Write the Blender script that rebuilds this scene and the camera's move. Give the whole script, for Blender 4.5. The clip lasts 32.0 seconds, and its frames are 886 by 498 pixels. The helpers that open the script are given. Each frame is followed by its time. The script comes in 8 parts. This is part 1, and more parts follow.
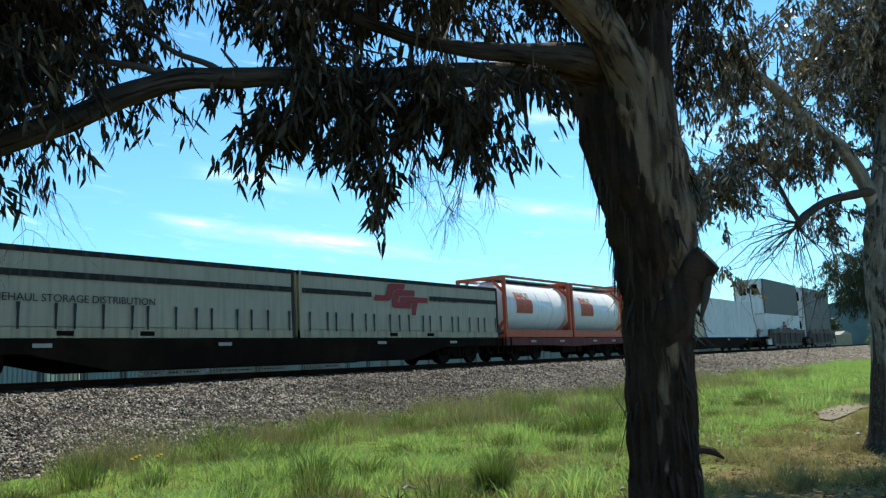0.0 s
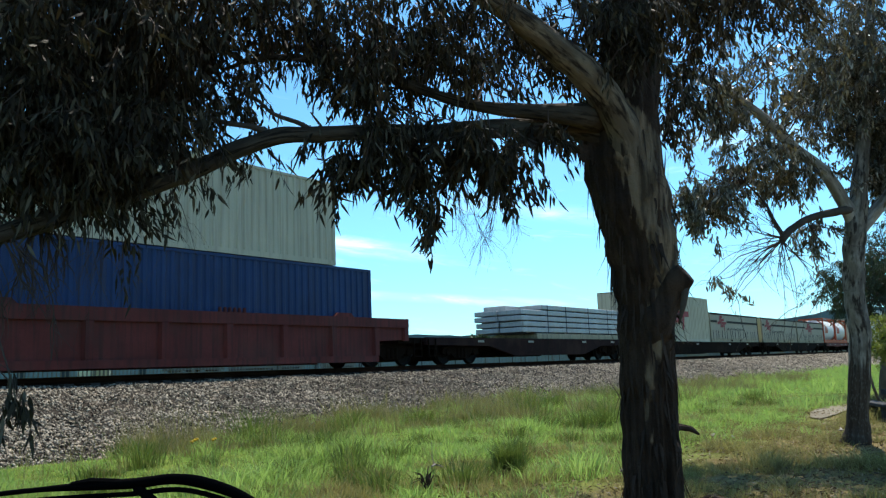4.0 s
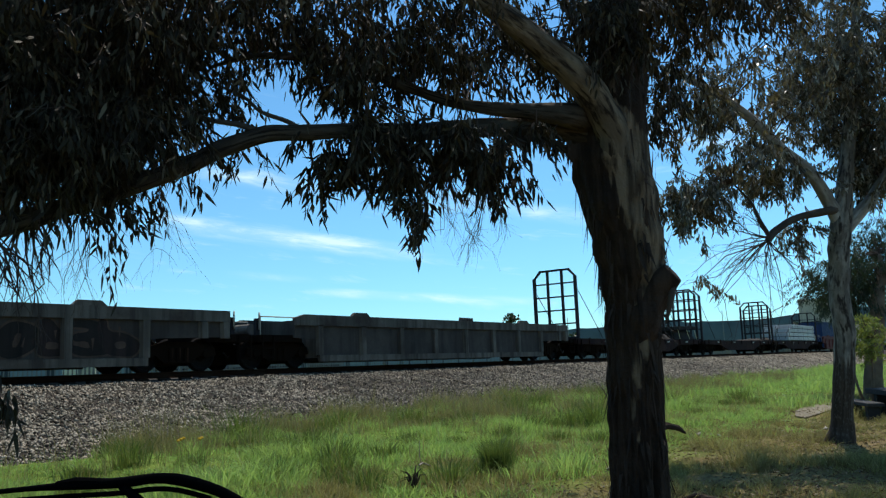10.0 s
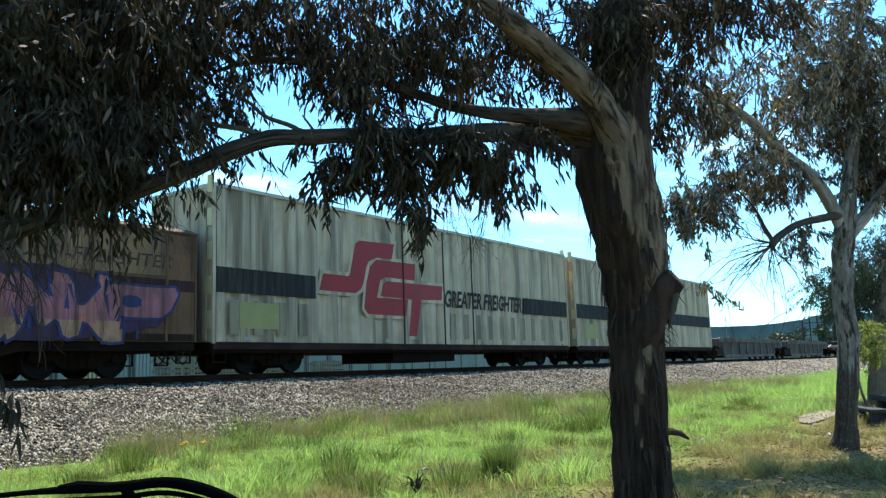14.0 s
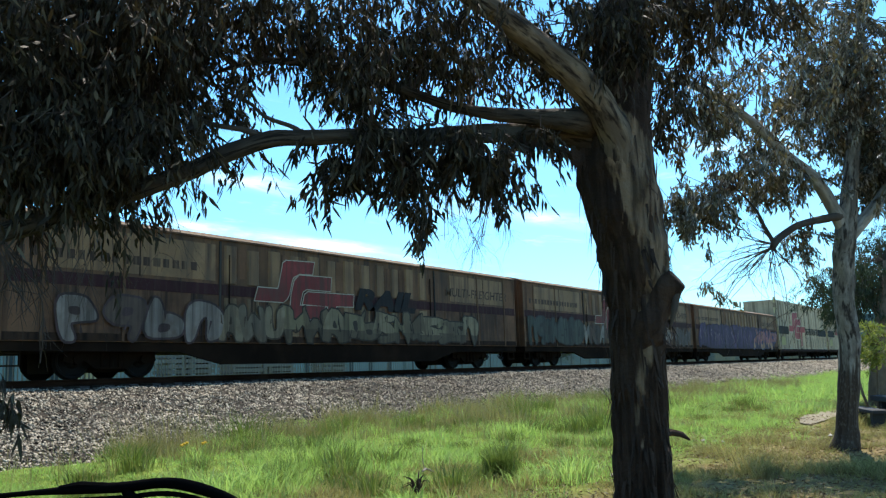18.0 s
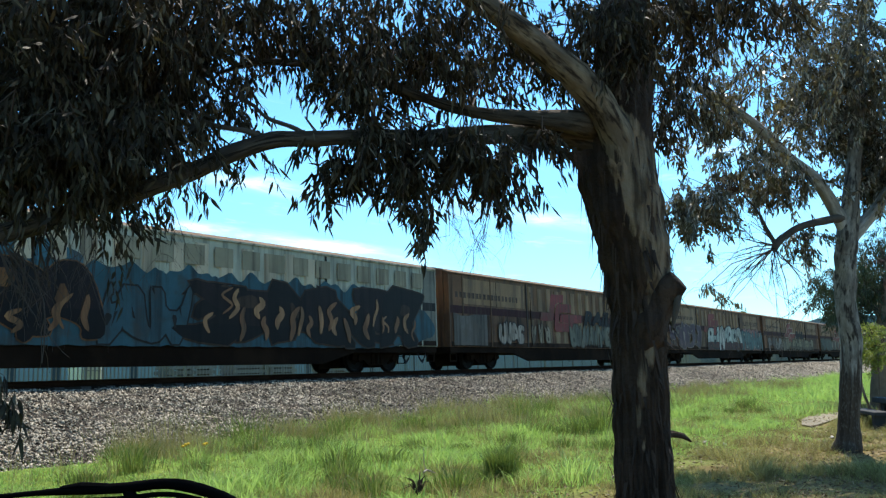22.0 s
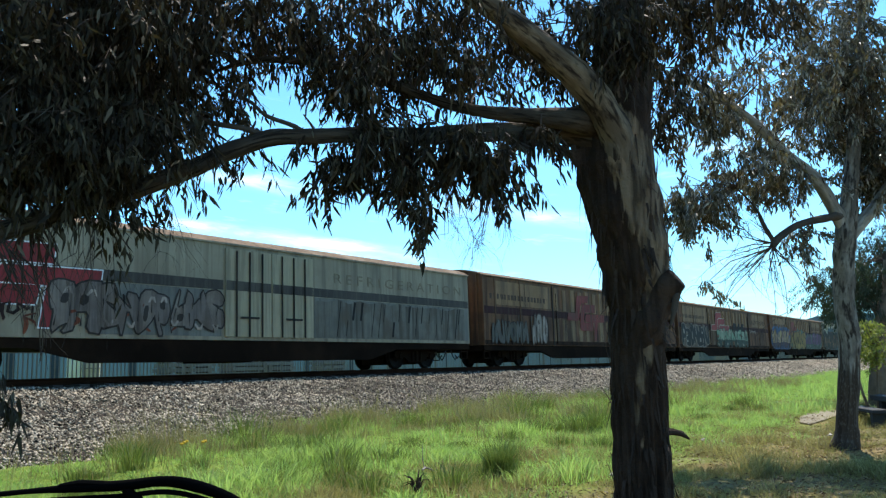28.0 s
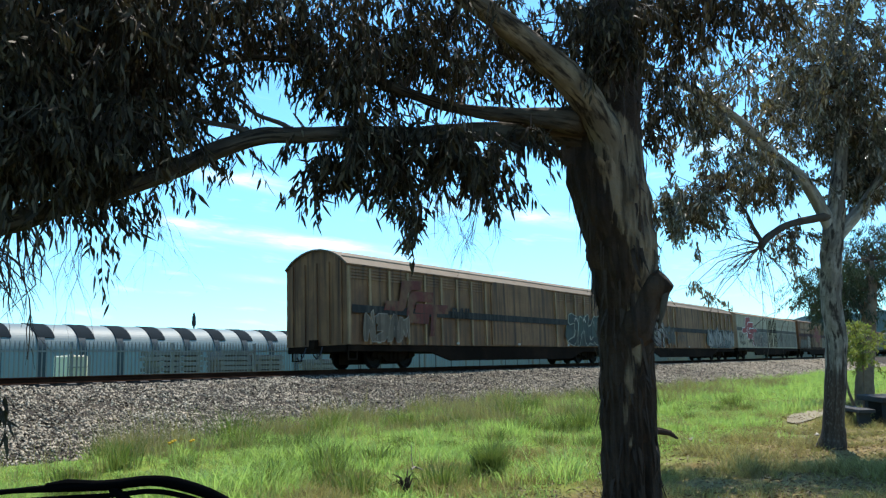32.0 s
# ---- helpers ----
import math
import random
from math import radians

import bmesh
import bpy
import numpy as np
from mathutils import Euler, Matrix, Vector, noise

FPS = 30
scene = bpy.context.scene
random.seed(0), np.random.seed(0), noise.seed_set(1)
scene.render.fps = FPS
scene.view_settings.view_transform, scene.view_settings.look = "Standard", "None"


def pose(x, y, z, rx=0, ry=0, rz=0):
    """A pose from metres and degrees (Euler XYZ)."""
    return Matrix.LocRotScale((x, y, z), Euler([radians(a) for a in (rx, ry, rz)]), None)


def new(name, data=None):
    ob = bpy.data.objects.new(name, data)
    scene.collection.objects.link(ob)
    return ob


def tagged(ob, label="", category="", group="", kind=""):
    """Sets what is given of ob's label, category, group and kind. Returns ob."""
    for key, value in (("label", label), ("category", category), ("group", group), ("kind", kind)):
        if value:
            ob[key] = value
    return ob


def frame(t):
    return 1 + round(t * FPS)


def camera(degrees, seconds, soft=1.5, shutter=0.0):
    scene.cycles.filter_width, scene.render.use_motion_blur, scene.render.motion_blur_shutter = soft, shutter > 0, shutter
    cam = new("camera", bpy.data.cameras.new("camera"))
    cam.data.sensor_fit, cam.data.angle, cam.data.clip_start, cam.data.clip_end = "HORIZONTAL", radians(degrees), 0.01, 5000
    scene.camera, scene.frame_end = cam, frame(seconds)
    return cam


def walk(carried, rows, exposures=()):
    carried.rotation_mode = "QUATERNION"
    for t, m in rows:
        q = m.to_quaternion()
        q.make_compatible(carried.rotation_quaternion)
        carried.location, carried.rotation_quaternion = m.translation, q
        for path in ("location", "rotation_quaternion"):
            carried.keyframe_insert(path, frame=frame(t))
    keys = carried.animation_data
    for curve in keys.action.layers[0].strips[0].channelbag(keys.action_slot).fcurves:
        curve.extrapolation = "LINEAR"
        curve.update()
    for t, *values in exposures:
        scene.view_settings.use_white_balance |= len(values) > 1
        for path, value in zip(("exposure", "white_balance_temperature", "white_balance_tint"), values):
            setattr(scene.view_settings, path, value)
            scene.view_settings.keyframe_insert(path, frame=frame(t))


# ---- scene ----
from mathutils import geometry

# One plan for the whole shot: the track runs along x (towards +x it recedes), y points away from the camera,
# the camera sits in a parked car at the origin, 1.45 m above the ground; rail top at 1.58 m.
SECONDS = 32.0
cam = camera(57.0, SECONDS, soft=1.3)
PATH = [
    (0, pose(1.239, 0.643, 1.534, 98.073, 2.724, -54.533)),
    (0.5, pose(0.763, 0.439, 1.525, 97.955, 2.761, -55.216)),
    (1, pose(0.286, 0.164, 1.483, 97.992, 2.792, -55.208)),
    (1.5, pose(0.000, 0.000, 1.450, 98.234, 3.066, -54.893)),
    (2, pose(0.000, 0.000, 1.450, 98.486, 2.694, -54.398)),
    (2.5, pose(0.000, 0.000, 1.450, 98.490, 2.390, -54.017)),
    (3, pose(0.000, 0.000, 1.450, 98.422, 2.282, -53.921)),
    (3.5, pose(0.000, 0.000, 1.450, 98.335, 2.228, -53.888)),
    (5.5, pose(0.000, 0.000, 1.450, 98.211, 2.114, -54.441)),
    (6, pose(0.000, 0.000, 1.450, 98.215, 2.152, -54.526)),
    (6.5, pose(0.000, 0.000, 1.450, 98.213, 2.139, -54.598)),
    (7, pose(0.000, 0.000, 1.450, 98.189, 2.131, -54.664)),
    (7.5, pose(0.000, 0.000, 1.450, 98.168, 2.169, -54.730)),
    (8, pose(0.000, 0.000, 1.450, 98.161, 2.183, -54.793)),
    (8.5, pose(0.000, 0.000, 1.450, 98.163, 2.153, -54.831)),
    (9, pose(0.000, 0.000, 1.450, 98.167, 2.133, -54.840)),
    (9.5, pose(0.000, 0.000, 1.450, 98.175, 2.140, -54.833)),
    (10, pose(0.000, 0.000, 1.450, 98.189, 2.162, -54.822)),
    (10.5, pose(0.000, 0.000, 1.450, 98.213, 2.183, -54.806)),
    (11, pose(0.000, 0.000, 1.450, 98.257, 2.191, -54.786)),
    (11.5, pose(0.000, 0.000, 1.450, 98.317, 2.148, -54.765)),
    (12, pose(0.000, 0.000, 1.450, 98.380, 2.082, -54.741)),
    (12.5, pose(0.000, 0.000, 1.450, 98.443, 2.062, -54.706)),
    (13, pose(0.000, 0.000, 1.450, 98.498, 2.047, -54.671)),
    (13.5, pose(0.000, 0.000, 1.450, 98.525, 2.015, -54.644)),
    (14, pose(0.000, 0.000, 1.450, 98.524, 1.992, -54.629)),
    (14.5, pose(0.000, 0.000, 1.450, 98.519, 1.977, -54.614)),
    (16.5, pose(0.000, 0.000, 1.450, 98.533, 1.999, -54.573)),
    (17, pose(0.000, 0.000, 1.450, 98.556, 1.944, -54.582)),
    (17.5, pose(0.000, 0.000, 1.450, 98.571, 1.946, -54.583)),
    (18, pose(0.000, 0.000, 1.450, 98.576, 1.963, -54.578)),
    (18.5, pose(0.000, 0.000, 1.450, 98.577, 1.961, -54.571)),
    (19, pose(0.000, 0.000, 1.450, 98.595, 1.945, -54.563)),
    (19.5, pose(0.000, 0.000, 1.450, 98.633, 1.931, -54.553)),
    (20, pose(0.000, 0.000, 1.450, 98.648, 1.900, -54.539)),
    (20.5, pose(0.000, 0.000, 1.450, 98.636, 1.843, -54.526)),
    (21, pose(0.000, 0.000, 1.450, 98.636, 1.833, -54.508)),
    (21.5, pose(0.000, 0.000, 1.450, 98.651, 1.875, -54.488)),
    (22, pose(0.000, 0.000, 1.450, 98.660, 1.880, -54.489)),
    (22.5, pose(0.000, 0.000, 1.450, 98.647, 1.837, -54.507)),
    (23, pose(0.000, 0.000, 1.450, 98.630, 1.823, -54.518)),
    (23.5, pose(0.000, 0.000, 1.450, 98.607, 1.866, -54.532)),
    (24, pose(0.000, 0.000, 1.450, 98.571, 1.894, -54.558)),
    (24.5, pose(0.000, 0.000, 1.450, 98.551, 1.883, -54.565)),
    (25, pose(0.000, 0.000, 1.450, 98.558, 1.859, -54.547)),
    (25.5, pose(0.000, 0.000, 1.450, 98.574, 1.842, -54.521)),
    (27.5, pose(0.000, 0.000, 1.450, 98.508, 1.883, -54.553)),
    (28, pose(0.000, 0.000, 1.450, 98.501, 1.876, -54.578)),
    (28.5, pose(0.000, 0.000, 1.450, 98.494, 1.874, -54.595)),
    (29, pose(0.000, 0.000, 1.450, 98.488, 1.878, -54.619)),
    (29.5, pose(0.000, 0.000, 1.450, 98.479, 1.857, -54.654)),
    (30, pose(0.000, 0.000, 1.450, 98.471, 1.803, -54.680)),
    (30.5, pose(0.000, 0.000, 1.450, 98.473, 1.757, -54.693)),
    (31, pose(0.000, 0.000, 1.450, 98.483, 1.747, -54.698)),
    (31.5, pose(0.000, 0.000, 1.450, 98.489, 1.831, -54.768)),
    (32, pose(0.000, 0.000, 1.450, 98.433, 1.799, -55.325)),
]
walk(cam, PATH, exposures=[(0, 0.42), (3.5, 0.42), (6.0, 0.42), (7.0, 0.08), (8.5, -0.07), (11.3, -0.1), (12.0, -0.02), (13, 0.62), (14, 1.1), (17, 0.84), (32, 0.8)])

# ---- world, sun ----
SUN_AZ, SUN_EL = 9.0, 60.0      # degrees from the track's direction, and above the horizon
sun_dir = Vector((math.cos(radians(SUN_AZ)) * math.cos(radians(SUN_EL)),
                  math.sin(radians(SUN_AZ)) * math.cos(radians(SUN_EL)), math.sin(radians(SUN_EL))))
world = bpy.data.worlds.new("world")
scene.world = world
world.use_nodes = True
wt = world.node_tree
wt.nodes.clear()


def wnode(kind, **inputs):
    n = wt.nodes.new(kind)
    for k, v in inputs.items():
        n.inputs[k].default_value = v
    return n


w_out = wnode("ShaderNodeOutputWorld")
w_bg = wnode("ShaderNodeBackground", Strength=0.15)
w_sky = wnode("ShaderNodeTexSky")
w_sky.sky_type = "NISHITA"
w_sky.sun_disc = False
w_sky.sun_elevation = radians(SUN_EL)
w_sky.sun_rotation = radians(90 - SUN_AZ)
w_sky.air_density, w_sky.dust_density, w_sky.ozone_density = 1.0, 0.0, 2.5
# thin streaks of high cloud: each a soft band between two directions (azimuth, elevation in degrees), broken up by noise
STREAKS = ((54.8, 10.4, 36.5, 7.9, 0.85, 0.8), (52.5, 13.9, 42.5, 12.3, 0.8, 0.6), (43.8, 5.45, 28.0, 4.15, 0.45, 0.6),
           (49.5, 6.75, 44.5, 6.3, 0.4, 0.4), (36.0, 12.0, 20.0, 9.0, 0.9, 0.35), (30.0, 17.5, 8.0, 13.0, 1.2, 0.35))
wl = wt.links.new


def wmath(op, a, b=None):
    n = wt.nodes.new("ShaderNodeMath")
    n.operation = op
    for k, v in enumerate((a, b)):
        if isinstance(v, bpy.types.NodeSocket):
            wl(v, n.inputs[k])
        elif v is not None:
            n.inputs[k].default_value = v
    return n.outputs[0]


def wramp(value, lo, hi, a=0.0, b=1.0):
    n = wt.nodes.new("ShaderNodeMapRange")
    n.interpolation_type = "SMOOTHSTEP"
    for key, v in (("From Min", lo), ("From Max", hi), ("To Min", a), ("To Max", b)):
        n.inputs[key].default_value = v
    wl(value, n.inputs["Value"])
    return n.outputs[0]


w_tc = wnode("ShaderNodeTexCoord")
w_sep = wnode("ShaderNodeSeparateXYZ")
wl(w_tc.outputs["Generated"], w_sep.inputs[0])
w_az = wmath("MULTIPLY", wmath("ARCTAN2", w_sep.outputs["Y"], w_sep.outputs["X"]), 57.2958)
w_el = wmath("MULTIPLY", wmath("ARCSINE", w_sep.outputs["Z"]), 57.2958)
w_dir = wnode("ShaderNodeCombineXYZ")
wl(wmath("MULTIPLY", w_az, 0.2), w_dir.inputs[0])
wl(wmath("ADD", wmath("MULTIPLY", w_el, 1.1), wmath("MULTIPLY", w_az, -0.16)), w_dir.inputs[1])
w_noise = wnode("ShaderNodeTexNoise", Scale=1.0, Detail=7.0, Roughness=0.6, Distortion=0.4)
wl(w_dir.outputs[0], w_noise.inputs["Vector"])
w_wisp = wramp(w_noise.outputs["Fac"], 0.36, 0.72)
w_cloud = wmath("MULTIPLY", wramp(w_noise.outputs["Fac"], 0.56, 0.8), 0.3)
for a0, e0, a1, e1, wide, amount in STREAKS:
    m = (e1 - e0) / (a1 - a0)
    off = wmath("ABSOLUTE", wmath("SUBTRACT", w_el, wmath("ADD", wmath("MULTIPLY", w_az, m), e0 - m * a0)))
    band = wmath("MULTIPLY", wramp(off, 0.0, wide, 1.0, 0.0), wramp(w_az, a1 - 1.5, a1 + 4.0))
    band = wmath("MULTIPLY", band, wramp(w_az, a0 - 3.0, a0 + 1.0, 1.0, 0.0))
    w_cloud = wmath("ADD", w_cloud, wmath("MULTIPLY", wmath("MULTIPLY", band, wmath("ADD", w_wisp, 0.2)), amount))
w_mix = wnode("ShaderNodeMix")
w_mix.data_type = "RGBA"
w_mix.inputs["B"].default_value = (6.4, 8.0, 8.4, 1)
wl(wmath("MINIMUM", w_cloud, 0.75), w_mix.inputs["Factor"])
w_tint = wnode("ShaderNodeMix")
w_tint.data_type, w_tint.blend_type = "RGBA", "MULTIPLY"
w_tint.inputs["Factor"].default_value = 1.0
w_low = wnode("ShaderNodeMix")      # the air near the horizon is a little greener and duller
w_low.data_type = "RGBA"
w_low.inputs["A"].default_value, w_low.inputs["B"].default_value = (0.46, 0.82, 0.98, 1), (0.57, 0.94, 1.06, 1)
wl(wramp(w_el, 0.0, 16.0), w_low.inputs["Factor"])
w_high = wnode("ShaderNodeMix")      # unseen upper sky is whitened, added to make its fill light less blue
w_high.data_type = "RGBA"
w_high.inputs["B"].default_value = (0.86, 0.99, 0.98, 1)
wl(w_low.outputs["Result"], w_high.inputs["A"])
wl(wramp(w_el, 24.0, 55.0), w_high.inputs["Factor"])
wl(w_high.outputs["Result"], w_tint.inputs["B"])
wl(w_sky.outputs["Color"], w_tint.inputs["A"])
wl(w_tint.outputs["Result"], w_mix.inputs["A"])
wl(w_mix.outputs["Result"], w_bg.inputs["Color"])
wl(w_bg.outputs[0], w_out.inputs[0])

sun = new("sun", bpy.data.lights.new("sun", "SUN"))
sun.data.energy, sun.data.angle, sun.data.color = 5.0, radians(0.53), (1.0, 0.94, 0.84)
sun.rotation_mode = "QUATERNION"
sun.rotation_quaternion = sun_dir.to_track_quat("Z", "Y")
sun.location = (0, 0, 60)


# ---- materials ----
def mat(name, col, rough=0.7, metal=0.0, var=0.12, scale=0.8, fine=14.0, bump=0.15, bscale=45.0,
        streak=None, streak_amount=0.0, streak_scale=3.2, rust=None, rust_amount=0.0, rust_scale=1.1, spec=0.15, per_object=0.0, island=0.0):
    """Painted or weathered surface: broad and fine variation, streaks that run down, patches of rust or dirt."""
    m = bpy.data.materials.new(name)
    m.use_nodes = True
    t = m.node_tree
    t.nodes.clear()
    L = t.links.new

    def nd(kind, **kw):
        n = t.nodes.new(kind)
        for k, v in kw.items():
            n.inputs[k].default_value = v
        return n

    def mix(fac, a, b):
        n = t.nodes.new("ShaderNodeMix")
        n.data_type = "RGBA"
        for key, v in (("Factor", fac), ("A", a), ("B", b)):
            if isinstance(v, bpy.types.NodeSocket):
                L(v, n.inputs[key])
            else:
                n.inputs[key].default_value = v
        return n.outputs["Result"]

    def ramp(fac, lo, hi, top=1.0):
        n = t.nodes.new("ShaderNodeMapRange")
        n.inputs["From Min"].default_value, n.inputs["From Max"].default_value = lo, hi
        n.inputs["To Max"].default_value = top
        L(fac, n.inputs["Value"])
        return n.outputs[0]

    def tex(sc, stretch=None, detail=5.0, offset=0.0):
        mp = t.nodes.new("ShaderNodeMapping")
        mp.inputs["Scale"].default_value = stretch or (1, 1, 1)
        mp.inputs["Location"].default_value = (offset, offset * 0.7, offset * 1.3)
        L(tc.outputs["Object"], mp.inputs["Vector"])
        n = nd("ShaderNodeTexNoise", Scale=sc, Detail=detail, Roughness=0.6)
        L(mp.outputs[0], n.inputs["Vector"])
        return n.outputs["Fac"]

    tc = t.nodes.new("ShaderNodeTexCoord")
    dark = tuple(c * (1 - var) for c in col) + (1,)
    lite = tuple(min(1, c * (1 + var)) for c in col) + (1,)
    c = mix(ramp(tex(scale), 0.32, 0.68), dark, lite)
    fdark = tuple(x * (1 - 0.6 * var) for x in col) + (1,)
    c = mix(ramp(tex(fine, detail=6.0), 0.45, 0.75, 0.6), c, fdark)
    if streak:
        s = tex(2.2, (streak_scale, streak_scale, streak_scale * 0.05), 4.0, 3.0)
        c = mix(ramp(s, 0.46, 0.66, streak_amount), c, tuple(streak) + (1,))
    if rust:
        s = tex(rust_scale, (1, 1, 0.8), 8.0, 9.0)
        c = mix(ramp(s, 0.5, 0.66, rust_amount), c, tuple(rust) + (1,))
    if per_object or island:
        if per_object:
            info = t.nodes.new("ShaderNodeObjectInfo")
            rnd = info.outputs["Random"]
        else:
            info = t.nodes.new("ShaderNodeNewGeometry")
            rnd = info.outputs["Random Per Island"]
        amt = per_object or island
        hsv = t.nodes.new("ShaderNodeHueSaturation")
        L(ramp_to(t, rnd, 1 - amt, 1 + amt), hsv.inputs["Value"])
        L(c, hsv.inputs["Color"])
        c = hsv.outputs["Color"]
    b = t.nodes.new("ShaderNodeBsdfPrincipled")
    b.inputs["Roughness"].default_value = rough
    b.inputs["Metallic"].default_value = metal
    b.inputs["Specular IOR Level"].default_value = spec
    L(c, b.inputs["Base Color"])
    if bump:
        bn = nd("ShaderNodeBump", Strength=bump, Distance=0.02)
        L(tex(bscale, detail=4.0), bn.inputs["Height"])
        L(bn.outputs[0], b.inputs["Normal"])
    o = t.nodes.new("ShaderNodeOutputMaterial")
    L(b.outputs[0], o.inputs[0])
    return m


def ramp_to(t, socket, lo, hi):
    n = t.nodes.new("ShaderNodeMapRange")
    n.inputs["To Min"].default_value, n.inputs["To Max"].default_value = lo, hi
    t.links.new(socket, n.inputs["Value"])
    return n.outputs[0]


def leaf_mat(name, cols, glow, rough=0.42, through_light=0.25, patch=None, spec=0.25):
    """Leaves: a colour for each leaf between two, some sheen, some light that comes through."""
    m = bpy.data.materials.new(name)
    m.use_nodes = True
    t = m.node_tree
    t.nodes.clear()
    L = t.links.new
    g = t.nodes.new("ShaderNodeNewGeometry")
    r = t.nodes.new("ShaderNodeValToRGB")
    r.color_ramp.elements[0].color = (*cols[0], 1)
    r.color_ramp.elements[1].color = (*cols[-1], 1)
    for i, c in enumerate(cols[1:-1]):
        e = r.color_ramp.elements.new((i + 1) / (len(cols) - 1))
        e.color = (*c, 1)
    L(g.outputs["Random Per Island"], r.inputs["Fac"])
    b = t.nodes.new("ShaderNodeBsdfPrincipled")
    b.inputs["Roughness"].default_value = rough
    b.inputs["Specular IOR Level"].default_value = spec
    col = r.outputs["Color"]
    if patch:
        tc = t.nodes.new("ShaderNodeTexCoord")
        for size, lo, hi, c in patch:
            nz = t.nodes.new("ShaderNodeTexNoise")
            nz.inputs["Scale"].default_value, nz.inputs["Detail"].default_value = size, 3.0
            L(tc.outputs["Object"], nz.inputs["Vector"])
            mr = t.nodes.new("ShaderNodeMapRange")
            mr.inputs["From Min"].default_value, mr.inputs["From Max"].default_value, mr.inputs["To Max"].default_value = lo, hi, 0.85
            L(nz.outputs["Fac"], mr.inputs["Value"])
            mm = t.nodes.new("ShaderNodeMix")
            mm.data_type = "RGBA"
            L(mr.outputs[0], mm.inputs["Factor"])
            L(col, mm.inputs["A"])
            mm.inputs["B"].default_value = (*c, 1)
            col = mm.outputs["Result"]
    L(col, b.inputs["Base Color"])
    tr = t.nodes.new("ShaderNodeBsdfTranslucent")
    tr.inputs["Color"].default_value = (*glow, 1)
    mx = t.nodes.new("ShaderNodeMixShader")
    mx.inputs[0].default_value = through_light
    L(b.outputs[0], mx.inputs[1])
    L(tr.outputs[0], mx.inputs[2])
    o = t.nodes.new("ShaderNodeOutputMaterial")
    L(mx.outputs[0], o.inputs[0])
    return m


cream_dirty = mat("cream_dirty", (0.37, 0.305, 0.195), 0.6, var=0.12, streak=(0.16, 0.13, 0.09), streak_amount=0.7, rust=(0.2, 0.15, 0.1), rust_amount=0.25)
curtain_cream = mat("curtain_cream", (0.37, 0.312, 0.222), 0.55, var=0.08, streak=(0.2, 0.165, 0.12), streak_amount=0.45, bump=0.25, bscale=2.2)
cream_insulated = mat("cream_insulated", (0.3, 0.245, 0.165), 0.55, var=0.15, streak=(0.13, 0.1, 0.07), streak_amount=0.75, streak_scale=1.6, rust=(0.2, 0.15, 0.1), rust_amount=0.5)
white_van = mat("white_van", (0.48, 0.36, 0.235), 0.55, var=0.12, streak=(0.15, 0.115, 0.075), streak_amount=0.9, streak_scale=1.3, rust=(0.27, 0.19, 0.115), rust_amount=0.4)
van_olive = mat("van_olive", (0.27, 0.215, 0.135), 0.65, var=0.2, streak=(0.12, 0.09, 0.06), streak_amount=0.9, streak_scale=2.0)
white_paint = mat("white_paint", (0.3, 0.235, 0.16), 0.55, var=0.1, streak=(0.27, 0.23, 0.17), streak_amount=0.55, streak_scale=1.6)
tan_van = mat("tan_van", (0.142, 0.069, 0.033), 0.7, var=0.3, streak=(0.055, 0.034, 0.022), streak_amount=0.95, streak_scale=1.8, rust=(0.075, 0.042, 0.025), rust_amount=0.75)
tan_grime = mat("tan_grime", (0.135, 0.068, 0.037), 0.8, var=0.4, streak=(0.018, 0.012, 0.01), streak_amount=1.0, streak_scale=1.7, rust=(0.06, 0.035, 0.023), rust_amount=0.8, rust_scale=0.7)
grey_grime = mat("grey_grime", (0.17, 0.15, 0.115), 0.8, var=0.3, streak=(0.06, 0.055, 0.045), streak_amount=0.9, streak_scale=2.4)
soot_brown = mat("soot_brown", (0.04, 0.024, 0.016), 0.9, var=0.4, streak=(0.016, 0.011, 0.009), streak_amount=1.0, streak_scale=2.4, spec=0.05)
rust_shade_brown = mat("rust_shade_brown", (0.15, 0.075, 0.04), 0.85, var=0.35, streak=(0.05, 0.028, 0.018), streak_amount=0.9, streak_scale=2.0)
tan_pale = mat("tan_pale", (0.25, 0.138, 0.066), 0.65, var=0.2, streak=(0.085, 0.05, 0.03), streak_amount=1.0, streak_scale=1.5, rust=(0.14, 0.085, 0.048), rust_amount=0.75)
grey_green_van = mat("grey_green_van", (0.4, 0.36, 0.26), 0.65, var=0.16, streak=(0.12, 0.11, 0.085), streak_amount=0.85, streak_scale=2.0)
louvre_brown = mat("louvre_brown", (0.2, 0.1, 0.046), 0.7, var=0.25, streak=(0.06, 0.033, 0.02), streak_amount=1.0, streak_scale=1.8, rust=(0.11, 0.055, 0.033), rust_amount=0.6)
rib_pale = mat("rib_pale", (0.3, 0.185, 0.095), 0.7, var=0.25, streak=(0.1, 0.06, 0.035), streak_amount=0.9, streak_scale=3.0)
roof_dull = mat("roof_dull", (0.12, 0.09, 0.06), 0.7, var=0.2, rust=(0.1, 0.075, 0.05), rust_amount=0.5)
roof_batten = mat("roof_batten", (0.2, 0.16, 0.11), 0.8, var=0.3)
roof_tan = mat("roof_tan", (0.15, 0.105, 0.07), 0.8, var=0.3, streak=(0.06, 0.042, 0.03), streak_amount=0.7, rust=(0.25, 0.2, 0.15), rust_amount=0.6, spec=0.05)
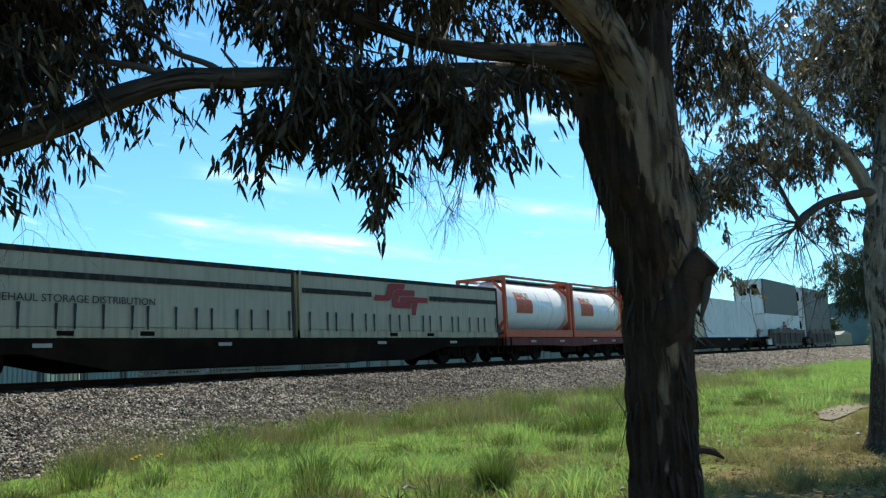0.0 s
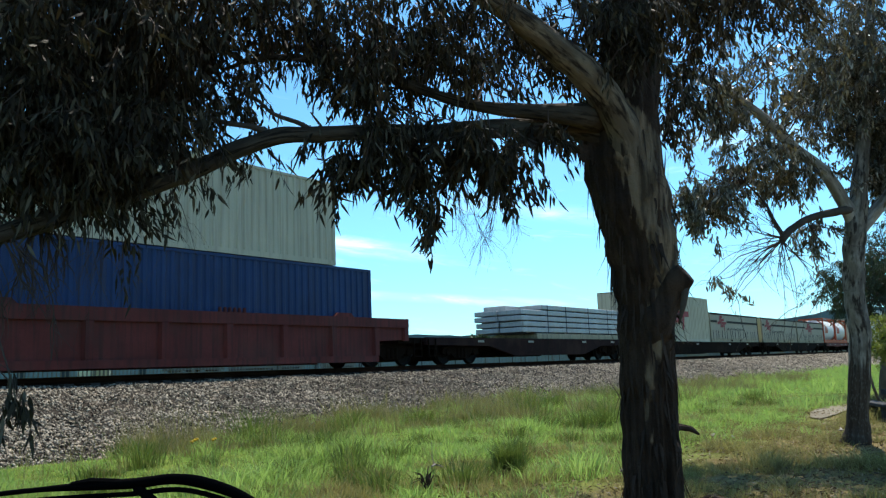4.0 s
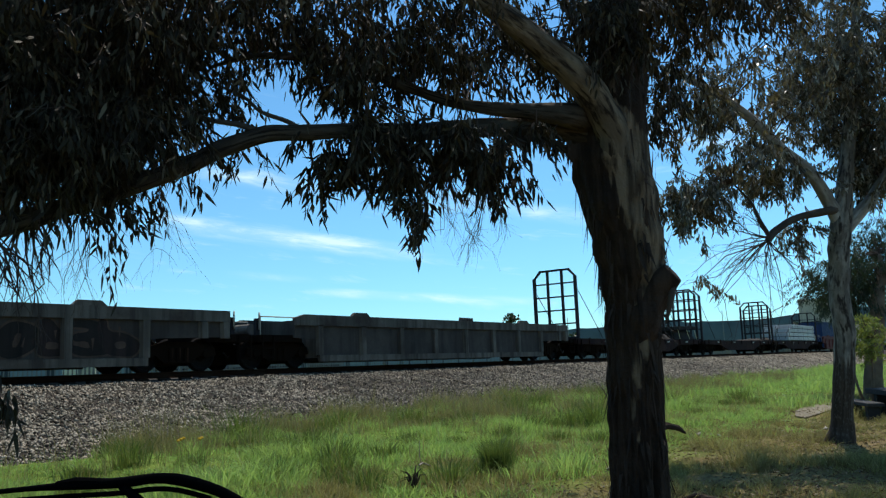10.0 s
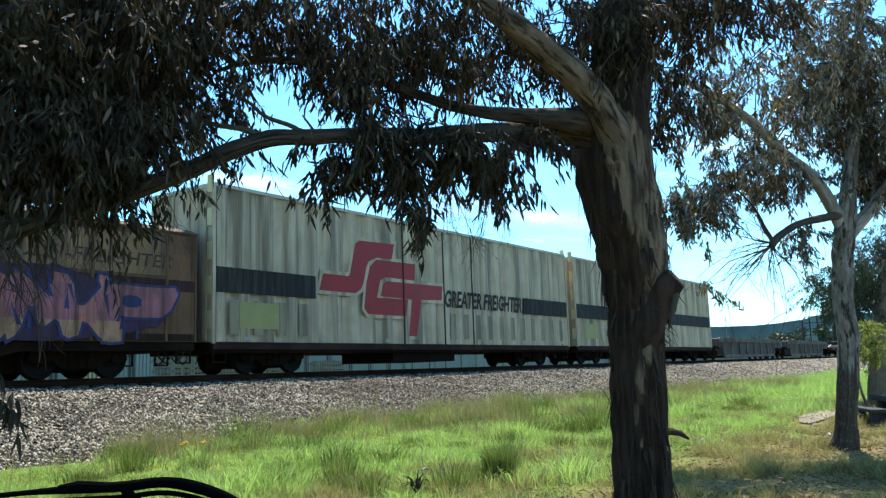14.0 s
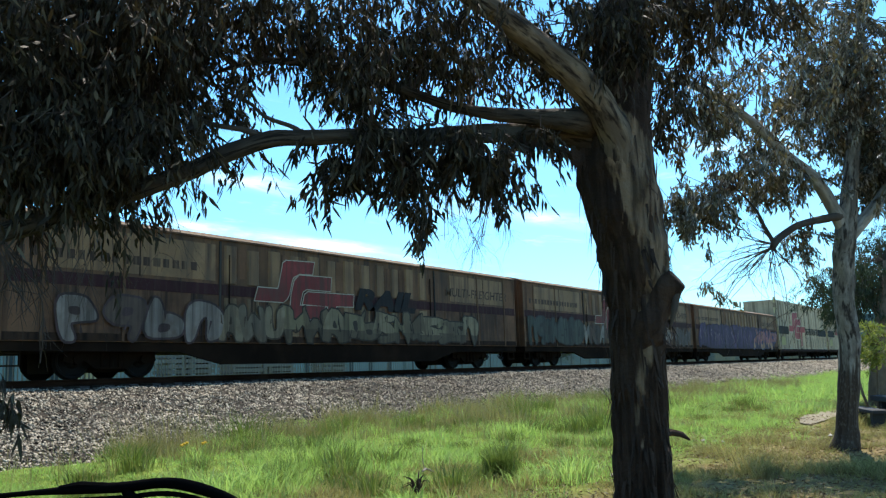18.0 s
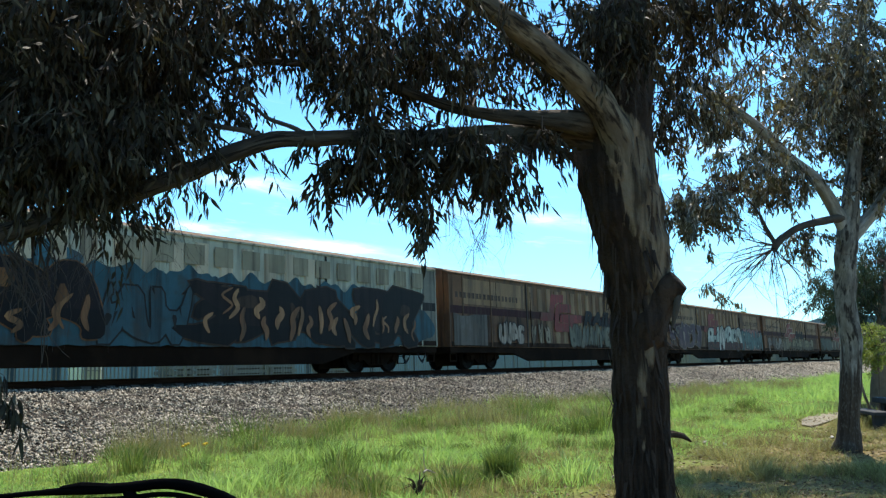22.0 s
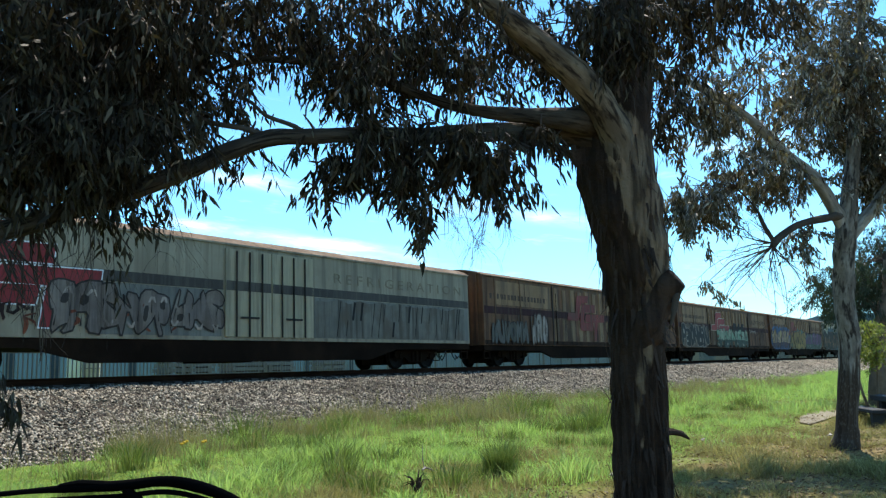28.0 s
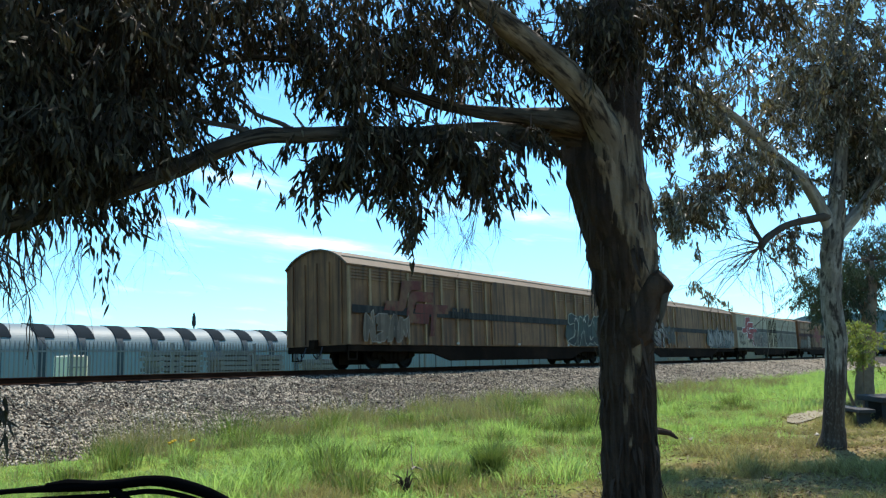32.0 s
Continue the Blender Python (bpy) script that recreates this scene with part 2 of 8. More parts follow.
lower_pale = mat("lower_pale", (0.22, 0.14, 0.075), 0.75, var=0.35, streak=(0.035, 0.022, 0.015), streak_amount=1.0, streak_scale=1.9, rust=(0.08, 0.045, 0.028), rust_amount=0.85, rust_scale=0.8)
roof_pale = mat("roof_pale", (0.44, 0.4, 0.34), 0.6, var=0.12, streak=(0.35, 0.3, 0.24), streak_amount=0.4, rust=(0.35, 0.28, 0.2), rust_amount=0.35)
stripe_grey = mat("stripe_grey", (0.06, 0.05, 0.042), 0.7, var=0.25, streak=(0.11, 0.095, 0.075), streak_amount=0.6)
stripe_maroon = mat("stripe_maroon", (0.04, 0.014, 0.014), 0.8, var=0.3, streak=(0.07, 0.045, 0.03), streak_amount=0.6)
stripe_dark = mat("stripe_dark", (0.022, 0.02, 0.018), 0.8, var=0.2, streak=(0.1, 0.08, 0.06), streak_amount=0.5)
logo_red = mat("logo_red", (0.28, 0.022, 0.024), 0.5, var=0.15, streak=(0.2, 0.04, 0.035), streak_amount=0.4)
logo_faded = mat("logo_faded", (0.19, 0.035, 0.03), 0.65, var=0.3, streak=(0.09, 0.04, 0.028), streak_amount=0.9, rust=(0.1, 0.05, 0.035), rust_amount=0.7)
logo_rust = mat("logo_rust", (0.13, 0.032, 0.022), 0.7, var=0.3, streak=(0.07, 0.03, 0.02), streak_amount=1.0, rust=(0.16, 0.085, 0.042), rust_amount=0.9, rust_scale=1.4)
logo_dull = mat("logo_dull", (0.26, 0.035, 0.035), 0.6, var=0.2, streak=(0.12, 0.035, 0.03), streak_amount=0.7)
orange_red = mat("orange_red", (0.45, 0.09, 0.04), 0.5, var=0.12, streak=(0.2, 0.06, 0.04), streak_amount=0.4)
tank_white = mat("tank_white", (0.7, 0.71, 0.68), 0.4, var=0.05, streak=(0.4, 0.38, 0.33), streak_amount=0.3)
under_black = mat("under_black", (0.012, 0.0075, 0.005), 0.9, var=0.3, rust=(0.03, 0.017, 0.01), rust_amount=0.5, spec=0.03)
under_brown = mat("under_brown", (0.028, 0.014, 0.012), 0.85, var=0.3, streak=(0.02, 0.013, 0.01), streak_amount=0.6, rust=(0.06, 0.033, 0.023), rust_amount=0.5, spec=0.06)
well_red = mat("well_red", (0.13, 0.03, 0.025), 0.7, var=0.25, streak=(0.04, 0.02, 0.018), streak_amount=0.6, rust=(0.08, 0.04, 0.03), rust_amount=0.4)
# dirt, and the top chord's shade on the recess, both put into this colour
well_panel_shaded = mat("well_panel_shaded", (0.06, 0.048, 0.04), 0.8, var=0.4, streak=(0.03, 0.023, 0.02), streak_amount=0.7, streak_scale=1.6, rust=(0.1, 0.08, 0.065), rust_amount=0.5, rust_scale=0.8)
well_grey = mat("well_grey", (0.13, 0.108, 0.085), 0.75, var=0.3, streak=(0.04, 0.03, 0.024), streak_amount=0.85, streak_scale=1.6, rust=(0.045, 0.03, 0.023), rust_amount=0.9, rust_scale=0.6)
wheel_steel = mat("wheel_steel", (0.012, 0.01, 0.009), 0.8, 0.0, var=0.3, spec=0.05)
container_cream = mat("container_cream", (0.52, 0.455, 0.325), 0.55, var=0.08, streak=(0.25, 0.2, 0.15), streak_amount=0.4)
container_blue = mat("container_blue", (0.02, 0.045, 0.12), 0.5, var=0.2, streak=(0.05, 0.05, 0.07), streak_amount=0.5)
container_white = mat("container_white", (0.6, 0.62, 0.6), 0.5, var=0.06, streak=(0.35, 0.34, 0.3), streak_amount=0.4)
container_grey = mat("container_grey", (0.09, 0.082, 0.07), 0.55, var=0.12, streak=(0.1, 0.09, 0.08), streak_amount=0.4)
yellow_cream = mat("yellow_cream", (0.55, 0.46, 0.24), 0.6, var=0.1, streak=(0.3, 0.22, 0.12), streak_amount=0.5)
wrap_white = mat("wrap_white", (0.42, 0.415, 0.4), 0.35, var=0.06, bump=0.5, bscale=6.0, streak=(0.3, 0.29, 0.27), streak_amount=0.5)
strap_black = mat("strap_black", (0.03, 0.03, 0.035), 0.6)
letter_black = mat("letter_black", (0.05, 0.045, 0.04), 0.6, var=0.25)
letter_faint = mat("letter_faint", (0.06, 0.034, 0.022), 0.7, var=0.4, streak=(0.16, 0.1, 0.055), streak_amount=0.8)
letter_ghost = mat("letter_ghost", (0.17, 0.13, 0.085), 0.7, var=0.3, streak=(0.26, 0.2, 0.14), streak_amount=0.8)
letter_heavy = mat("letter_heavy", (0.016, 0.013, 0.012), 0.7, var=0.3, streak=(0.05, 0.03, 0.02), streak_amount=0.5)
letter_red = mat("letter_red", (0.15, 0.095, 0.055), 0.6, var=0.25)
plate_pale = mat("plate_pale", (0.34, 0.31, 0.25), 0.7)
yellow_plate = mat("yellow_plate", (0.3, 0.26, 0.1), 0.6, var=0.2)
tarp_dark = mat("tarp_dark", (0.03, 0.024, 0.02), 0.9, var=0.4, bump=0.6, bscale=12.0)
tarp_grey = mat("tarp_grey", (0.028, 0.023, 0.019), 0.85, var=0.3)
rack_steel = mat("rack_steel", (0.03, 0.024, 0.024), 0.7, 0.0, var=0.3)
rail_steel = mat("rail_steel", (0.026, 0.011, 0.006), 0.9, 0.0, var=0.3, rust=(0.045, 0.026, 0.016), rust_amount=0.6, spec=0.03)
sleeper_concrete = mat("sleeper_timber", (0.06, 0.05, 0.043), 0.85, var=0.2, per_object=0.15)
# near-black bed: the shade in the gaps between stones is put into its colour
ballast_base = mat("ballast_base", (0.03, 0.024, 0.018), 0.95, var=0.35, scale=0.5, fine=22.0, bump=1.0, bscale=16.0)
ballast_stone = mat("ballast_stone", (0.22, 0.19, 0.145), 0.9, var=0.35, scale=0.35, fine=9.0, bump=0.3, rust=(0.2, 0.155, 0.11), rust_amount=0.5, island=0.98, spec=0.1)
fence_steel = mat("fence_steel", (0.2, 0.2, 0.185), 0.7, 0.0, var=0.1, per_object=0.12)
shed_wall = mat("shed_wall", (0.155, 0.215, 0.235), 0.5, var=0.06, streak=(0.2, 0.26, 0.275), streak_amount=0.4)
roof_dark = mat("roof_dark", (0.01, 0.016, 0.021), 0.8, var=0.1, spec=0.02)
shed_roof = mat("shed_roof", (0.125, 0.165, 0.175), 0.5, var=0.04)
shed_dark = mat("shed_dark", (0.035, 0.05, 0.06), 0.6, var=0.2)
timber_grey = mat("timber_grey", (0.17, 0.16, 0.15), 0.85, var=0.25, per_object=0.2)
tote_plastic = mat("tote_plastic", (0.6, 0.57, 0.42), 0.6, var=0.1)
bark_dark = mat("bark_dark", (0.034, 0.023, 0.017), 0.92, var=0.45, scale=2.5, fine=30.0, bump=1.0, bscale=26.0, streak=(0.07, 0.046, 0.033), streak_amount=0.8)
bark_smooth = mat("bark_smooth", (0.235, 0.19, 0.135), 0.85, var=0.45, scale=7.0, fine=22.0, bump=0.9, bscale=26.0, streak=(0.045, 0.034, 0.025), streak_amount=1.0, streak_scale=3.6, rust=(0.045, 0.033, 0.025), rust_amount=0.95, rust_scale=7.0)
bark_limb = mat("bark_limb", (0.075, 0.062, 0.05), 0.85, var=0.35, scale=3.0, fine=24.0, bump=0.7, bscale=30.0)
bark_grey = mat("bark_grey", (0.26, 0.225, 0.18), 0.8, var=0.4, scale=2.0, fine=18.0, bump=0.6, streak=(0.07, 0.058, 0.05), streak_amount=0.9, rust=(0.045, 0.037, 0.03), rust_amount=0.95, rust_scale=3.6)
bark_brown = mat("bark_brown", (0.16, 0.11, 0.07), 0.9, var=0.3, scale=3.0, bump=0.8)
twig_mat = mat("twig_mat", (0.07, 0.05, 0.04), 0.8, var=0.3)
# backlit crown's shade is put into the dark leaf tones, glints into the palest
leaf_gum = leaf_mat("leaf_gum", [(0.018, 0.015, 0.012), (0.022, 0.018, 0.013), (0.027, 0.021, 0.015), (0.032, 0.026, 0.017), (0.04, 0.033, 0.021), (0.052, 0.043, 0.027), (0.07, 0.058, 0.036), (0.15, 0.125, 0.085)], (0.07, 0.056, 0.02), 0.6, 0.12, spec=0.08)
# palest leaf tone paints in white glints, the darkest the shade between them
leaf_far = leaf_mat("leaf_far", [(0.026, 0.022, 0.014), (0.05, 0.043, 0.026), (0.085, 0.073, 0.045), (0.15, 0.128, 0.085), (0.5, 0.44, 0.34)], (0.22, 0.19, 0.075), 0.33, 0.2, spec=0.5)
leaf_dark = leaf_mat("leaf_dark", [(0.02, 0.032, 0.018), (0.04, 0.055, 0.03)], (0.05, 0.08, 0.02), 0.5, 0.2)
leaf_bush = leaf_mat("leaf_bush", [(0.09, 0.12, 0.025), (0.16, 0.19, 0.04)], (0.25, 0.3, 0.05), 0.5, 0.35)
grass_green = leaf_mat("grass_green", [(0.09, 0.155, 0.038), (0.165, 0.275, 0.06), (0.26, 0.365, 0.1), (0.42, 0.42, 0.2)], (0.37, 0.54, 0.13), 0.5, 0.42, [(0.55, 0.53, 0.66, (0.2, 0.215, 0.1)), (1.7, 0.54, 0.62, (0.035, 0.06, 0.02)), (4.5, 0.48, 0.54, (0.28, 0.43, 0.09))], spec=0.12)
grass_tall = leaf_mat("grass_tall", [(0.09, 0.11, 0.03), (0.17, 0.165, 0.06), (0.26, 0.215, 0.1), (0.34, 0.27, 0.15)], (0.26, 0.26, 0.09), 0.6, 0.35)
grass_tussock = leaf_mat("grass_tussock", [(0.03, 0.05, 0.01), (0.07, 0.11, 0.02), (0.13, 0.18, 0.035), (0.22, 0.21, 0.08)], (0.15, 0.22, 0.04), 0.5, 0.3)
grass_dry = leaf_mat("grass_dry", [(0.44, 0.37, 0.17), (0.3, 0.255, 0.095), (0.16, 0.175, 0.048)], (0.36, 0.34, 0.12), 0.8, 0.28, [(0.6, 0.52, 0.62, (0.14, 0.165, 0.045)), (3.0, 0.5, 0.58, (0.085, 0.062, 0.034))], spec=0.05)
leaf_fallen = leaf_mat("leaf_fallen", [(0.045, 0.027, 0.012), (0.1, 0.06, 0.024), (0.17, 0.11, 0.045), (0.28, 0.21, 0.11)], (0.14, 0.08, 0.02), 0.6, 0.05)
plastic_black = mat("plastic_black", (0.003, 0.003, 0.003), 0.8, var=0.2, bump=0, spec=0.02)
car_paint = mat("car_paint", (0.02, 0.022, 0.025), 0.25, var=0.05, bump=0)
concrete_dark = mat("concrete_dark", (0.035, 0.035, 0.035), 0.8, var=0.3)
dirt_pale = mat("dirt_pale", (0.2, 0.172, 0.118), 0.95, var=0.2, bump=0.6)
paint = {}


def paint_mat(col):
    key = tuple(round(c * k, 3) for c, k in zip(col, (0.74, 0.57, 0.46)))      # dulled by dirt, and warmed in the colour to offset the blue sky light
    if key not in paint:
        lum = min(1.0, 3.5 * sum(key))      # dark paint shows less of the dust
        dust = tuple(0.35 * c + d * lum for c, d in zip(key, (0.05, 0.03, 0.017)))
        paint[key] = mat("spray_paint", key, 0.6, var=0.2, scale=1.6, streak=tuple(0.25 * c + d * lum for c, d in zip(key, (0.02, 0.012, 0.008))), streak_amount=0.95, streak_scale=2.2, rust=dust, rust_amount=0.85, rust_scale=1.5, fine=9.0)
    return paint[key]


# ---- mesh building ----
class M:
    """Collects faces for one mesh."""

    def __init__(self):
        self.v, self.f = [], []

    def add(self, verts, faces):
        n = len(self.v)
        self.v += [tuple(p) for p in verts]
        self.f += [tuple(i + n for i in f) for f in faces]
        return self

    def box(self, x0, x1, y0, y1, z0, z1):
        return self.add([(x, y, z) for x in (x0, x1) for y in (y0, y1) for z in (z0, z1)],
                        [(0, 1, 3, 2), (4, 6, 7, 5), (0, 4, 5, 1), (2, 3, 7, 6), (0, 2, 6, 4), (1, 5, 7, 3)])

    def hull(self, profile, x0, x1, axis="x"):
        """A closed profile drawn along an axis; profile in the other two axes, in order."""
        n = len(profile)
        put = {"x": lambda t, a, b: (t, a, b), "y": lambda t, a, b: (a, t, b), "z": lambda t, a, b: (a, b, t)}[axis]
        vs = [put(x0, a, b) for a, b in profile] + [put(x1, a, b) for a, b in profile]
        fs = [(i, (i + 1) % n, n + (i + 1) % n, n + i) for i in range(n)]
        return self.add(vs, fs + [tuple(range(n))[::-1], tuple(range(n, 2 * n))])

    def cyl(self, a, b, r0, r1=None, n=12, caps=True):
        a, b = Vector(a), Vector(b)
        r1 = r0 if r1 is None else r1
        d = (b - a).normalized()
        s = d.orthogonal().normalized()
        t = d.cross(s)
        ring = [(math.cos(2 * math.pi * i / n), math.sin(2 * math.pi * i / n)) for i in range(n)]
        vs = [a + (s * c + t * q) * r0 for c, q in ring] + [b + (s * c + t * q) * r1 for c, q in ring]
        fs = [(i, (i + 1) % n, n + (i + 1) % n, n + i) for i in range(n)]
        if caps:
            fs += [tuple(range(n))[::-1], tuple(range(n, 2 * n))]
        return self.add(vs, fs)

    def lathe(self, profile, axis_from, axis_dir, n=20):
        """profile: (distance along the axis, radius)."""
        a, d = Vector(axis_from), Vector(axis_dir).normalized()
        s = d.orthogonal().normalized()
        t = d.cross(s)
        vs, fs = [], []
        for h, r in profile:
            for i in range(n):
                w = 2 * math.pi * i / n
                vs.append(a + d * h + (s * math.cos(w) + t * math.sin(w)) * r)
        for k in range(len(profile) - 1):
            for i in range(n):
                j = (i + 1) % n
                fs.append((k * n + i, k * n + j, (k + 1) * n + j, (k + 1) * n + i))
        fs.append(tuple(range(n))[::-1])
        fs.append(tuple(range((len(profile) - 1) * n, len(profile) * n)))
        return self.add(vs, fs)

    def tube(self, pts, radii, n=8, rough=0.0, seed=0.0):
        pts = [Vector(p) for p in pts]
        vs, fs = [], []
        up = Vector((0.31, 0.23, 0.92))
        for k, p in enumerate(pts):
            d = (pts[min(k + 1, len(pts) - 1)] - pts[max(k - 1, 0)]).normalized()
            s = d.cross(up)
            s = s.normalized() if s.length > 0.05 else d.orthogonal().normalized()
            t = d.cross(s)
            for i in range(n):
                w = 2 * math.pi * i / n
                o = s * math.cos(w) + t * math.sin(w)
                r = radii[k]
                if rough:
                    r *= 1 + rough * noise.noise((p + o * r) * 5.0 + Vector((seed, 0, 0))) + rough * 0.6 * noise.noise(Vector((o.x * 5 + seed, o.y * 5, p.z * 0.8)))
                vs.append(p + o * r)
        for k in range(len(pts) - 1):
            for i in range(n):
                j = (i + 1) % n
                fs.append((k * n + i, k * n + j, (k + 1) * n + j, (k + 1) * n + i))
        fs.append(tuple(range(n))[::-1])
        fs.append(tuple(range((len(pts) - 1) * n, len(pts) * n)))
        return self.add(vs, fs)

    def mesh(self, name, material, smooth=False, bevel=0.0):
        me = bpy.data.meshes.new(name)
        me.from_pydata(self.v, [], self.f)
        if bevel:
            bm = bmesh.new()
            bm.from_mesh(me)
            bmesh.ops.bevel(bm, geom=list(bm.edges), offset=bevel, segments=1, affect="EDGES", profile=0.6)
            bm.to_mesh(me)
            bm.free()
        if smooth:
            me.polygons.foreach_set("use_smooth", [True] * len(me.polygons))
        me.materials.append(material)
        return me


def part(name, m, material, parent=None, label="", smooth=False, bevel=0.0):
    """One mesh object under a thing or a part (or at top level)."""
    me = m.mesh(name, material, smooth, bevel) if isinstance(m, M) else m
    ob = new(name, me)
    if parent:
        ob.parent = parent
    if label:
        ob["label"] = label
    return ob


def thing(name, at, label, category, group="", kind=""):
    ob = new(name)
    ob.matrix_basis = at
    return tagged(ob, label, category, group, kind)


def box_part(name, parent, material, x0, x1, y0, y1, z0, z1, bevel=0.0, label=""):
    return part(name, M().box(x0, x1, y0, y1, z0, z1), material, parent, label, bevel=bevel)


def spline(pts, n):
    """Points with their radius, eased into n times as many."""
    P = [np.array(p, float) for p in pts]
    out = []
    for i in range(len(P) - 1):
        a, b, c, d = P[max(i - 1, 0)], P[i], P[i + 1], P[min(i + 2, len(P) - 1)]
        for k in range(n):
            t = k / n
            out.append(0.5 * ((2 * b) + (c - a) * t + (2 * a - 5 * b + 4 * c - d) * t * t + (3 * b - a - 3 * c + d) * t ** 3))
    out.append(P[-1])
    return [tuple(p[:3]) for p in out], [max(0.003, p[3]) for p in out]


def fast_mesh(name, verts, faces, material, smooth=False):
    """A mesh of many equal pieces from arrays; faces is an (n, k) array."""
    me = bpy.data.meshes.new(name)
    nv, (nf, k) = len(verts), faces.shape
    me.vertices.add(nv)
    me.vertices.foreach_set("co", np.ascontiguousarray(verts, dtype=np.float32).ravel())
    me.loops.add(nf * k)
    me.loops.foreach_set("vertex_index", np.ascontiguousarray(faces, dtype=np.int32).ravel())
    me.polygons.add(nf)
    me.polygons.foreach_set("loop_start", np.arange(0, nf * k, k, dtype=np.int32))
    me.update(calc_edges=True)
    if smooth:
        me.polygons.foreach_set("use_smooth", [True] * nf)
    me.materials.append(material)
    return me


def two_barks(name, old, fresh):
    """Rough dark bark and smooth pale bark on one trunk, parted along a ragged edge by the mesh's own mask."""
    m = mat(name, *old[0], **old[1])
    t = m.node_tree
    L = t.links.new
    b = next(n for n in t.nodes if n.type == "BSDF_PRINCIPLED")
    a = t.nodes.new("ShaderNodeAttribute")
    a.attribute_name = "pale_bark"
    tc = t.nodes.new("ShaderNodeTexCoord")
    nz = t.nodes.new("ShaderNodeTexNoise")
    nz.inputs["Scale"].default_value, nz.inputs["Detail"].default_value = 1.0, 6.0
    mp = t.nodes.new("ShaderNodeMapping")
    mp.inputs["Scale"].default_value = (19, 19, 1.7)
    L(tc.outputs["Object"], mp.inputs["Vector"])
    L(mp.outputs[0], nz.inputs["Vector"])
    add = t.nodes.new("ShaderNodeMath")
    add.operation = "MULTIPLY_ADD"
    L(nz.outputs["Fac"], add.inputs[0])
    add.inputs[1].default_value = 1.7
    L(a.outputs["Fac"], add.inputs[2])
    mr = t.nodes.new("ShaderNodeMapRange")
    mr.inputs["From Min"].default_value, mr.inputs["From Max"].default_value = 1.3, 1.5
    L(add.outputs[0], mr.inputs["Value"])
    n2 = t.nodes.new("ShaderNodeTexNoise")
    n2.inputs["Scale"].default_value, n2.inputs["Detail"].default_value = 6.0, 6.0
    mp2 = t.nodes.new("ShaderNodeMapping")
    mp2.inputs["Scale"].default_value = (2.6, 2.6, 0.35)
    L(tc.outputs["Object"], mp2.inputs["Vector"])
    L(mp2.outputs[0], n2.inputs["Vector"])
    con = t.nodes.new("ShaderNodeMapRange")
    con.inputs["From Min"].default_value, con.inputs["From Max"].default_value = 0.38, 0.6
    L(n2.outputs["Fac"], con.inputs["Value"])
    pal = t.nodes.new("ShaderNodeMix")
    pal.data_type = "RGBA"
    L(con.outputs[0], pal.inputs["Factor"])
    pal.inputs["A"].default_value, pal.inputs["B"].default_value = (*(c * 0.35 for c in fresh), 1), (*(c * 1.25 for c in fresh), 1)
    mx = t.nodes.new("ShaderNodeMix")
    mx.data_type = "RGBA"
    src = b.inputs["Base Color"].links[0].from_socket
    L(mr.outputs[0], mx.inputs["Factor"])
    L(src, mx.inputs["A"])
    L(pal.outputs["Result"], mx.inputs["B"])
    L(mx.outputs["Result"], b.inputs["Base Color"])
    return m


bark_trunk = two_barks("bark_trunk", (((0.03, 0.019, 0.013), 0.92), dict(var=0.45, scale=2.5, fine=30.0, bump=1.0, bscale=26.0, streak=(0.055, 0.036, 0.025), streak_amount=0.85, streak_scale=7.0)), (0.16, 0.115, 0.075))


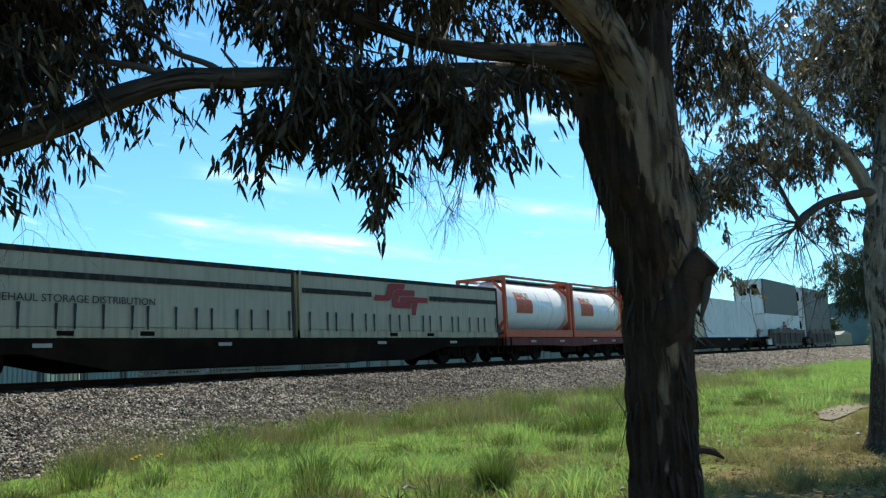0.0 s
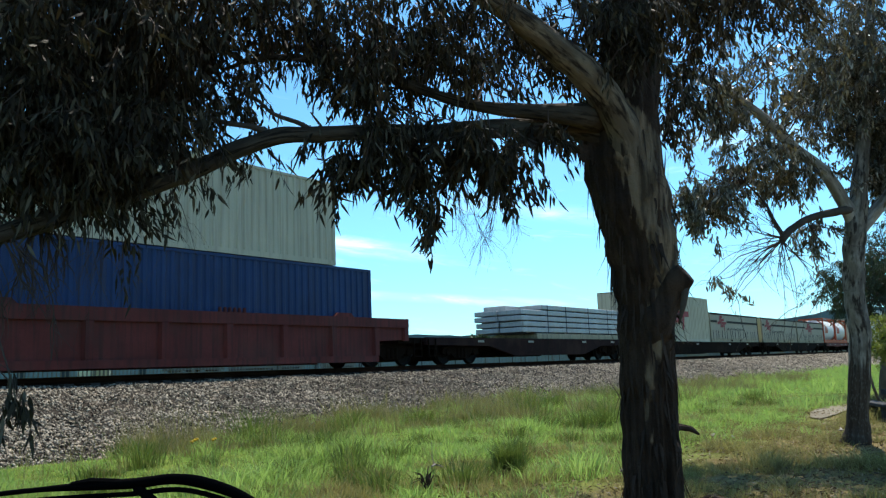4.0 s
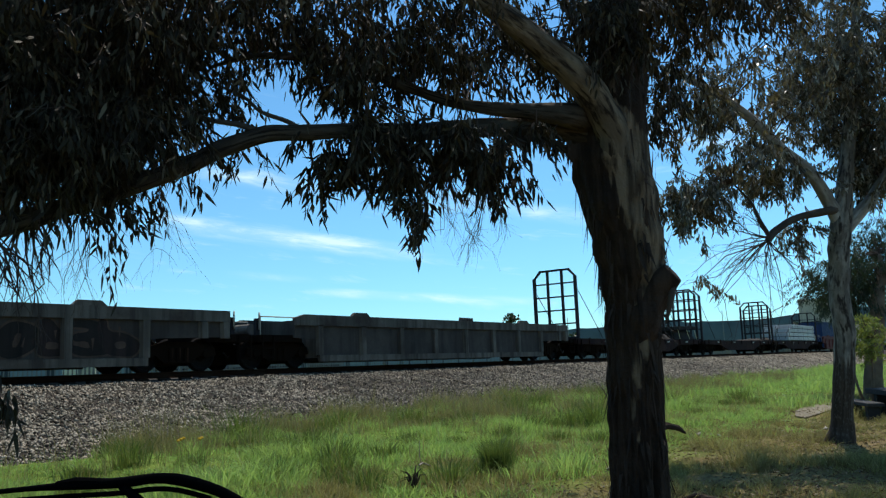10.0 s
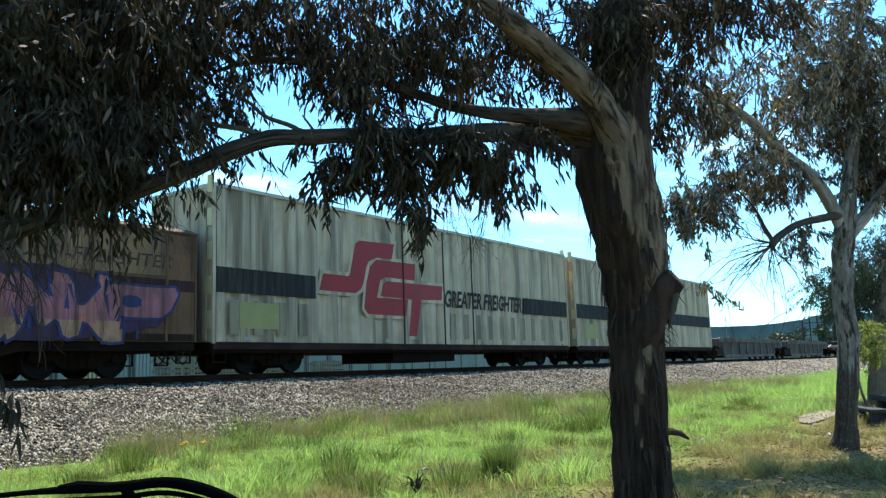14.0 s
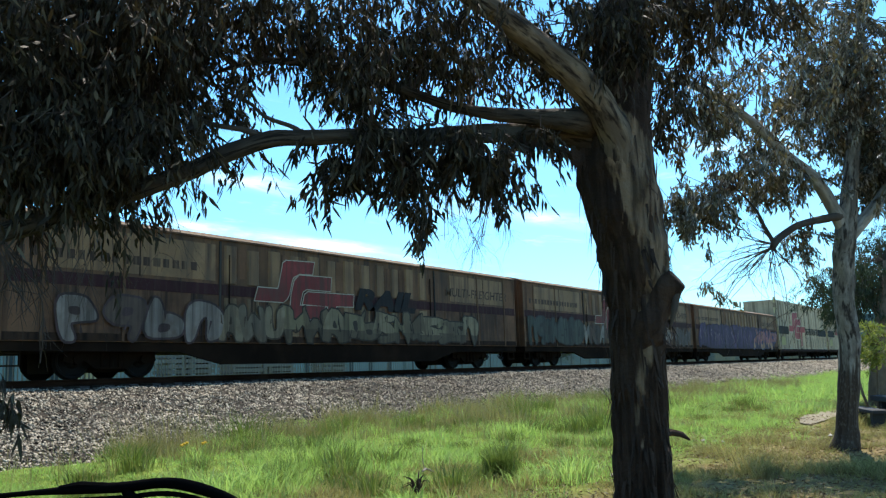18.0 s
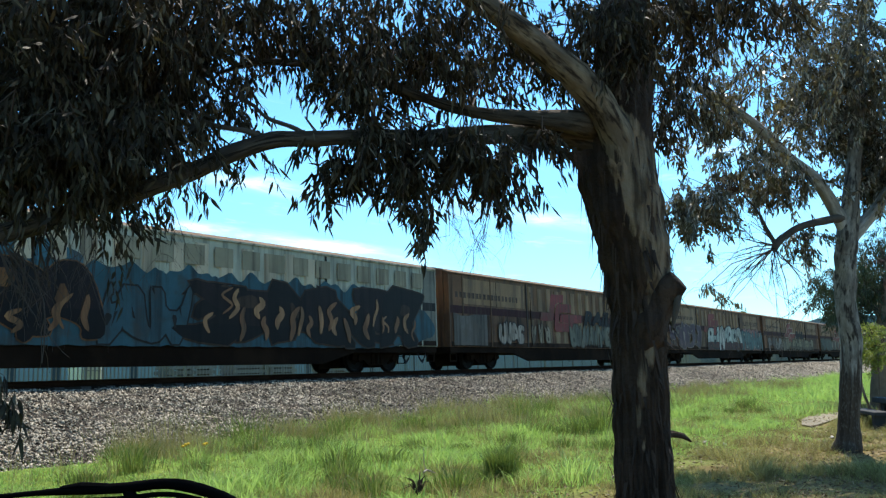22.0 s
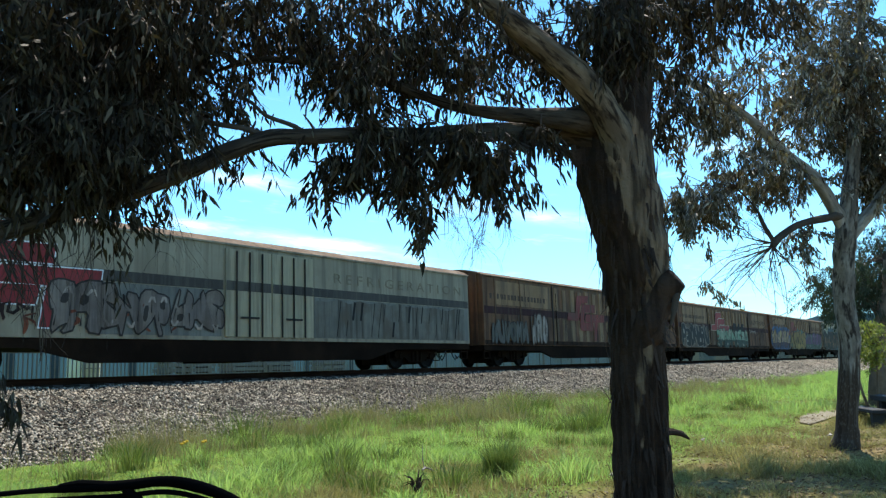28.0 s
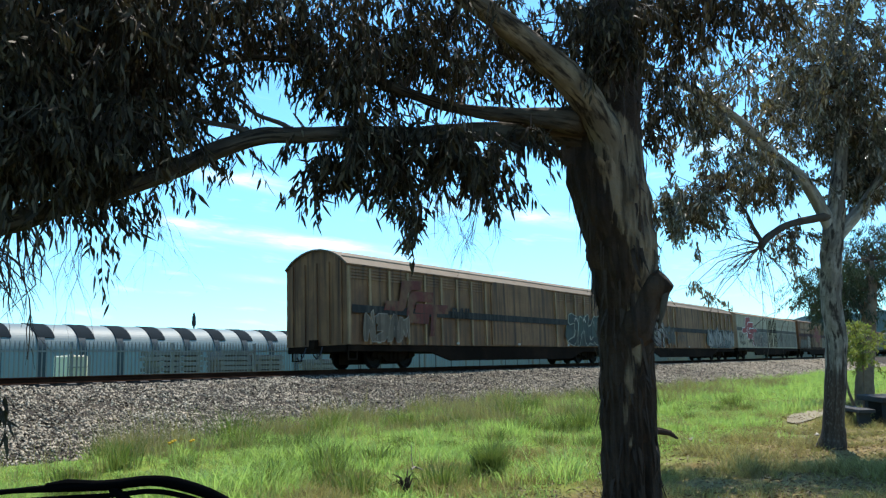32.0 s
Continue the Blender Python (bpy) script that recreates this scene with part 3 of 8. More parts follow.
def grain_bark(name, pale, dark, mid, cover=0.5, old=None):
    """Smooth gum bark: pale skin with dark streaks and blotches drawn out along the limb (by the mesh's own grain)."""
    m = bpy.data.materials.new(name)
    m.use_nodes = True
    t = m.node_tree
    L = t.links.new
    b = t.nodes["Principled BSDF"]
    b.inputs["Roughness"].default_value, b.inputs["Specular IOR Level"].default_value = 0.85, 0.12
    a = t.nodes.new("ShaderNodeAttribute")
    a.attribute_name = "grain"

    def tex(scale, detail, lo, hi):
        mp = t.nodes.new("ShaderNodeMapping")
        mp.inputs["Scale"].default_value = scale
        n = t.nodes.new("ShaderNodeTexNoise")
        n.inputs["Scale"].default_value, n.inputs["Detail"].default_value = 1.0, detail
        r = t.nodes.new("ShaderNodeMapRange")
        r.inputs["From Min"].default_value, r.inputs["From Max"].default_value = lo, hi
        L(a.outputs["Vector"], mp.inputs["Vector"])
        L(mp.outputs[0], n.inputs["Vector"])
        L(n.outputs["Fac"], r.inputs["Value"])
        return r.outputs[0]

    def mix(f, p, q):
        n = t.nodes.new("ShaderNodeMix")
        n.data_type = "RGBA"
        L(f, n.inputs["Factor"])
        for key, v in (("A", p), ("B", q)):
            if isinstance(v, bpy.types.NodeSocket):
                L(v, n.inputs[key])
            else:
                n.inputs[key].default_value = (*v, 1)
        return n.outputs["Result"]

    c = mix(tex((1.3, 1.3, 3.4), 6.0, 0.4, 0.6), pale, mid)
    streaks = tex((2.6, 2.6, 4.6), 7.0, 1.05 - cover, 1.15 - cover)
    c = mix(streaks, c, dark)
    if old:      # rough old bark still clings to the foot of the trunk, up to a ragged edge
        xyz = t.nodes.new("ShaderNodeSeparateXYZ")
        L(a.outputs["Vector"], xyz.inputs[0])
        rag = t.nodes.new("ShaderNodeMath")
        rag.operation = "MULTIPLY_ADD"
        L(tex((2.6, 2.6, 0.7), 6.0, 0.25, 0.75), rag.inputs[0])
        rag.inputs[1].default_value = 1.6
        L(xyz.outputs["Z"], rag.inputs[2])
        edge = t.nodes.new("ShaderNodeMapRange")
        edge.inputs["From Min"].default_value, edge.inputs["From Max"].default_value = old[1] + 0.65, old[1] + 0.95
        L(rag.outputs[0], edge.inputs["Value"])
        c = mix(edge.outputs[0], mix(tex((5, 5, 1.2), 5.0, 0.4, 0.65), old[0], tuple(2.2 * k for k in old[0])), c)
    L(mix(tex((7, 7, 16), 4.0, 0.52, 0.75), c, mid), b.inputs["Base Color"])
    bn = t.nodes.new("ShaderNodeBump")
    bn.inputs["Strength"].default_value, bn.inputs["Distance"].default_value = 0.7, 0.012
    L(tex((3, 3, 9), 6.0, 0.2, 0.8), bn.inputs["Height"])
    L(bn.outputs[0], b.inputs["Normal"])
    return m


bark_peel = grain_bark("bark_peel", (0.19, 0.15, 0.105), (0.026, 0.019, 0.014), (0.105, 0.081, 0.057), 0.54)
bark_blotch = grain_bark("bark_blotch", (0.27, 0.245, 0.205), (0.035, 0.03, 0.026), (0.12, 0.106, 0.088), 0.53, ((0.036, 0.027, 0.02), 1.5))
bark_silver = grain_bark("bark_silver", (0.36, 0.335, 0.29), (0.07, 0.062, 0.053), (0.2, 0.183, 0.155), 0.44)
# dark bark of the low limbs: the crown's shade is put into the colour
bark_shaded = grain_bark("bark_shaded", (0.075, 0.06, 0.044), (0.017, 0.013, 0.01), (0.042, 0.033, 0.025), 0.54)

# ---- ground, track, background ----
RAIL_TOP, TRACK_Y = 1.58, 19.3


def ground_z(x, y):
    a = min(max((y - 4.0) / 9.0, 0), 1)
    b = min(max((y - 21.5) / 3.0, 0), 1)
    z = 0.22 * a * a * (3 - 2 * a) + 0.85 * b * b * (3 - 2 * b)
    near = 1.0 / (1.0 + (x * x + y * y) / 2500.0)
    return z + near * (0.05 * noise.noise(Vector((x * 0.35, y * 0.35, 0))) + 0.02 * noise.noise(Vector((x * 1.7, y * 1.7, 3)))) - 0.02


def spread(lo, hi, centre, fine, grow):
    """Coordinates close together near the centre and wider apart further out."""
    out, step, p = [centre], fine, centre
    while p < hi:
        step *= grow if p > centre + 22 else 1.0
        p += step
        out.append(min(p, hi))
    step, p = fine, centre
    while p > lo:
        step *= grow if p < centre - 14 else 1.0
        p -= step
        out.insert(0, max(p, lo))
    return out


gx, gy = spread(-2600, 2600, 14, 0.45, 1.16), spread(-1500, 2600, 8, 0.45, 1.16)
gm = M()
gm.v = [(x, y, ground_z(x, y)) for y in gy for x in gx]
nx = len(gx)
gm.f = [(j * nx + i, j * nx + i + 1, (j + 1) * nx + i + 1, (j + 1) * nx + i) for j in range(len(gy) - 1) for i in range(nx - 1)]


def ground_material():
    m = bpy.data.materials.new("ground_soil")
    m.use_nodes = True
    t = m.node_tree
    b = t.nodes["Principled BSDF"]
    L = t.links.new
    tc = t.nodes.new("ShaderNodeTexCoord")
    sep = t.nodes.new("ShaderNodeSeparateXYZ")
    L(tc.outputs["Object"], sep.inputs[0])

    def tex(scale, detail=6.0):
        n = t.nodes.new("ShaderNodeTexNoise")
        n.inputs["Scale"].default_value, n.inputs["Detail"].default_value = scale, detail
        L(tc.outputs["Object"], n.inputs["Vector"])
        return n.outputs["Fac"]

    def rng(s, a, c):
        n = t.nodes.new("ShaderNodeMapRange")
        n.inputs["From Min"].default_value, n.inputs["From Max"].default_value = a, c
        L(s, n.inputs["Value"])
        return n.outputs[0]

    def mix(f, a, c):
        n = t.nodes.new("ShaderNodeMix")
        n.data_type = "RGBA"
        L(f, n.inputs["Factor"])
        for key, v in (("A", a), ("B", c)):
            if isinstance(v, bpy.types.NodeSocket):
                L(v, n.inputs[key])
            else:
                n.inputs[key].default_value = (*v, 1)
        return n.outputs["Result"]

    dry = mix(rng(tex(1.4), 0.35, 0.65), (0.125, 0.088, 0.036), (0.24, 0.185, 0.085))
    dry = mix(rng(tex(0.5), 0.48, 0.62), dry, (0.13, 0.115, 0.045))
    dry = mix(rng(tex(14.0), 0.5, 0.7), dry, (0.05, 0.04, 0.02))
    green = mix(rng(tex(2.0), 0.35, 0.65), (0.06, 0.1, 0.018), (0.14, 0.185, 0.035))
    add = t.nodes.new("ShaderNodeMath")
    add.operation = "MULTIPLY_ADD"
    L(tex(0.8), add.inputs[0])
    add.inputs[1].default_value = 3.0
    L(sep.outputs["Y"], add.inputs[2])
    L(mix(rng(add.outputs[0], 5.0, 6.6), dry, green), b.inputs["Base Color"])
    b.inputs["Roughness"].default_value, b.inputs["Specular IOR Level"].default_value = 0.95, 0.04
    bn = t.nodes.new("ShaderNodeBump")
    bn.inputs["Strength"].default_value, bn.inputs["Distance"].default_value = 0.8, 0.03
    L(tex(18.0), bn.inputs["Height"])
    L(bn.outputs[0], b.inputs["Normal"])
    return m


ground = tagged(part("ground", gm, ground_material(), smooth=True), "trackside ground with green grass and dry mown patches", "ground", kind="structure")

# ballast bank, an even shoulder of crushed stone
BANK = ((12.4, 0.02), (13.2, 0.27), (15.0, 0.72), (17.0, 1.24), (17.75, 1.35), (20.85, 1.35), (21.6, 1.22), (23.4, 0.75))
bxs = spread(-560, 760, 24, 0.5, 1.12)
bank = M()
prof = []
for (ya, za), (yb, zb) in zip(BANK, BANK[1:]):
    k = max(1, round((yb - ya) / 0.45))
    prof += [(ya + (yb - ya) * i / k, za + (zb - za) * i / k) for i in range(k)]
prof.append(BANK[-1])


def bank_lump(x, y):
    return 0.05 * noise.noise(Vector((x * 0.5, y * 0.9, 7))) + 0.03 * noise.noise(Vector((x * 2.1, y * 2.1, 1)))


bank.v = [(x, y + (0.35 * noise.noise(Vector((x * 0.22, 0, 5))) if i < 2 else 0), z + (bank_lump(x, y) if 0 < i < 12 else 0)) for x in bxs for i, (y, z) in enumerate(prof)]
k = len(prof)
bank.f = [(i * k + j, (i + 1) * k + j, (i + 1) * k + j + 1, i * k + j + 1) for i in range(len(bxs) - 1) for j in range(k - 1)]
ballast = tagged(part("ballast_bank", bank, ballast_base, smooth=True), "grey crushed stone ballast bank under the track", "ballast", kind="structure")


def scatter_stones(name, n, x0, x1, y0, y1, size):
    r = np.random.default_rng(4)
    x = x0 + (x1 - x0) * r.random(n) ** 1.55
    y = y0 + (y1 - y0) * r.random(n)
    by = np.array([p[0] for p in BANK])
    bz = np.array([p[1] for p in BANK])
    z = np.interp(y, by, bz) + np.array([bank_lump(a, b) for a, b in zip(x, y)])
    base = np.array([(1, 0, 0), (-1, 0, 0), (0, 1, 0), (0, -1, 0), (0, 0, 1), (0, 0, -1)], float)
    tri = np.array([(0, 2, 4), (2, 1, 4), (1, 3, 4), (3, 0, 4), (2, 0, 5), (1, 2, 5), (3, 1, 5), (0, 3, 5)])
    s = size * (0.55 + 0.9 * r.random((n, 1, 1)) ** 2) * (1 + np.clip((x - 25) / 60, 0, 1))[:, None, None]
    v = base[None] * s * (0.65 + 0.7 * r.random((n, 6, 1)))
    a = r.random(n) * 6.283
    c, sn = np.cos(a), np.sin(a)
    vx = v[:, :, 0] * c[:, None] - v[:, :, 1] * sn[:, None]
    vy = v[:, :, 0] * sn[:, None] + v[:, :, 1] * c[:, None]
    tilt = (r.random((n, 1)) - 0.5) * 1.6
    vz = v[:, :, 2] * 0.8 + vx * tilt
    V = np.stack([vx + x[:, None], vy + y[:, None], vz + z[:, None] + size * 0.25], -1).reshape(-1, 3)
    Fc = (tri[None] + (np.arange(n) * 6)[:, None, None]).reshape(-1, 3)
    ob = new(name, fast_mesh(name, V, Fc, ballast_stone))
    ob.parent = ballast
    return tagged(ob, "loose grey and brown crushed stones", kind="stuff")


scatter_stones("stone", 110000, 5.0, 120.0, 12.5, 17.85, 0.031)

track = thing("railway_track", pose(0, TRACK_Y, 0), "steel railway track on concrete sleepers in ballast", "track", kind="structure")
for side in (-1, 1):
    y = side * 0.75
    prof_r = [(y + a, RAIL_TOP - 0.16 + b) for a, b in ((-0.07, 0), (0.07, 0), (0.07, 0.015), (0.012, 0.035), (0.012, 0.115), (0.035, 0.125), (0.035, 0.155), (0.028, 0.16), (-0.028, 0.16), (-0.035, 0.155), (-0.035, 0.125), (-0.012, 0.115), (-0.012, 0.035), (-0.07, 0.015))]
    part("rail", M().hull(prof_r, -560, 760), rail_steel, track)
slp = M().hull([(-1.28, 1.2), (1.28, 1.2), (1.28, 1.40), (1.22, 1.42), (-1.22, 1.42), (-1.28, 1.40)], -0.12, 0.12).mesh("sleeper", sleeper_concrete)
for i in range(190):
    s = new("sleeper", slp)
    s.parent, s.location = track, (-6 + i * 0.65, 0, 0)

# palisade fence behind the track
FENCE_Y = 25.0
fence = thing("palisade_fence", pose(0, FENCE_Y, 0.98), "pale galvanised steel palisade fence behind the track", "fence")
pale = M().hull([(-0.02, 0), (0.02, 0), (0.02, 1.66), (0, 1.78), (-0.02, 1.66)], -0.006, 0.006, "y").mesh("pale", fence_steel)
for i in range(290):
    p = new("pale", pale)
    p.parent, p.location = fence, (10.0 + i * 0.145, -0.03, 0)
rest = M()
for i in range(620):
    x = 10.0 + (290 + i) * 0.145
    rest.box(x - 0.02, x + 0.02, -0.036, -0.024, 0, 1.75)
tagged(part("pale", rest, fence_steel, fence), kind="stuff")
for z in (0.35, 1.45):
    box_part("rail_bar", fence, fence_steel, -20, 145, -0.02, 0.02, z - 0.025, z + 0.025)
for i in range(43):
    box_part("post", fence, fence_steel, -20 + i * 3.9 - 0.03, -20 + i * 3.9 + 0.03, 0.022, 0.12, -0.05, 1.75)

# long pale storage shed with a rounded eave and dark ribs
SHED_Y = 50.0
shed = thing("storage_shed", pose(0, SHED_Y, 0), "long pale blue-grey steel shed with rounded eaves and dark ribs", "shed")
sh0, sh1 = 8.0, 63.5
arc = [(2.2 - 2.2 * math.cos(a), 3.35 + 1.9 * math.sin(a)) for a in [i * math.pi / 32 for i in range(17)]]
part("wall", M().box(sh0, sh1, 0.0, 0.2, 0.6, 3.35), shed_wall, shed)
part("roof", M().hull(arc + [(14, 5.6), (14, 5.4), (2.4, 5.0), (0.4, 3.35)], sh0, sh1), shed_roof, shed, smooth=False)
part("rear_wall", M().box(sh0, sh1, 13.6, 13.8, 0.6, 5.4), shed_wall, shed)
for xe in (sh0, sh1 - 0.2):
    part("end_wall", M().hull([(0.2, 0.6), (13.6, 0.6), (13.6, 5.35), (2.4, 4.95), (0.42, 3.35), (0.2, 3.35)], xe, xe + 0.2), shed_wall, shed)
rib_arc = [(a - 0.05, b + 0.03) for a, b in arc]
for i in range(19):
    x = 11.2 + i * 2.78
    part("rib", M().box(x, x + 0.5, -0.06, -0.01, 0.7, 3.35), shed_dark, shed)
    part("rib_bend", M().hull(rib_arc[:6] + [(a + 0.04, b - 0.01) for a, b in arc[5::-1]], x, x + 0.5), shed_dark, shed)
    part("roof_sheet", M().hull(rib_arc[5:] + [(a + 0.04, b - 0.01) for a, b in arc[:4:-1]], x, x + 1.2), roof_dark, shed, "dark roof sheet between pale ones")
yard = thing("yard_wall", pose(0, SHED_Y, 0), "long low pale steel wall beyond the shed", "wall", kind="structure")
part("sheet", M().box(64.2, 112, 0.0, 0.15, 0.6, 3.3), shed_wall, yard)
for i in range(17):
    part("post", M().box(65.0 + i * 2.9, 65.3 + i * 2.9, -0.06, -0.005, 0.6, 3.3), shed_dark, yard)
# stacked pallets and a pale tank behind the fence
for i, (x, n, w) in enumerate(((27.3, 7, 1.5), (31.3, 7, 1.15), (33.6, 6, 1.1), (38.5, 5, 1.1))):
    pal = thing("pallet_stack", pose(x, 36.0 + 0.3 * (i % 2), 1.02, 0, 0, 2 * i), "weathered grey timber stack behind the fence", "timber stack", group="timber stacks behind the fence")
    for j in range(n):
        d = 0.12 * math.sin(j * 2.1 + i)
        box_part("plank_layer", pal, timber_grey, -w + d, w + d * 0.6, -0.6, 0.6, j * 0.27, j * 0.27 + 0.19)
        for q in (-0.8, 0.0, 0.8):
            box_part("bearer", pal, timber_grey, q * w - 0.07, q * w + 0.07, -0.58, 0.58, j * 0.27 + 0.191, j * 0.27 + 0.269)
ibc = thing("liquid_tote", pose(17.75, 29.5, 1.02), "cream plastic tote in a wire cage behind the fence", "tote")
box_part("bottle", ibc, tote_plastic, -0.42, 0.42, -0.5, 0.5, 0.15, 1.42, bevel=0.06)
for z in (0.12, 0.55, 0.95, 1.37):
    part("cage_bar", M().box(-0.46, 0.46, -0.56, -0.53, z, z + 0.03), fence_steel, ibc)
for i in range(6):
    part("cage_bar", M().box(-0.46 + i * 0.178, -0.43 + i * 0.178, -0.58, -0.56, 0.12, 1.42), fence_steel, ibc)
box_part("pallet", ibc, timber_grey, -0.46, 0.46, -0.52, 0.52, 0, 0.12)
# pole with a dark fitting above the shed
pole = thing("light_pole", pose(49.3, 62.0, 1.05), "slim dark pole with a fitting on top", "pole")
part("shaft", M().cyl((0, 0, 0), (0, 0, 5.3), 0.1, 0.07), rack_steel, pole)
part("fitting", M().lathe([(0, 0.1), (0.2, 0.2), (0.9, 0.16), (1.3, 0.05)], (0, 0, 5.1), (0, 0, 1), 10), rack_steel, pole)

# far ridge and woods
r1 = np.random.default_rng(11)
ridge = M()
n_r = 90
for i in range(n_r + 1):
    a = radians(-8 + i * 0.75)
    d = 900.0
    h = 36 + 9 * noise.noise(Vector((i * 0.09, 0, 2))) + 4 * noise.noise(Vector((i * 0.5, 3, 2))) + 9 * math.exp(-((i - 22) / 9) ** 2)
    ridge.v += [(d * math.cos(a), d * math.sin(a), -2), (d * math.cos(a), d * math.sin(a), h), ((d + 300) * math.cos(a), (d + 300) * math.sin(a), h * 0.9)]
for i in range(n_r):
    for j in range(2):
        ridge.f.append((i * 3 + j, (i + 1) * 3 + j, (i + 1) * 3 + j + 1, i * 3 + j + 1))
hill_mat = mat("hill_scrub", (0.12, 0.15, 0.14), 0.95, var=0.3, scale=0.02, fine=0.12, bump=0)
tagged(part("backdrop_ridge", ridge, hill_mat, smooth=True), "low wooded ridge on the horizon", "hill", kind="structure")
for i in range(7):
    a = radians(5 + i * 2.3)
    hs = thing("far_house", pose(640 * math.cos(a), 640 * math.sin(a), 0, 0, 0, 20 * i), "far pale house below the ridge", "house", group="far houses")
    box_part("wall", hs, white_paint, -7, 7, -4, 4, 0, 9)
    part("roof", M().hull([(-4.5, 9), (4.5, 9), (0, 11.5)], -7.4, 7.4), plate_pale, hs)
for i in range(6):
    a = radians(6 + i * 5.1)
    lp = thing("far_mast", pose(260 * math.cos(a), 260 * math.sin(a), 0), "far slim lighting mast", "mast", group="far masts")
    part("shaft", M().cyl((0, 0, 0), (0, 0, 15), 0.14, 0.08, 6), fence_steel, lp)

# ---- trees ----
ROW = radians(35.4)
AX = np.array((math.sin(ROW), -math.cos(ROW), 0.0))      # along the row of crowns
AY = np.array((math.cos(ROW), math.sin(ROW), 0.0))


def leaves(name, P, D, length, width, material, rng):
    """Lance-shaped leaves, each a folded blade: base, four side points, tip."""
    n = len(P)
    D = D / np.linalg.norm(D, axis=1, keepdims=True)
    R = rng.normal(size=(n, 3))
    S = np.cross(D, R)
    S /= np.linalg.norm(S, axis=1, keepdims=True) + 1e-9
    N = np.cross(D, S)
    Ln = length * (0.6 + 0.8 * rng.random((n, 1)))
    Wd = width * (0.7 + 0.6 * rng.random((n, 1)))
    bend = N * Ln * (rng.random((n, 1)) - 0.5) * 0.5
    V = np.stack([P, P + D * Ln * 0.3 + S * Wd * 0.5 + bend * 0.3, P + D * Ln * 0.3 - S * Wd * 0.5 + bend * 0.3,
                  P + D * Ln * 0.65 + S * Wd * 0.36 + bend * 0.8, P + D * Ln * 0.65 - S * Wd * 0.36 + bend * 0.8, P + D * Ln + bend * 1.5], 1)
    base = np.array([(0, 2, 1), (1, 2, 4), (1, 4, 3), (3, 4, 5)])
    F = (base[None] + (np.arange(n) * 6)[:, None, None]).reshape(-1, 3)
    return fast_mesh(name, V.reshape(-1, 3), F, material)


def crown(tree, regions, limbs, material, per, length, width, seed, hang=1.0, twig_r=0.004, spray=0.38):
    """Hanging sprays of leaves in the regions of the crown, on twigs that run back to the limbs."""
    rng = np.random.default_rng(seed)
    pts = []
    for cx, cy, cz, rx, ry, rz, n in regions:
        u = rng.normal(size=(n, 3))
        u *= (rng.random((n, 1)) ** 0.4) / np.linalg.norm(u, axis=1, keepdims=True)
        pts.append(np.array((cx, cy, cz)) + u[:, :1] * rx * AX + u[:, 1:2] * ry * AY + u[:, 2:] * np.array((0, 0, rz)))
    pts = np.concatenate(pts)
    nodes = np.array([p for L in limbs for p in L])
    P, D, tw = [], [], M()
    for i, p in enumerate(pts):
        p = p + np.array((0, 0, 0.12))
        a = rng.normal(size=3) * np.array((0.6, 0.6, 0.3)) + np.array((0, 0, -0.55 * hang))
        a = a / np.linalg.norm(a) * spray * (0.6 + 0.8 * rng.random())
        k = per + int(rng.integers(-per // 3, per // 3 + 1))
        s = rng.random((k, 1)) ** 0.8
        sag = np.concatenate([np.zeros((k, 2)), -0.12 * s * s * hang], 1)
        P.append(p + a * s + sag + rng.normal(size=(k, 3)) * 0.035 * spray / 0.42)
        D.append(np.array((0, 0, -1.0 * hang)) + 0.3 * a / spray + rng.normal(size=(k, 3)) * 0.42)
        tw.tube([p, p + a * 0.5 + np.array((0, 0, -0.03)), p + a + np.array((0, 0, -0.12))], [twig_r, twig_r * 0.8, twig_r * 0.4], 3)
        if i % 4 == 0:
            q = nodes[np.argmin(np.linalg.norm(nodes - p, axis=1))]
            mid = (p + q) / 2 + rng.normal(size=3) * 0.1 + np.array((0, 0, 0.06))
            tw.tube([q, mid, p], [twig_r * 2.6, twig_r * 1.8, twig_r], 4)
    ob = new("crown", leaves("crown", np.concatenate(P), np.concatenate(D), length, width, material, rng))
    ob.parent = tree
    tagged(ob, kind="stuff")
    tagged(part("twig", tw, twig_mat, tree), kind="stuff")


def limb(name, tree, pts, material, n=12, rough=0.12, steps=6, label="", seed=0.0):
    P, R = spline(pts, steps)
    me = M().tube(P, R, n, rough, seed).mesh(name, material, True)
    run = np.cumsum([0.0] + [math.dist(p, q) for p, q in zip(P, P[1:])])      # how far along, for the bark's grain
    grain = [(math.cos(6.2832 * i / n) + seed, math.sin(6.2832 * i / n), d) for d in run for i in range(n)]
    me.attributes.new("grain", "FLOAT_VECTOR", "POINT").data.foreach_set("vector", np.array(grain, dtype=np.float32).ravel())
    part(name, me, material, tree, label)
    return P


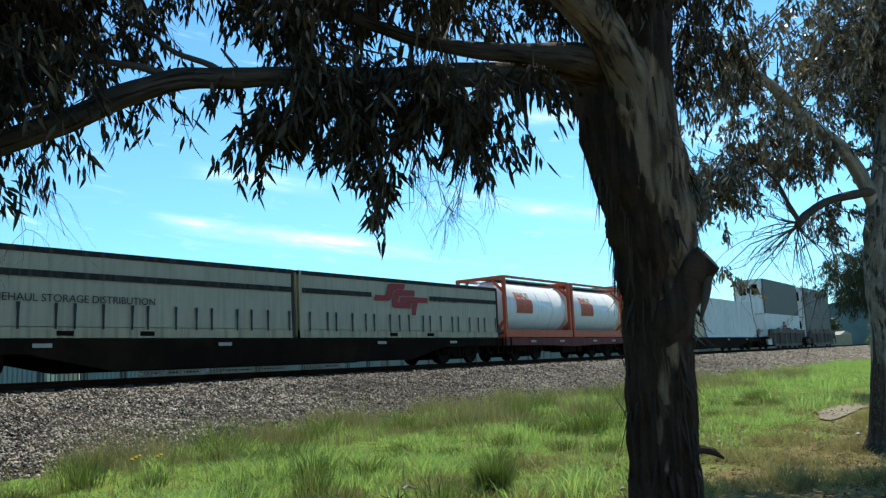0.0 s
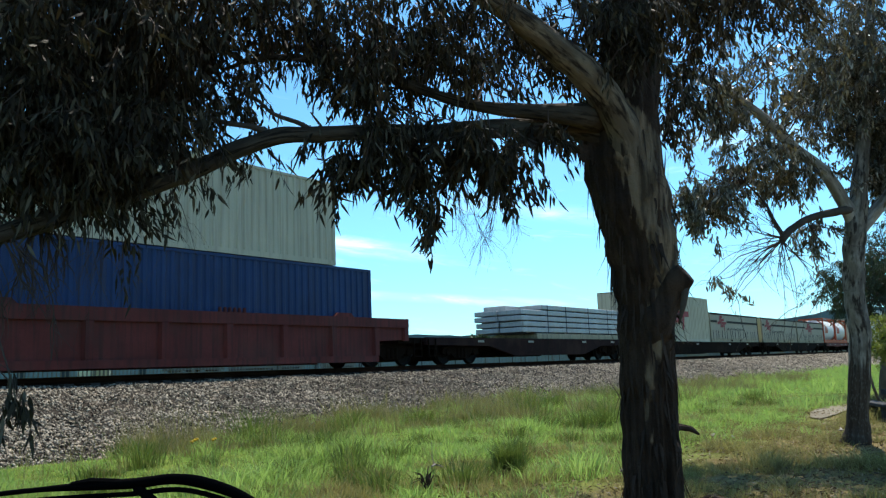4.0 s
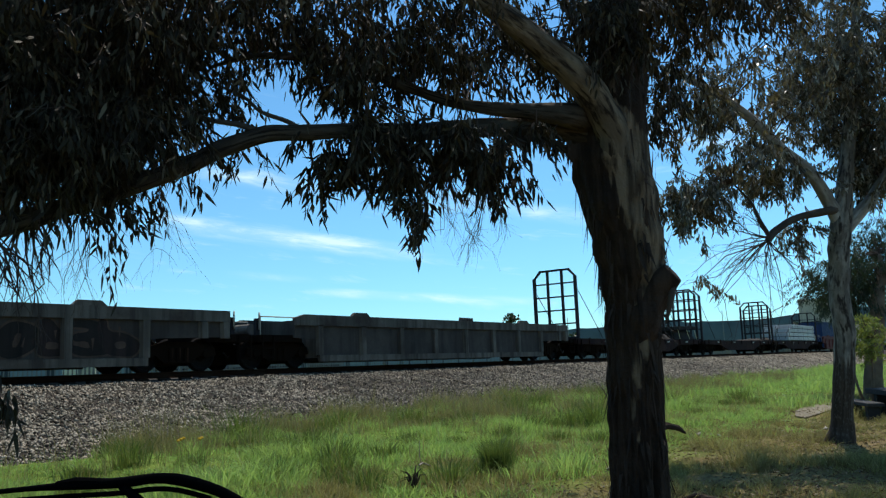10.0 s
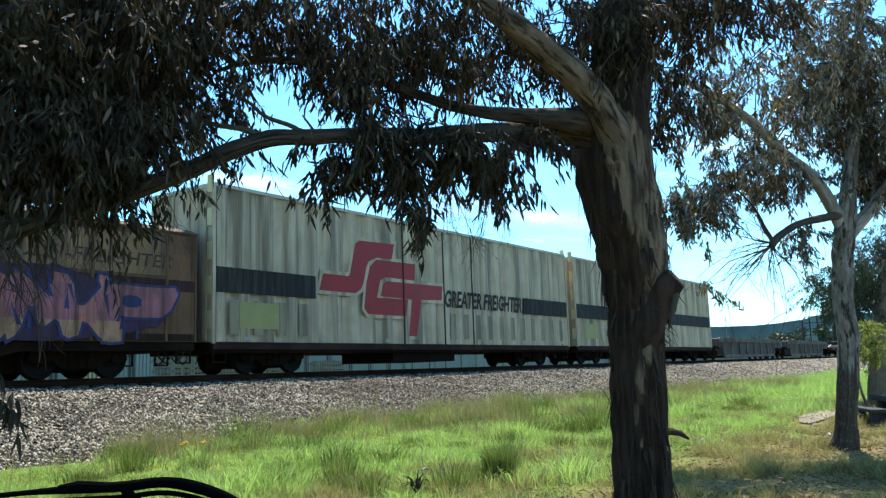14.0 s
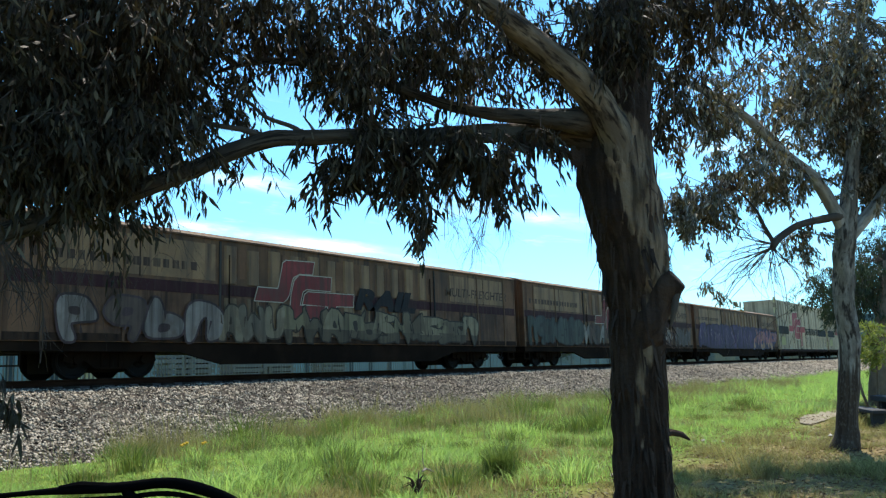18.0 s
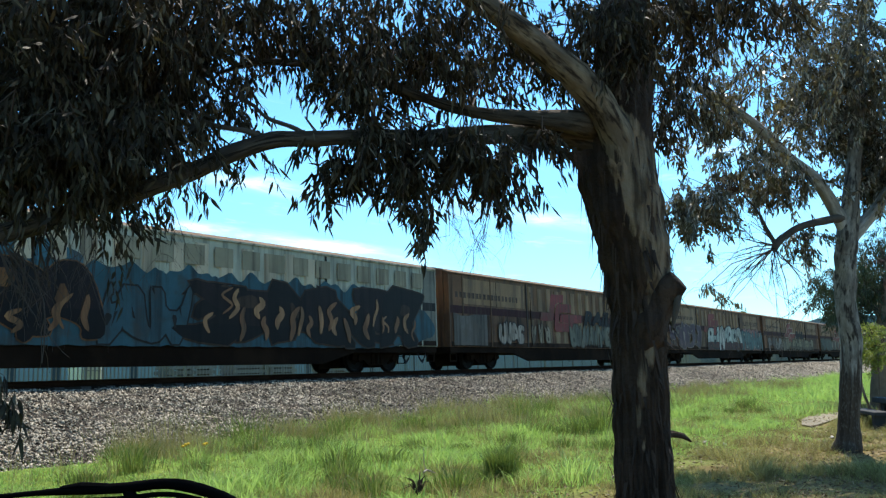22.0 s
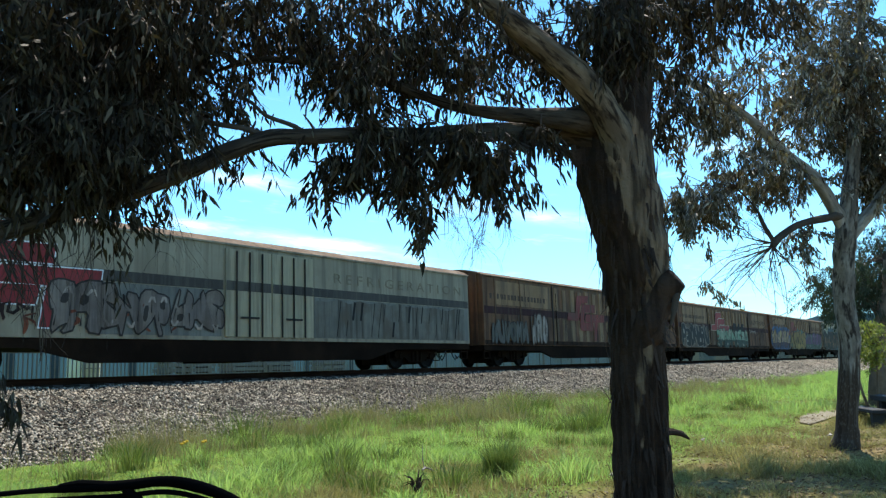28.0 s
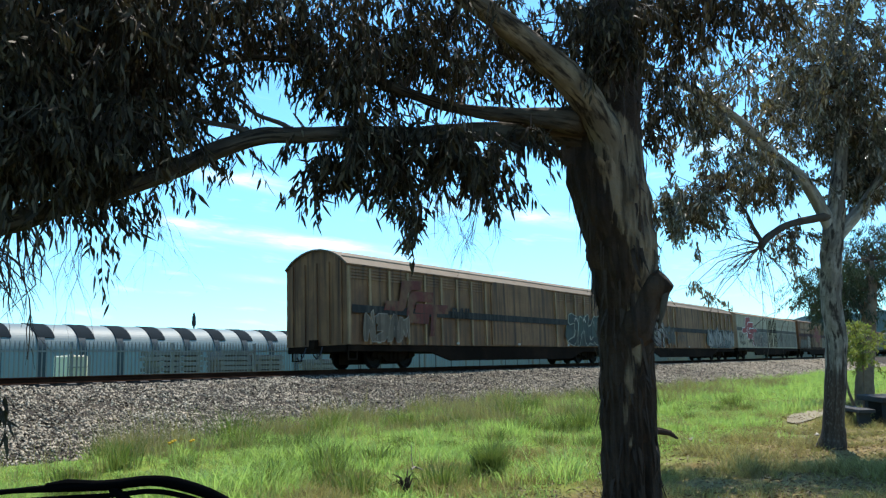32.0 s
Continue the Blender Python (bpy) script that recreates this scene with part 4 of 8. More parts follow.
def bare_twigs(tree, at, count, length, spread_, seed, radius=0.006, droop=0.0, wild=0.55):
    """A fan of thin leafless twigs, each forking once or twice."""
    rng = np.random.default_rng(seed)
    tw = M()

    def grow(p, d, ln, r, level):
        q = p
        pts = [p]
        for _ in range(4):
            d = d + rng.normal(size=3) * 0.16 + np.array((0, 0, -droop))
            d = d / np.linalg.norm(d)
            q = q + d * ln / 4
            pts.append(q)
        tw.tube(pts, [r * (1 - 0.16 * i) for i in range(5)], 4)
        if level:
            for _ in range(3):
                j = int(rng.integers(1, 5))
                grow(pts[j], d + rng.normal(size=3) * 0.5, ln * 0.6, r * 0.5, level - 1)

    for _ in range(count):
        d = np.array(spread_) + rng.normal(size=3) * wild
        grow(np.array(at), d / np.linalg.norm(d), length * (0.6 + 0.6 * rng.random()), radius, 2)
    return tagged(part("bare_twig", tw, twig_mat, tree), kind="stuff")


gum = thing("gum_tree", pose(0, 0, 0), "large eucalyptus with dark shaggy bark and hanging leaves, beside the track", "tree", group="gum trees")
trunk_pts = [(6.70, 2.77, -0.15, 0.36), (6.69, 2.76, 0.07, 0.265), (6.66, 2.74, 0.30, 0.228), (6.565, 2.67, 1.15, 0.208), (6.505, 2.63, 1.61, 0.208),
             (6.485, 2.59, 1.98, 0.243), (6.42, 2.57, 2.36, 0.285), (6.335, 2.6, 2.78, 0.3), (6.3, 2.64, 3.17, 0.31), (6.33, 2.62, 3.51, 0.3),
             (6.4, 2.57, 3.92, 0.245), (6.44, 2.53, 4.54, 0.185), (6.51, 2.42, 5.32, 0.15), (6.5, 2.3, 6.6, 0.1)]
t_trunk, t_rad = spline(trunk_pts, 16)
trunk_m = M().tube(t_trunk, t_rad, 120, 0.12)
trunk_me = trunk_m.mesh("trunk", bark_trunk, True)
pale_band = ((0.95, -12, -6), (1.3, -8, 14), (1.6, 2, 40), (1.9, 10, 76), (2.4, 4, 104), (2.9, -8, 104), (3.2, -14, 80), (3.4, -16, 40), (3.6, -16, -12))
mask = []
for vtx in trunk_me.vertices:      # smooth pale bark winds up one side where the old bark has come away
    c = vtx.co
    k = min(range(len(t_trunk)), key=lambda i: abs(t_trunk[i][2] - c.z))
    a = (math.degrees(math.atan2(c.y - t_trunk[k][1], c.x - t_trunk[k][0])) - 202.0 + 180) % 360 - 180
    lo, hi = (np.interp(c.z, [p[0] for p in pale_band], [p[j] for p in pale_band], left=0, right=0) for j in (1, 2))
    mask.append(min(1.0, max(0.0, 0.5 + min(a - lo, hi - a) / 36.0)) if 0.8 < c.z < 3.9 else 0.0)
for vtx, k in zip(trunk_me.vertices, mask):      # the old bark hangs in upright ridges
    c = vtx.co
    i = min(range(len(t_trunk)), key=lambda j: abs(t_trunk[j][2] - c.z))
    o = Vector((c.x - t_trunk[i][0], c.y - t_trunk[i][1], 0))
    w = math.atan2(o.y, o.x)
    ridge_h = 1 - abs(noise.noise(Vector((math.cos(w) * 5.5, math.sin(w) * 5.5, c.z * 0.9)))) * 2.2 + 0.5 * noise.noise(Vector((math.cos(w) * 12, math.sin(w) * 12, c.z * 2.5)))
    vtx.co = c + o.normalized() * 0.02 * ridge_h * (1 - 0.85 * k)
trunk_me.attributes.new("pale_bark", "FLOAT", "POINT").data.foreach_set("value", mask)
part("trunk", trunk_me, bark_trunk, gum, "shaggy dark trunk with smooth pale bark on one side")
t_a = limb("limb", gum, [(6.38, 2.64, 2.3, 0.09), (6.28, 2.61, 2.72, 0.13), (6.13, 2.55, 3.09, 0.13), (6.0, 2.51, 3.33, 0.13),
                         (5.72, 2.57, 3.59, 0.122), (5.32, 2.72, 3.83, 0.105), (4.94, 2.87, 4.02, 0.09), (4.57, 3.01, 4.18, 0.078), (4.0, 3.3, 4.5, 0.05)], bark_peel, 28, 0.16, 10, "smooth pale limb twisting up the trunk", 3.0)
t_b = limb("limb", gum, [(6.2, 2.68, 3.28, 0.125), (5.95, 2.83, 3.33, 0.1), (5.73, 2.97, 3.34, 0.085), (5.28, 3.28, 3.29, 0.074), (4.84, 3.56, 3.22, 0.066), (4.40, 3.85, 3.19, 0.06), (4.14, 4.06, 3.16, 0.056),
                         (3.91, 4.22, 3.13, 0.058), (3.69, 4.39, 3.02, 0.061), (3.46, 4.58, 2.865, 0.064), (3.10, 4.80, 2.675, 0.066), (2.71, 5.06, 2.49, 0.066), (2.34, 5.27, 2.32, 0.062)], bark_shaded, 14, 0.16, 5, seed=5.0)
t_c = limb("limb", gum, [(6.2, 2.75, 3.42, 0.12), (5.79, 2.72, 3.39, 0.1), (5.57, 2.91, 3.41, 0.07), (5.32, 3.17, 3.43, 0.055), (5.06, 3.43, 3.49, 0.046), (4.89, 3.57, 3.55, 0.042), (4.75, 3.74, 3.64, 0.039), (4.58, 3.87, 3.73, 0.035),
                         (4.42, 4.01, 3.77, 0.032), (4.29, 4.18, 3.8, 0.03), (4.1, 4.36, 3.81, 0.026), (3.98, 4.53, 3.8, 0.021), (3.81, 4.71, 3.72, 0.013)], bark_shaded, 12, 0.16, 5, seed=7.0)
t_d = limb("limb", gum, [(3.91, 4.22, 3.1, 0.03), (3.8, 4.33, 3.19, 0.022), (3.62, 4.52, 3.24, 0.018), (3.48, 4.7, 3.36, 0.015), (3.2, 4.95, 3.4, 0.01), (3.0, 5.2, 3.52, 0.006)], bark_limb, 8, 0.1, 4, seed=9.0)
t_e = limb("limb", gum, [(4.14, 4.06, 3.14, 0.026), (4.08, 4.15, 3.24, 0.018), (3.94, 4.3, 3.32, 0.015), (3.9, 4.45, 3.46, 0.013), (3.76, 4.7, 3.62, 0.01), (3.7, 5.0, 3.9, 0.006)], bark_limb, 8, 0.1, 4, seed=10.0)
limb("broken_limb_stub", gum, [(6.47, 2.62, 1.45, 0.1), (6.44, 2.54, 1.68, 0.15), (6.42, 2.44, 1.88, 0.15), (6.41, 2.34, 2.03, 0.125), (6.40, 2.25, 2.11, 0.1), (6.40, 2.225, 2.13, 0.095)], bark_dark, 20, 0.3, 5, "broken stub of a dead limb", 12.0)
limb("splinter", gum, [(6.39, 2.23, 2.1, 0.03), (6.37, 2.24, 1.93, 0.028), (6.37, 2.3, 1.72, 0.008)], bark_limb, 8, 0.3, 4)
# bark that peels off the lower trunk in narrow strips
rb = np.random.default_rng(21)
strips = M()
for i in range(520):
    z = 0.15 + 3.3 * rb.random()
    j = np.interp(z, [p[2] for p in trunk_pts], range(len(trunk_pts)))
    a, b = trunk_pts[int(j)], trunk_pts[min(int(j) + 1, len(trunk_pts) - 1)]
    f = j - int(j)
    cx, cy, r = (a[m] * (1 - f) + b[m] * f for m in (0, 1, 3))
    w = rb.random() * 6.283
    o, t_ = Vector((math.cos(w), math.sin(w), 0)), Vector((-math.sin(w), math.cos(w), 0))
    ln, wd, out = 0.12 + 0.36 * rb.random() ** 1.5, 0.006 + 0.016 * rb.random(), 0.005 + 0.15 * rb.random() ** 4
    up = 1 if rb.random() < 0.75 else -1
    base = Vector((cx, cy, z)) + o * (r * 0.97)
    mid = base + o * (0.015 + out * 0.4) + Vector((0, 0, -up * ln * 0.5))
    tip = base + o * (0.02 + out) + t_ * (rb.random() - 0.5) * 0.05 + Vector((0, 0, -up * ln))
    strips.add([base - t_ * wd, base + t_ * wd, mid + t_ * wd * 0.8, mid - t_ * wd * 0.8, tip], [(0, 1, 2, 3), (3, 2, 4)])
for i in range(90):      # and in a fringe under the fork of the low limbs
    f = rb.random()
    base = Vector((6.2 - 0.75 * f, 2.7 + 0.4 * f + 0.1 * (rb.random() - 0.5), 3.3 - 0.08 + 0.04 * f)) + Vector((0, 0, -0.04 * rb.random()))
    ln, wd = (0.1 + 0.22 * rb.random()) * (1 - 0.6 * f), 0.008 + 0.016 * rb.random()
    t_ = Vector((0.6, -0.8, 0)) * (1 if rb.random() < 0.5 else -1)
    tip = base + Vector((0.05 * (rb.random() - 0.5), 0.05 * (rb.random() - 0.5), -ln))
    mid = base.lerp(tip, 0.5) + t_ * 0.02 * (rb.random() - 0.5)
    strips.add([base - t_ * wd, base + t_ * wd, mid + t_ * wd * 0.9, mid - t_ * wd * 0.9, tip], [(0, 1, 2, 3), (3, 2, 4)])
tagged(part("bark_strip", strips, bark_dark, gum), kind="stuff")
part("bark_flap", M().tube([(6.82, 2.62, 0.86), (6.94, 2.57, 0.875), (7.02, 2.5, 0.85), (7.07, 2.45, 0.8)], [0.03, 0.034, 0.028, 0.008], 8, 0.3), bark_dark, gum, "curl of dark bark that sticks out")
GUM_A = [(2.85, 5.25, 3.72, 0.9, 1.00, 0.74, 350), (3.55, 4.92, 3.76, 0.62, 0.90, 0.54, 128), (3.35, 4.75, 3.1, 0.3, 0.4, 0.14, 26), (2.78, 4.9, 3.0, 0.6, 0.60, 0.12, 74), (2.72, 4.98, 2.74, 0.42, 0.25, 0.06, 26), (3.05, 4.72, 2.9, 0.35, 0.2, 0.08, 22), (2.6, 5.2, 3.0, 0.5, 0.5, 0.22, 70), (3.95, 4.42, 4.14, 0.51, 0.80, 0.16, 50), (4.54, 3.9, 3.6, 0.3, 0.4, 0.12, 24), (4.23, 4.3, 3.72, 0.26, 0.3, 0.06, 5), (4.97, 3.41, 3.73, 0.22, 0.4, 0.09, 12),
         (4.74, 4.01, 4.09, 0.68, 0.90, 0.36, 88), (5.16, 3.43, 4.07, 0.63, 0.90, 0.34, 42), (5.97, 2.94, 4.19, 0.53, 0.90, 0.33, 50), (6.2, 3.6, 4.3, 0.6, 0.5, 0.4, 36), (5.95, 2.35, 4.05, 0.3, 0.2, 0.3, 30)]
GUM_B = [(7.08, 2.34, 3.78, 0.29, 0.50, 0.42, 26),
         (6.99, 1.95, 4.5, 0.75, 0.70, 0.27, 90), (2.9, 4.76, 2.5, 0.16, 0.30, 0.05, 5), (4.5, 4.5, 5.3, 2.6, 1.6, 0.6, 280), (2.5, 5.45, 2.82, 0.25, 0.5, 0.14, 14), (11.2, 4.2, 7.3, 1.9, 1.7, 0.6, 80)]
GUM_SHADE = [(1.6, 4.9, 5.4, 2.2, 1.8, 0.5, 240), (2.6, 1.6, 6.9, 3.0, 2.4, 0.8, 260), (7.5, 4.0, 7.8, 2.6, 2.2, 0.9, 120)]      # rest of the round crown overhead, unseen, added to dim sky light on the leaves
crown(gum, GUM_A + GUM_B + GUM_SHADE, [t_a, t_b, t_c, t_d, t_e, t_trunk[130:]], leaf_gum, 38, 0.1, 0.02, 31)
# clumps that hang under the low limb, with gaps between them
GUM_U = [(4.51, 3.89, 3.05, 0.2, 0.35, 0.17, 34), (4.42, 4.04, 2.97, 0.13, 0.3, 0.13, 8), (4.62, 3.59, 2.93, 0.14, 0.3, 0.23, 24), (4.74, 3.55, 2.56, 0.11, 0.2, 0.09, 8),
         (4.88, 3.2, 3.02, 0.25, 0.4, 0.13, 38), (4.98, 3.09, 2.87, 0.17, 0.3, 0.1, 18), (5.07, 2.95, 2.91, 0.12, 0.3, 0.17, 10), (4.79, 3.46, 3.14, 0.63, 0.3, 0.04, 18),
         (4.36, 4.15, 2.9, 0.07, 0.15, 0.03, 3), (4.0, 4.5, 3.05, 0.06, 0.15, 0.03, 3), (4.31, 4.16, 3.14, 0.11, 0.2, 0.04, 4), (5.47, 2.85, 3.16, 0.13, 0.2, 0.06, 6)]
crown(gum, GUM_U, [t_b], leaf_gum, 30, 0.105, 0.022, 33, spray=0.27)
bare_twigs(gum, (2.45, 5.2, 2.5), 9, 0.62, (0.12, -0.12, -1.1), 41, 0.012, 0.22, 0.4)
bare_twigs(gum, (2.75, 5.25, 2.6), 7, 0.55, (0.1, -0.1, -1.1), 46, 0.011, 0.22, 0.4)
bare_twigs(gum, (3.0, 5.0, 2.68), 5, 0.6, (0.1, -0.1, -1.0), 47, 0.005, 0.22, 0.4)
# one long twig hangs low at the end of the limb
low = M().tube([(2.36, 5.2, 2.3), (2.34, 5.0, 2.0), (2.33, 4.85, 1.7), (2.36, 4.74, 1.45), (2.4, 4.72, 1.2)], [0.012, 0.008, 0.006, 0.004, 0.002], 5)
part("hanging_twig", low, twig_mat, gum)
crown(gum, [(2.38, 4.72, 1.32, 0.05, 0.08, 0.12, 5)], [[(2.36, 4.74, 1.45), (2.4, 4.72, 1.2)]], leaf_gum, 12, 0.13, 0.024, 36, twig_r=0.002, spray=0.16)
bare_twigs(gum, (4.85, 3.3, 2.85), 7, 0.42, (0.05, -0.05, -0.9), 43, 0.004, 0.16, 0.4)
bare_twigs(gum, (4.98, 3.05, 2.75), 7, 0.42, (0.05, -0.05, -1.0), 48, 0.004, 0.2, 0.35)
bare_twigs(gum, (3.3, 4.6, 2.7), 4, 0.4, (0.2, -0.2, -0.9), 44, 0.003, 0.2, 0.35)

gum2 = thing("gum_tree", pose(0, 0, 0), "slim grey-barked eucalyptus with a bare forked branch and open crown", "tree", group="gum trees")
u_trunk = limb("trunk", gum2, [(14.74, 2.58, -0.12, 0.3), (14.72, 2.55, 0.05, 0.225), (14.70, 2.50, 0.37, 0.18), (14.60, 2.33, 1.63, 0.162), (14.48, 2.31, 2.36, 0.162), (14.41, 2.23, 3.08, 0.168),
                               (14.39, 2.15, 3.53, 0.155), (14.46, 1.98, 4.55, 0.118), (14.50, 1.79, 5.76, 0.09), (14.51, 1.59, 7.18, 0.06)], bark_blotch, 24, 0.16, 8, seed=14.0)
u_l = limb("limb", gum2, [(14.38, 2.18, 3.5, 0.12), (14.25, 2.25, 3.75, 0.11), (13.92, 2.45, 4.30, 0.098), (13.52, 2.76, 4.65, 0.088), (13.09, 3.09, 5.13, 0.075), (12.59, 3.52, 5.57, 0.062), (12.00, 4.10, 5.93, 0.045)], bark_silver, 14, 0.14, 5, seed=15.0)
u_r = limb("limb", gum2, [(14.42, 2.2, 3.2, 0.11), (14.5, 2.08, 3.45, 0.11), (14.75, 1.70, 3.94, 0.092), (15.04, 1.30, 4.63, 0.074), (15.3, 0.9, 5.6, 0.05)], bark_silver, 14, 0.14, 5, seed=16.0)
u_b = limb("limb", gum2, [(14.3, 2.2, 3.68, 0.075), (14.16, 2.26, 3.69, 0.07), (13.65, 2.68, 3.56, 0.056), (13.35, 2.9, 3.38, 0.055), (13.22, 3.01, 3.25, 0.062), (13.2, 3.03, 3.18, 0.05)], bark_limb, 10, 0.16, 5, "bare forked branch", 17.0)
u_c = limb("limb", gum2, [(13.22, 3.01, 3.25, 0.04), (13.1, 3.1, 3.5, 0.03), (13.05, 3.2, 3.8, 0.02), (12.9, 3.4, 4.1, 0.012)], bark_limb, 8, 0.1, 4)
bare_twigs(gum2, (13.21, 3.03, 3.2), 14, 0.95, (-0.35, 0.35, -0.5), 51, 0.011, 0.08)
bare_twigs(gum2, (13.21, 3.03, 3.25), 7, 1.0, (-0.6, 0.6, 0.05), 52, 0.011)
bare_twigs(gum2, (13.7, 2.7, 3.55), 4, 0.5, (-0.1, 0.1, -0.8), 53, 0.008)
GUM2 = [(12.51, 3.93, 3.81, 0.51, 0.9, 0.46, 66), (12.37, 4.15, 3.7, 0.22, 0.6, 0.35, 18), (13.13, 3.22, 4.45, 0.71, 1.0, 0.36, 46), (13.75, 2.92, 4.23, 0.5, 0.8, 0.24, 38), (15.14, 2.3, 5.77, 0.74, 1.4, 0.93, 110), (12.4, 3.56, 5.13, 0.52, 0.8, 0.52, 40), (12.82, 4.0, 2.52, 0.14, 0.2, 0.07, 3), (13.43, 2.71, 5.6, 1.15, 1.50, 0.9, 75), (14.53, 1.85, 6.21, 0.95, 1.60, 1.22, 290),
        (15.04, 1.68, 4.55, 0.57, 1.00, 0.9, 130), (14.1, 2.8, 3.24, 0.19, 0.4, 0.32, 15), (12.20, 3.69, 5.8, 0.52, 0.80, 0.5, 24), (14.0, 2.2, 7.6, 1.6, 1.6, 0.7, 70), (11.7, 1.0, 6.7, 1.7, 1.7, 0.5, 25), (15.3, 1.75, 4.9, 0.45, 0.8, 0.7, 90)]
crown(gum2, GUM2, [u_l, u_r, u_b, u_c, u_trunk[30:]], leaf_far, 46, 0.105, 0.028, 61, 0.9, 0.005, 0.4)

oak = thing("sheoak_tree", pose(0, 0, 0), "dark fine-leaved tree behind the picnic table", "tree")
o_t = limb("trunk", oak, [(27.3, 3.75, -0.1, 0.3), (27.2, 3.65, 0.9, 0.25), (27.6, 3.45, 2.4, 0.21), (28.2, 3.3, 3.6, 0.13), (28.6, 3.3, 4.4, 0.05)], bark_brown, 14, 0.15, 5)
o_l = limb("limb", oak, [(27.7, 3.42, 2.6, 0.12), (28.1, 3.9, 3.2, 0.09), (28.6, 4.5, 3.7, 0.05)], bark_brown, 8, 0.1, 4)
crown(oak, [(28.64, 4.4, 3.6, 1.15, 2.00, 0.85, 220), (29.6, 3.2, 4.5, 1.3, 2.00, 1.3, 220), (27.8, 4.2, 2.9, 0.6, 1.0, 0.4, 40)], [o_t[8:], o_l], leaf_dark, 60, 0.15, 0.02, 71, 0.8, 0.006, 0.6)
bush = thing("shrub", pose(0, 0, 0), "bright yellow-green shrub beyond the picnic table", "shrub")
b_t = limb("stem", bush, [(21.3, 2.95, -0.05, 0.05), (21.3, 2.9, 0.7, 0.035), (21.4, 2.85, 1.7, 0.015)], bark_brown, 6, 0.1, 4)
b_u = limb("stem", bush, [(21.35, 3.0, -0.05, 0.04), (21.2, 3.2, 0.6, 0.03), (21.2, 3.3, 1.5, 0.012)], bark_brown, 6, 0.1, 4)
crown(bush, [(21.33, 2.94, 1.62, 0.36, 0.70, 0.55, 90)], [b_t, b_u], leaf_bush, 36, 0.07, 0.026, 72, 0.3, 0.004, 0.34)


def far_tree(x, y, h, seed, material):
    t = thing("far_tree", pose(x, y, 0.8), "far dark tree on the horizon", "tree", group="far trees")
    part("trunk", M().tube([(0, 0, 0), (0.1, 0, h * 0.4), (0.2, 0.1, h * 0.8)], [h * 0.03, h * 0.022, h * 0.01], 6), bark_brown, t)
    rng = np.random.default_rng(seed)
    n = 900
    u = rng.normal(size=(n, 3))
    u *= (rng.random((n, 1)) ** 0.4) / np.linalg.norm(u, axis=1, keepdims=True)
    lobes = rng.normal(size=(7, 3)) * np.array((0.28, 0.28, 0.14)) * h
    P = u * np.array((0.3, 0.3, 0.2)) * h * 0.7 + lobes[rng.integers(0, 7, n)] + np.array((0, 0, h * 0.72))
    ob = new("crown", leaves("crown", P, rng.normal(size=(n, 3)), h * 0.09, h * 0.05, material, rng))
    ob.parent = t
    tagged(ob, kind="stuff")


for i, (x, y, h) in enumerate(((182, 122, 9), (190, 118, 11), (176, 127, 8), (199, 119, 9), (255, 88, 9), (262, 92, 10), (300, 66, 11), (330, 60, 12), (140, 4, 12), (120, -4, 10), (165, 12, 11), (93.5, 58.5, 4.6), (91.3, 61.8, 4.3), (99.2, 50.9, 4.3))):
    far_tree(x, y, h, 100 + i, leaf_dark)


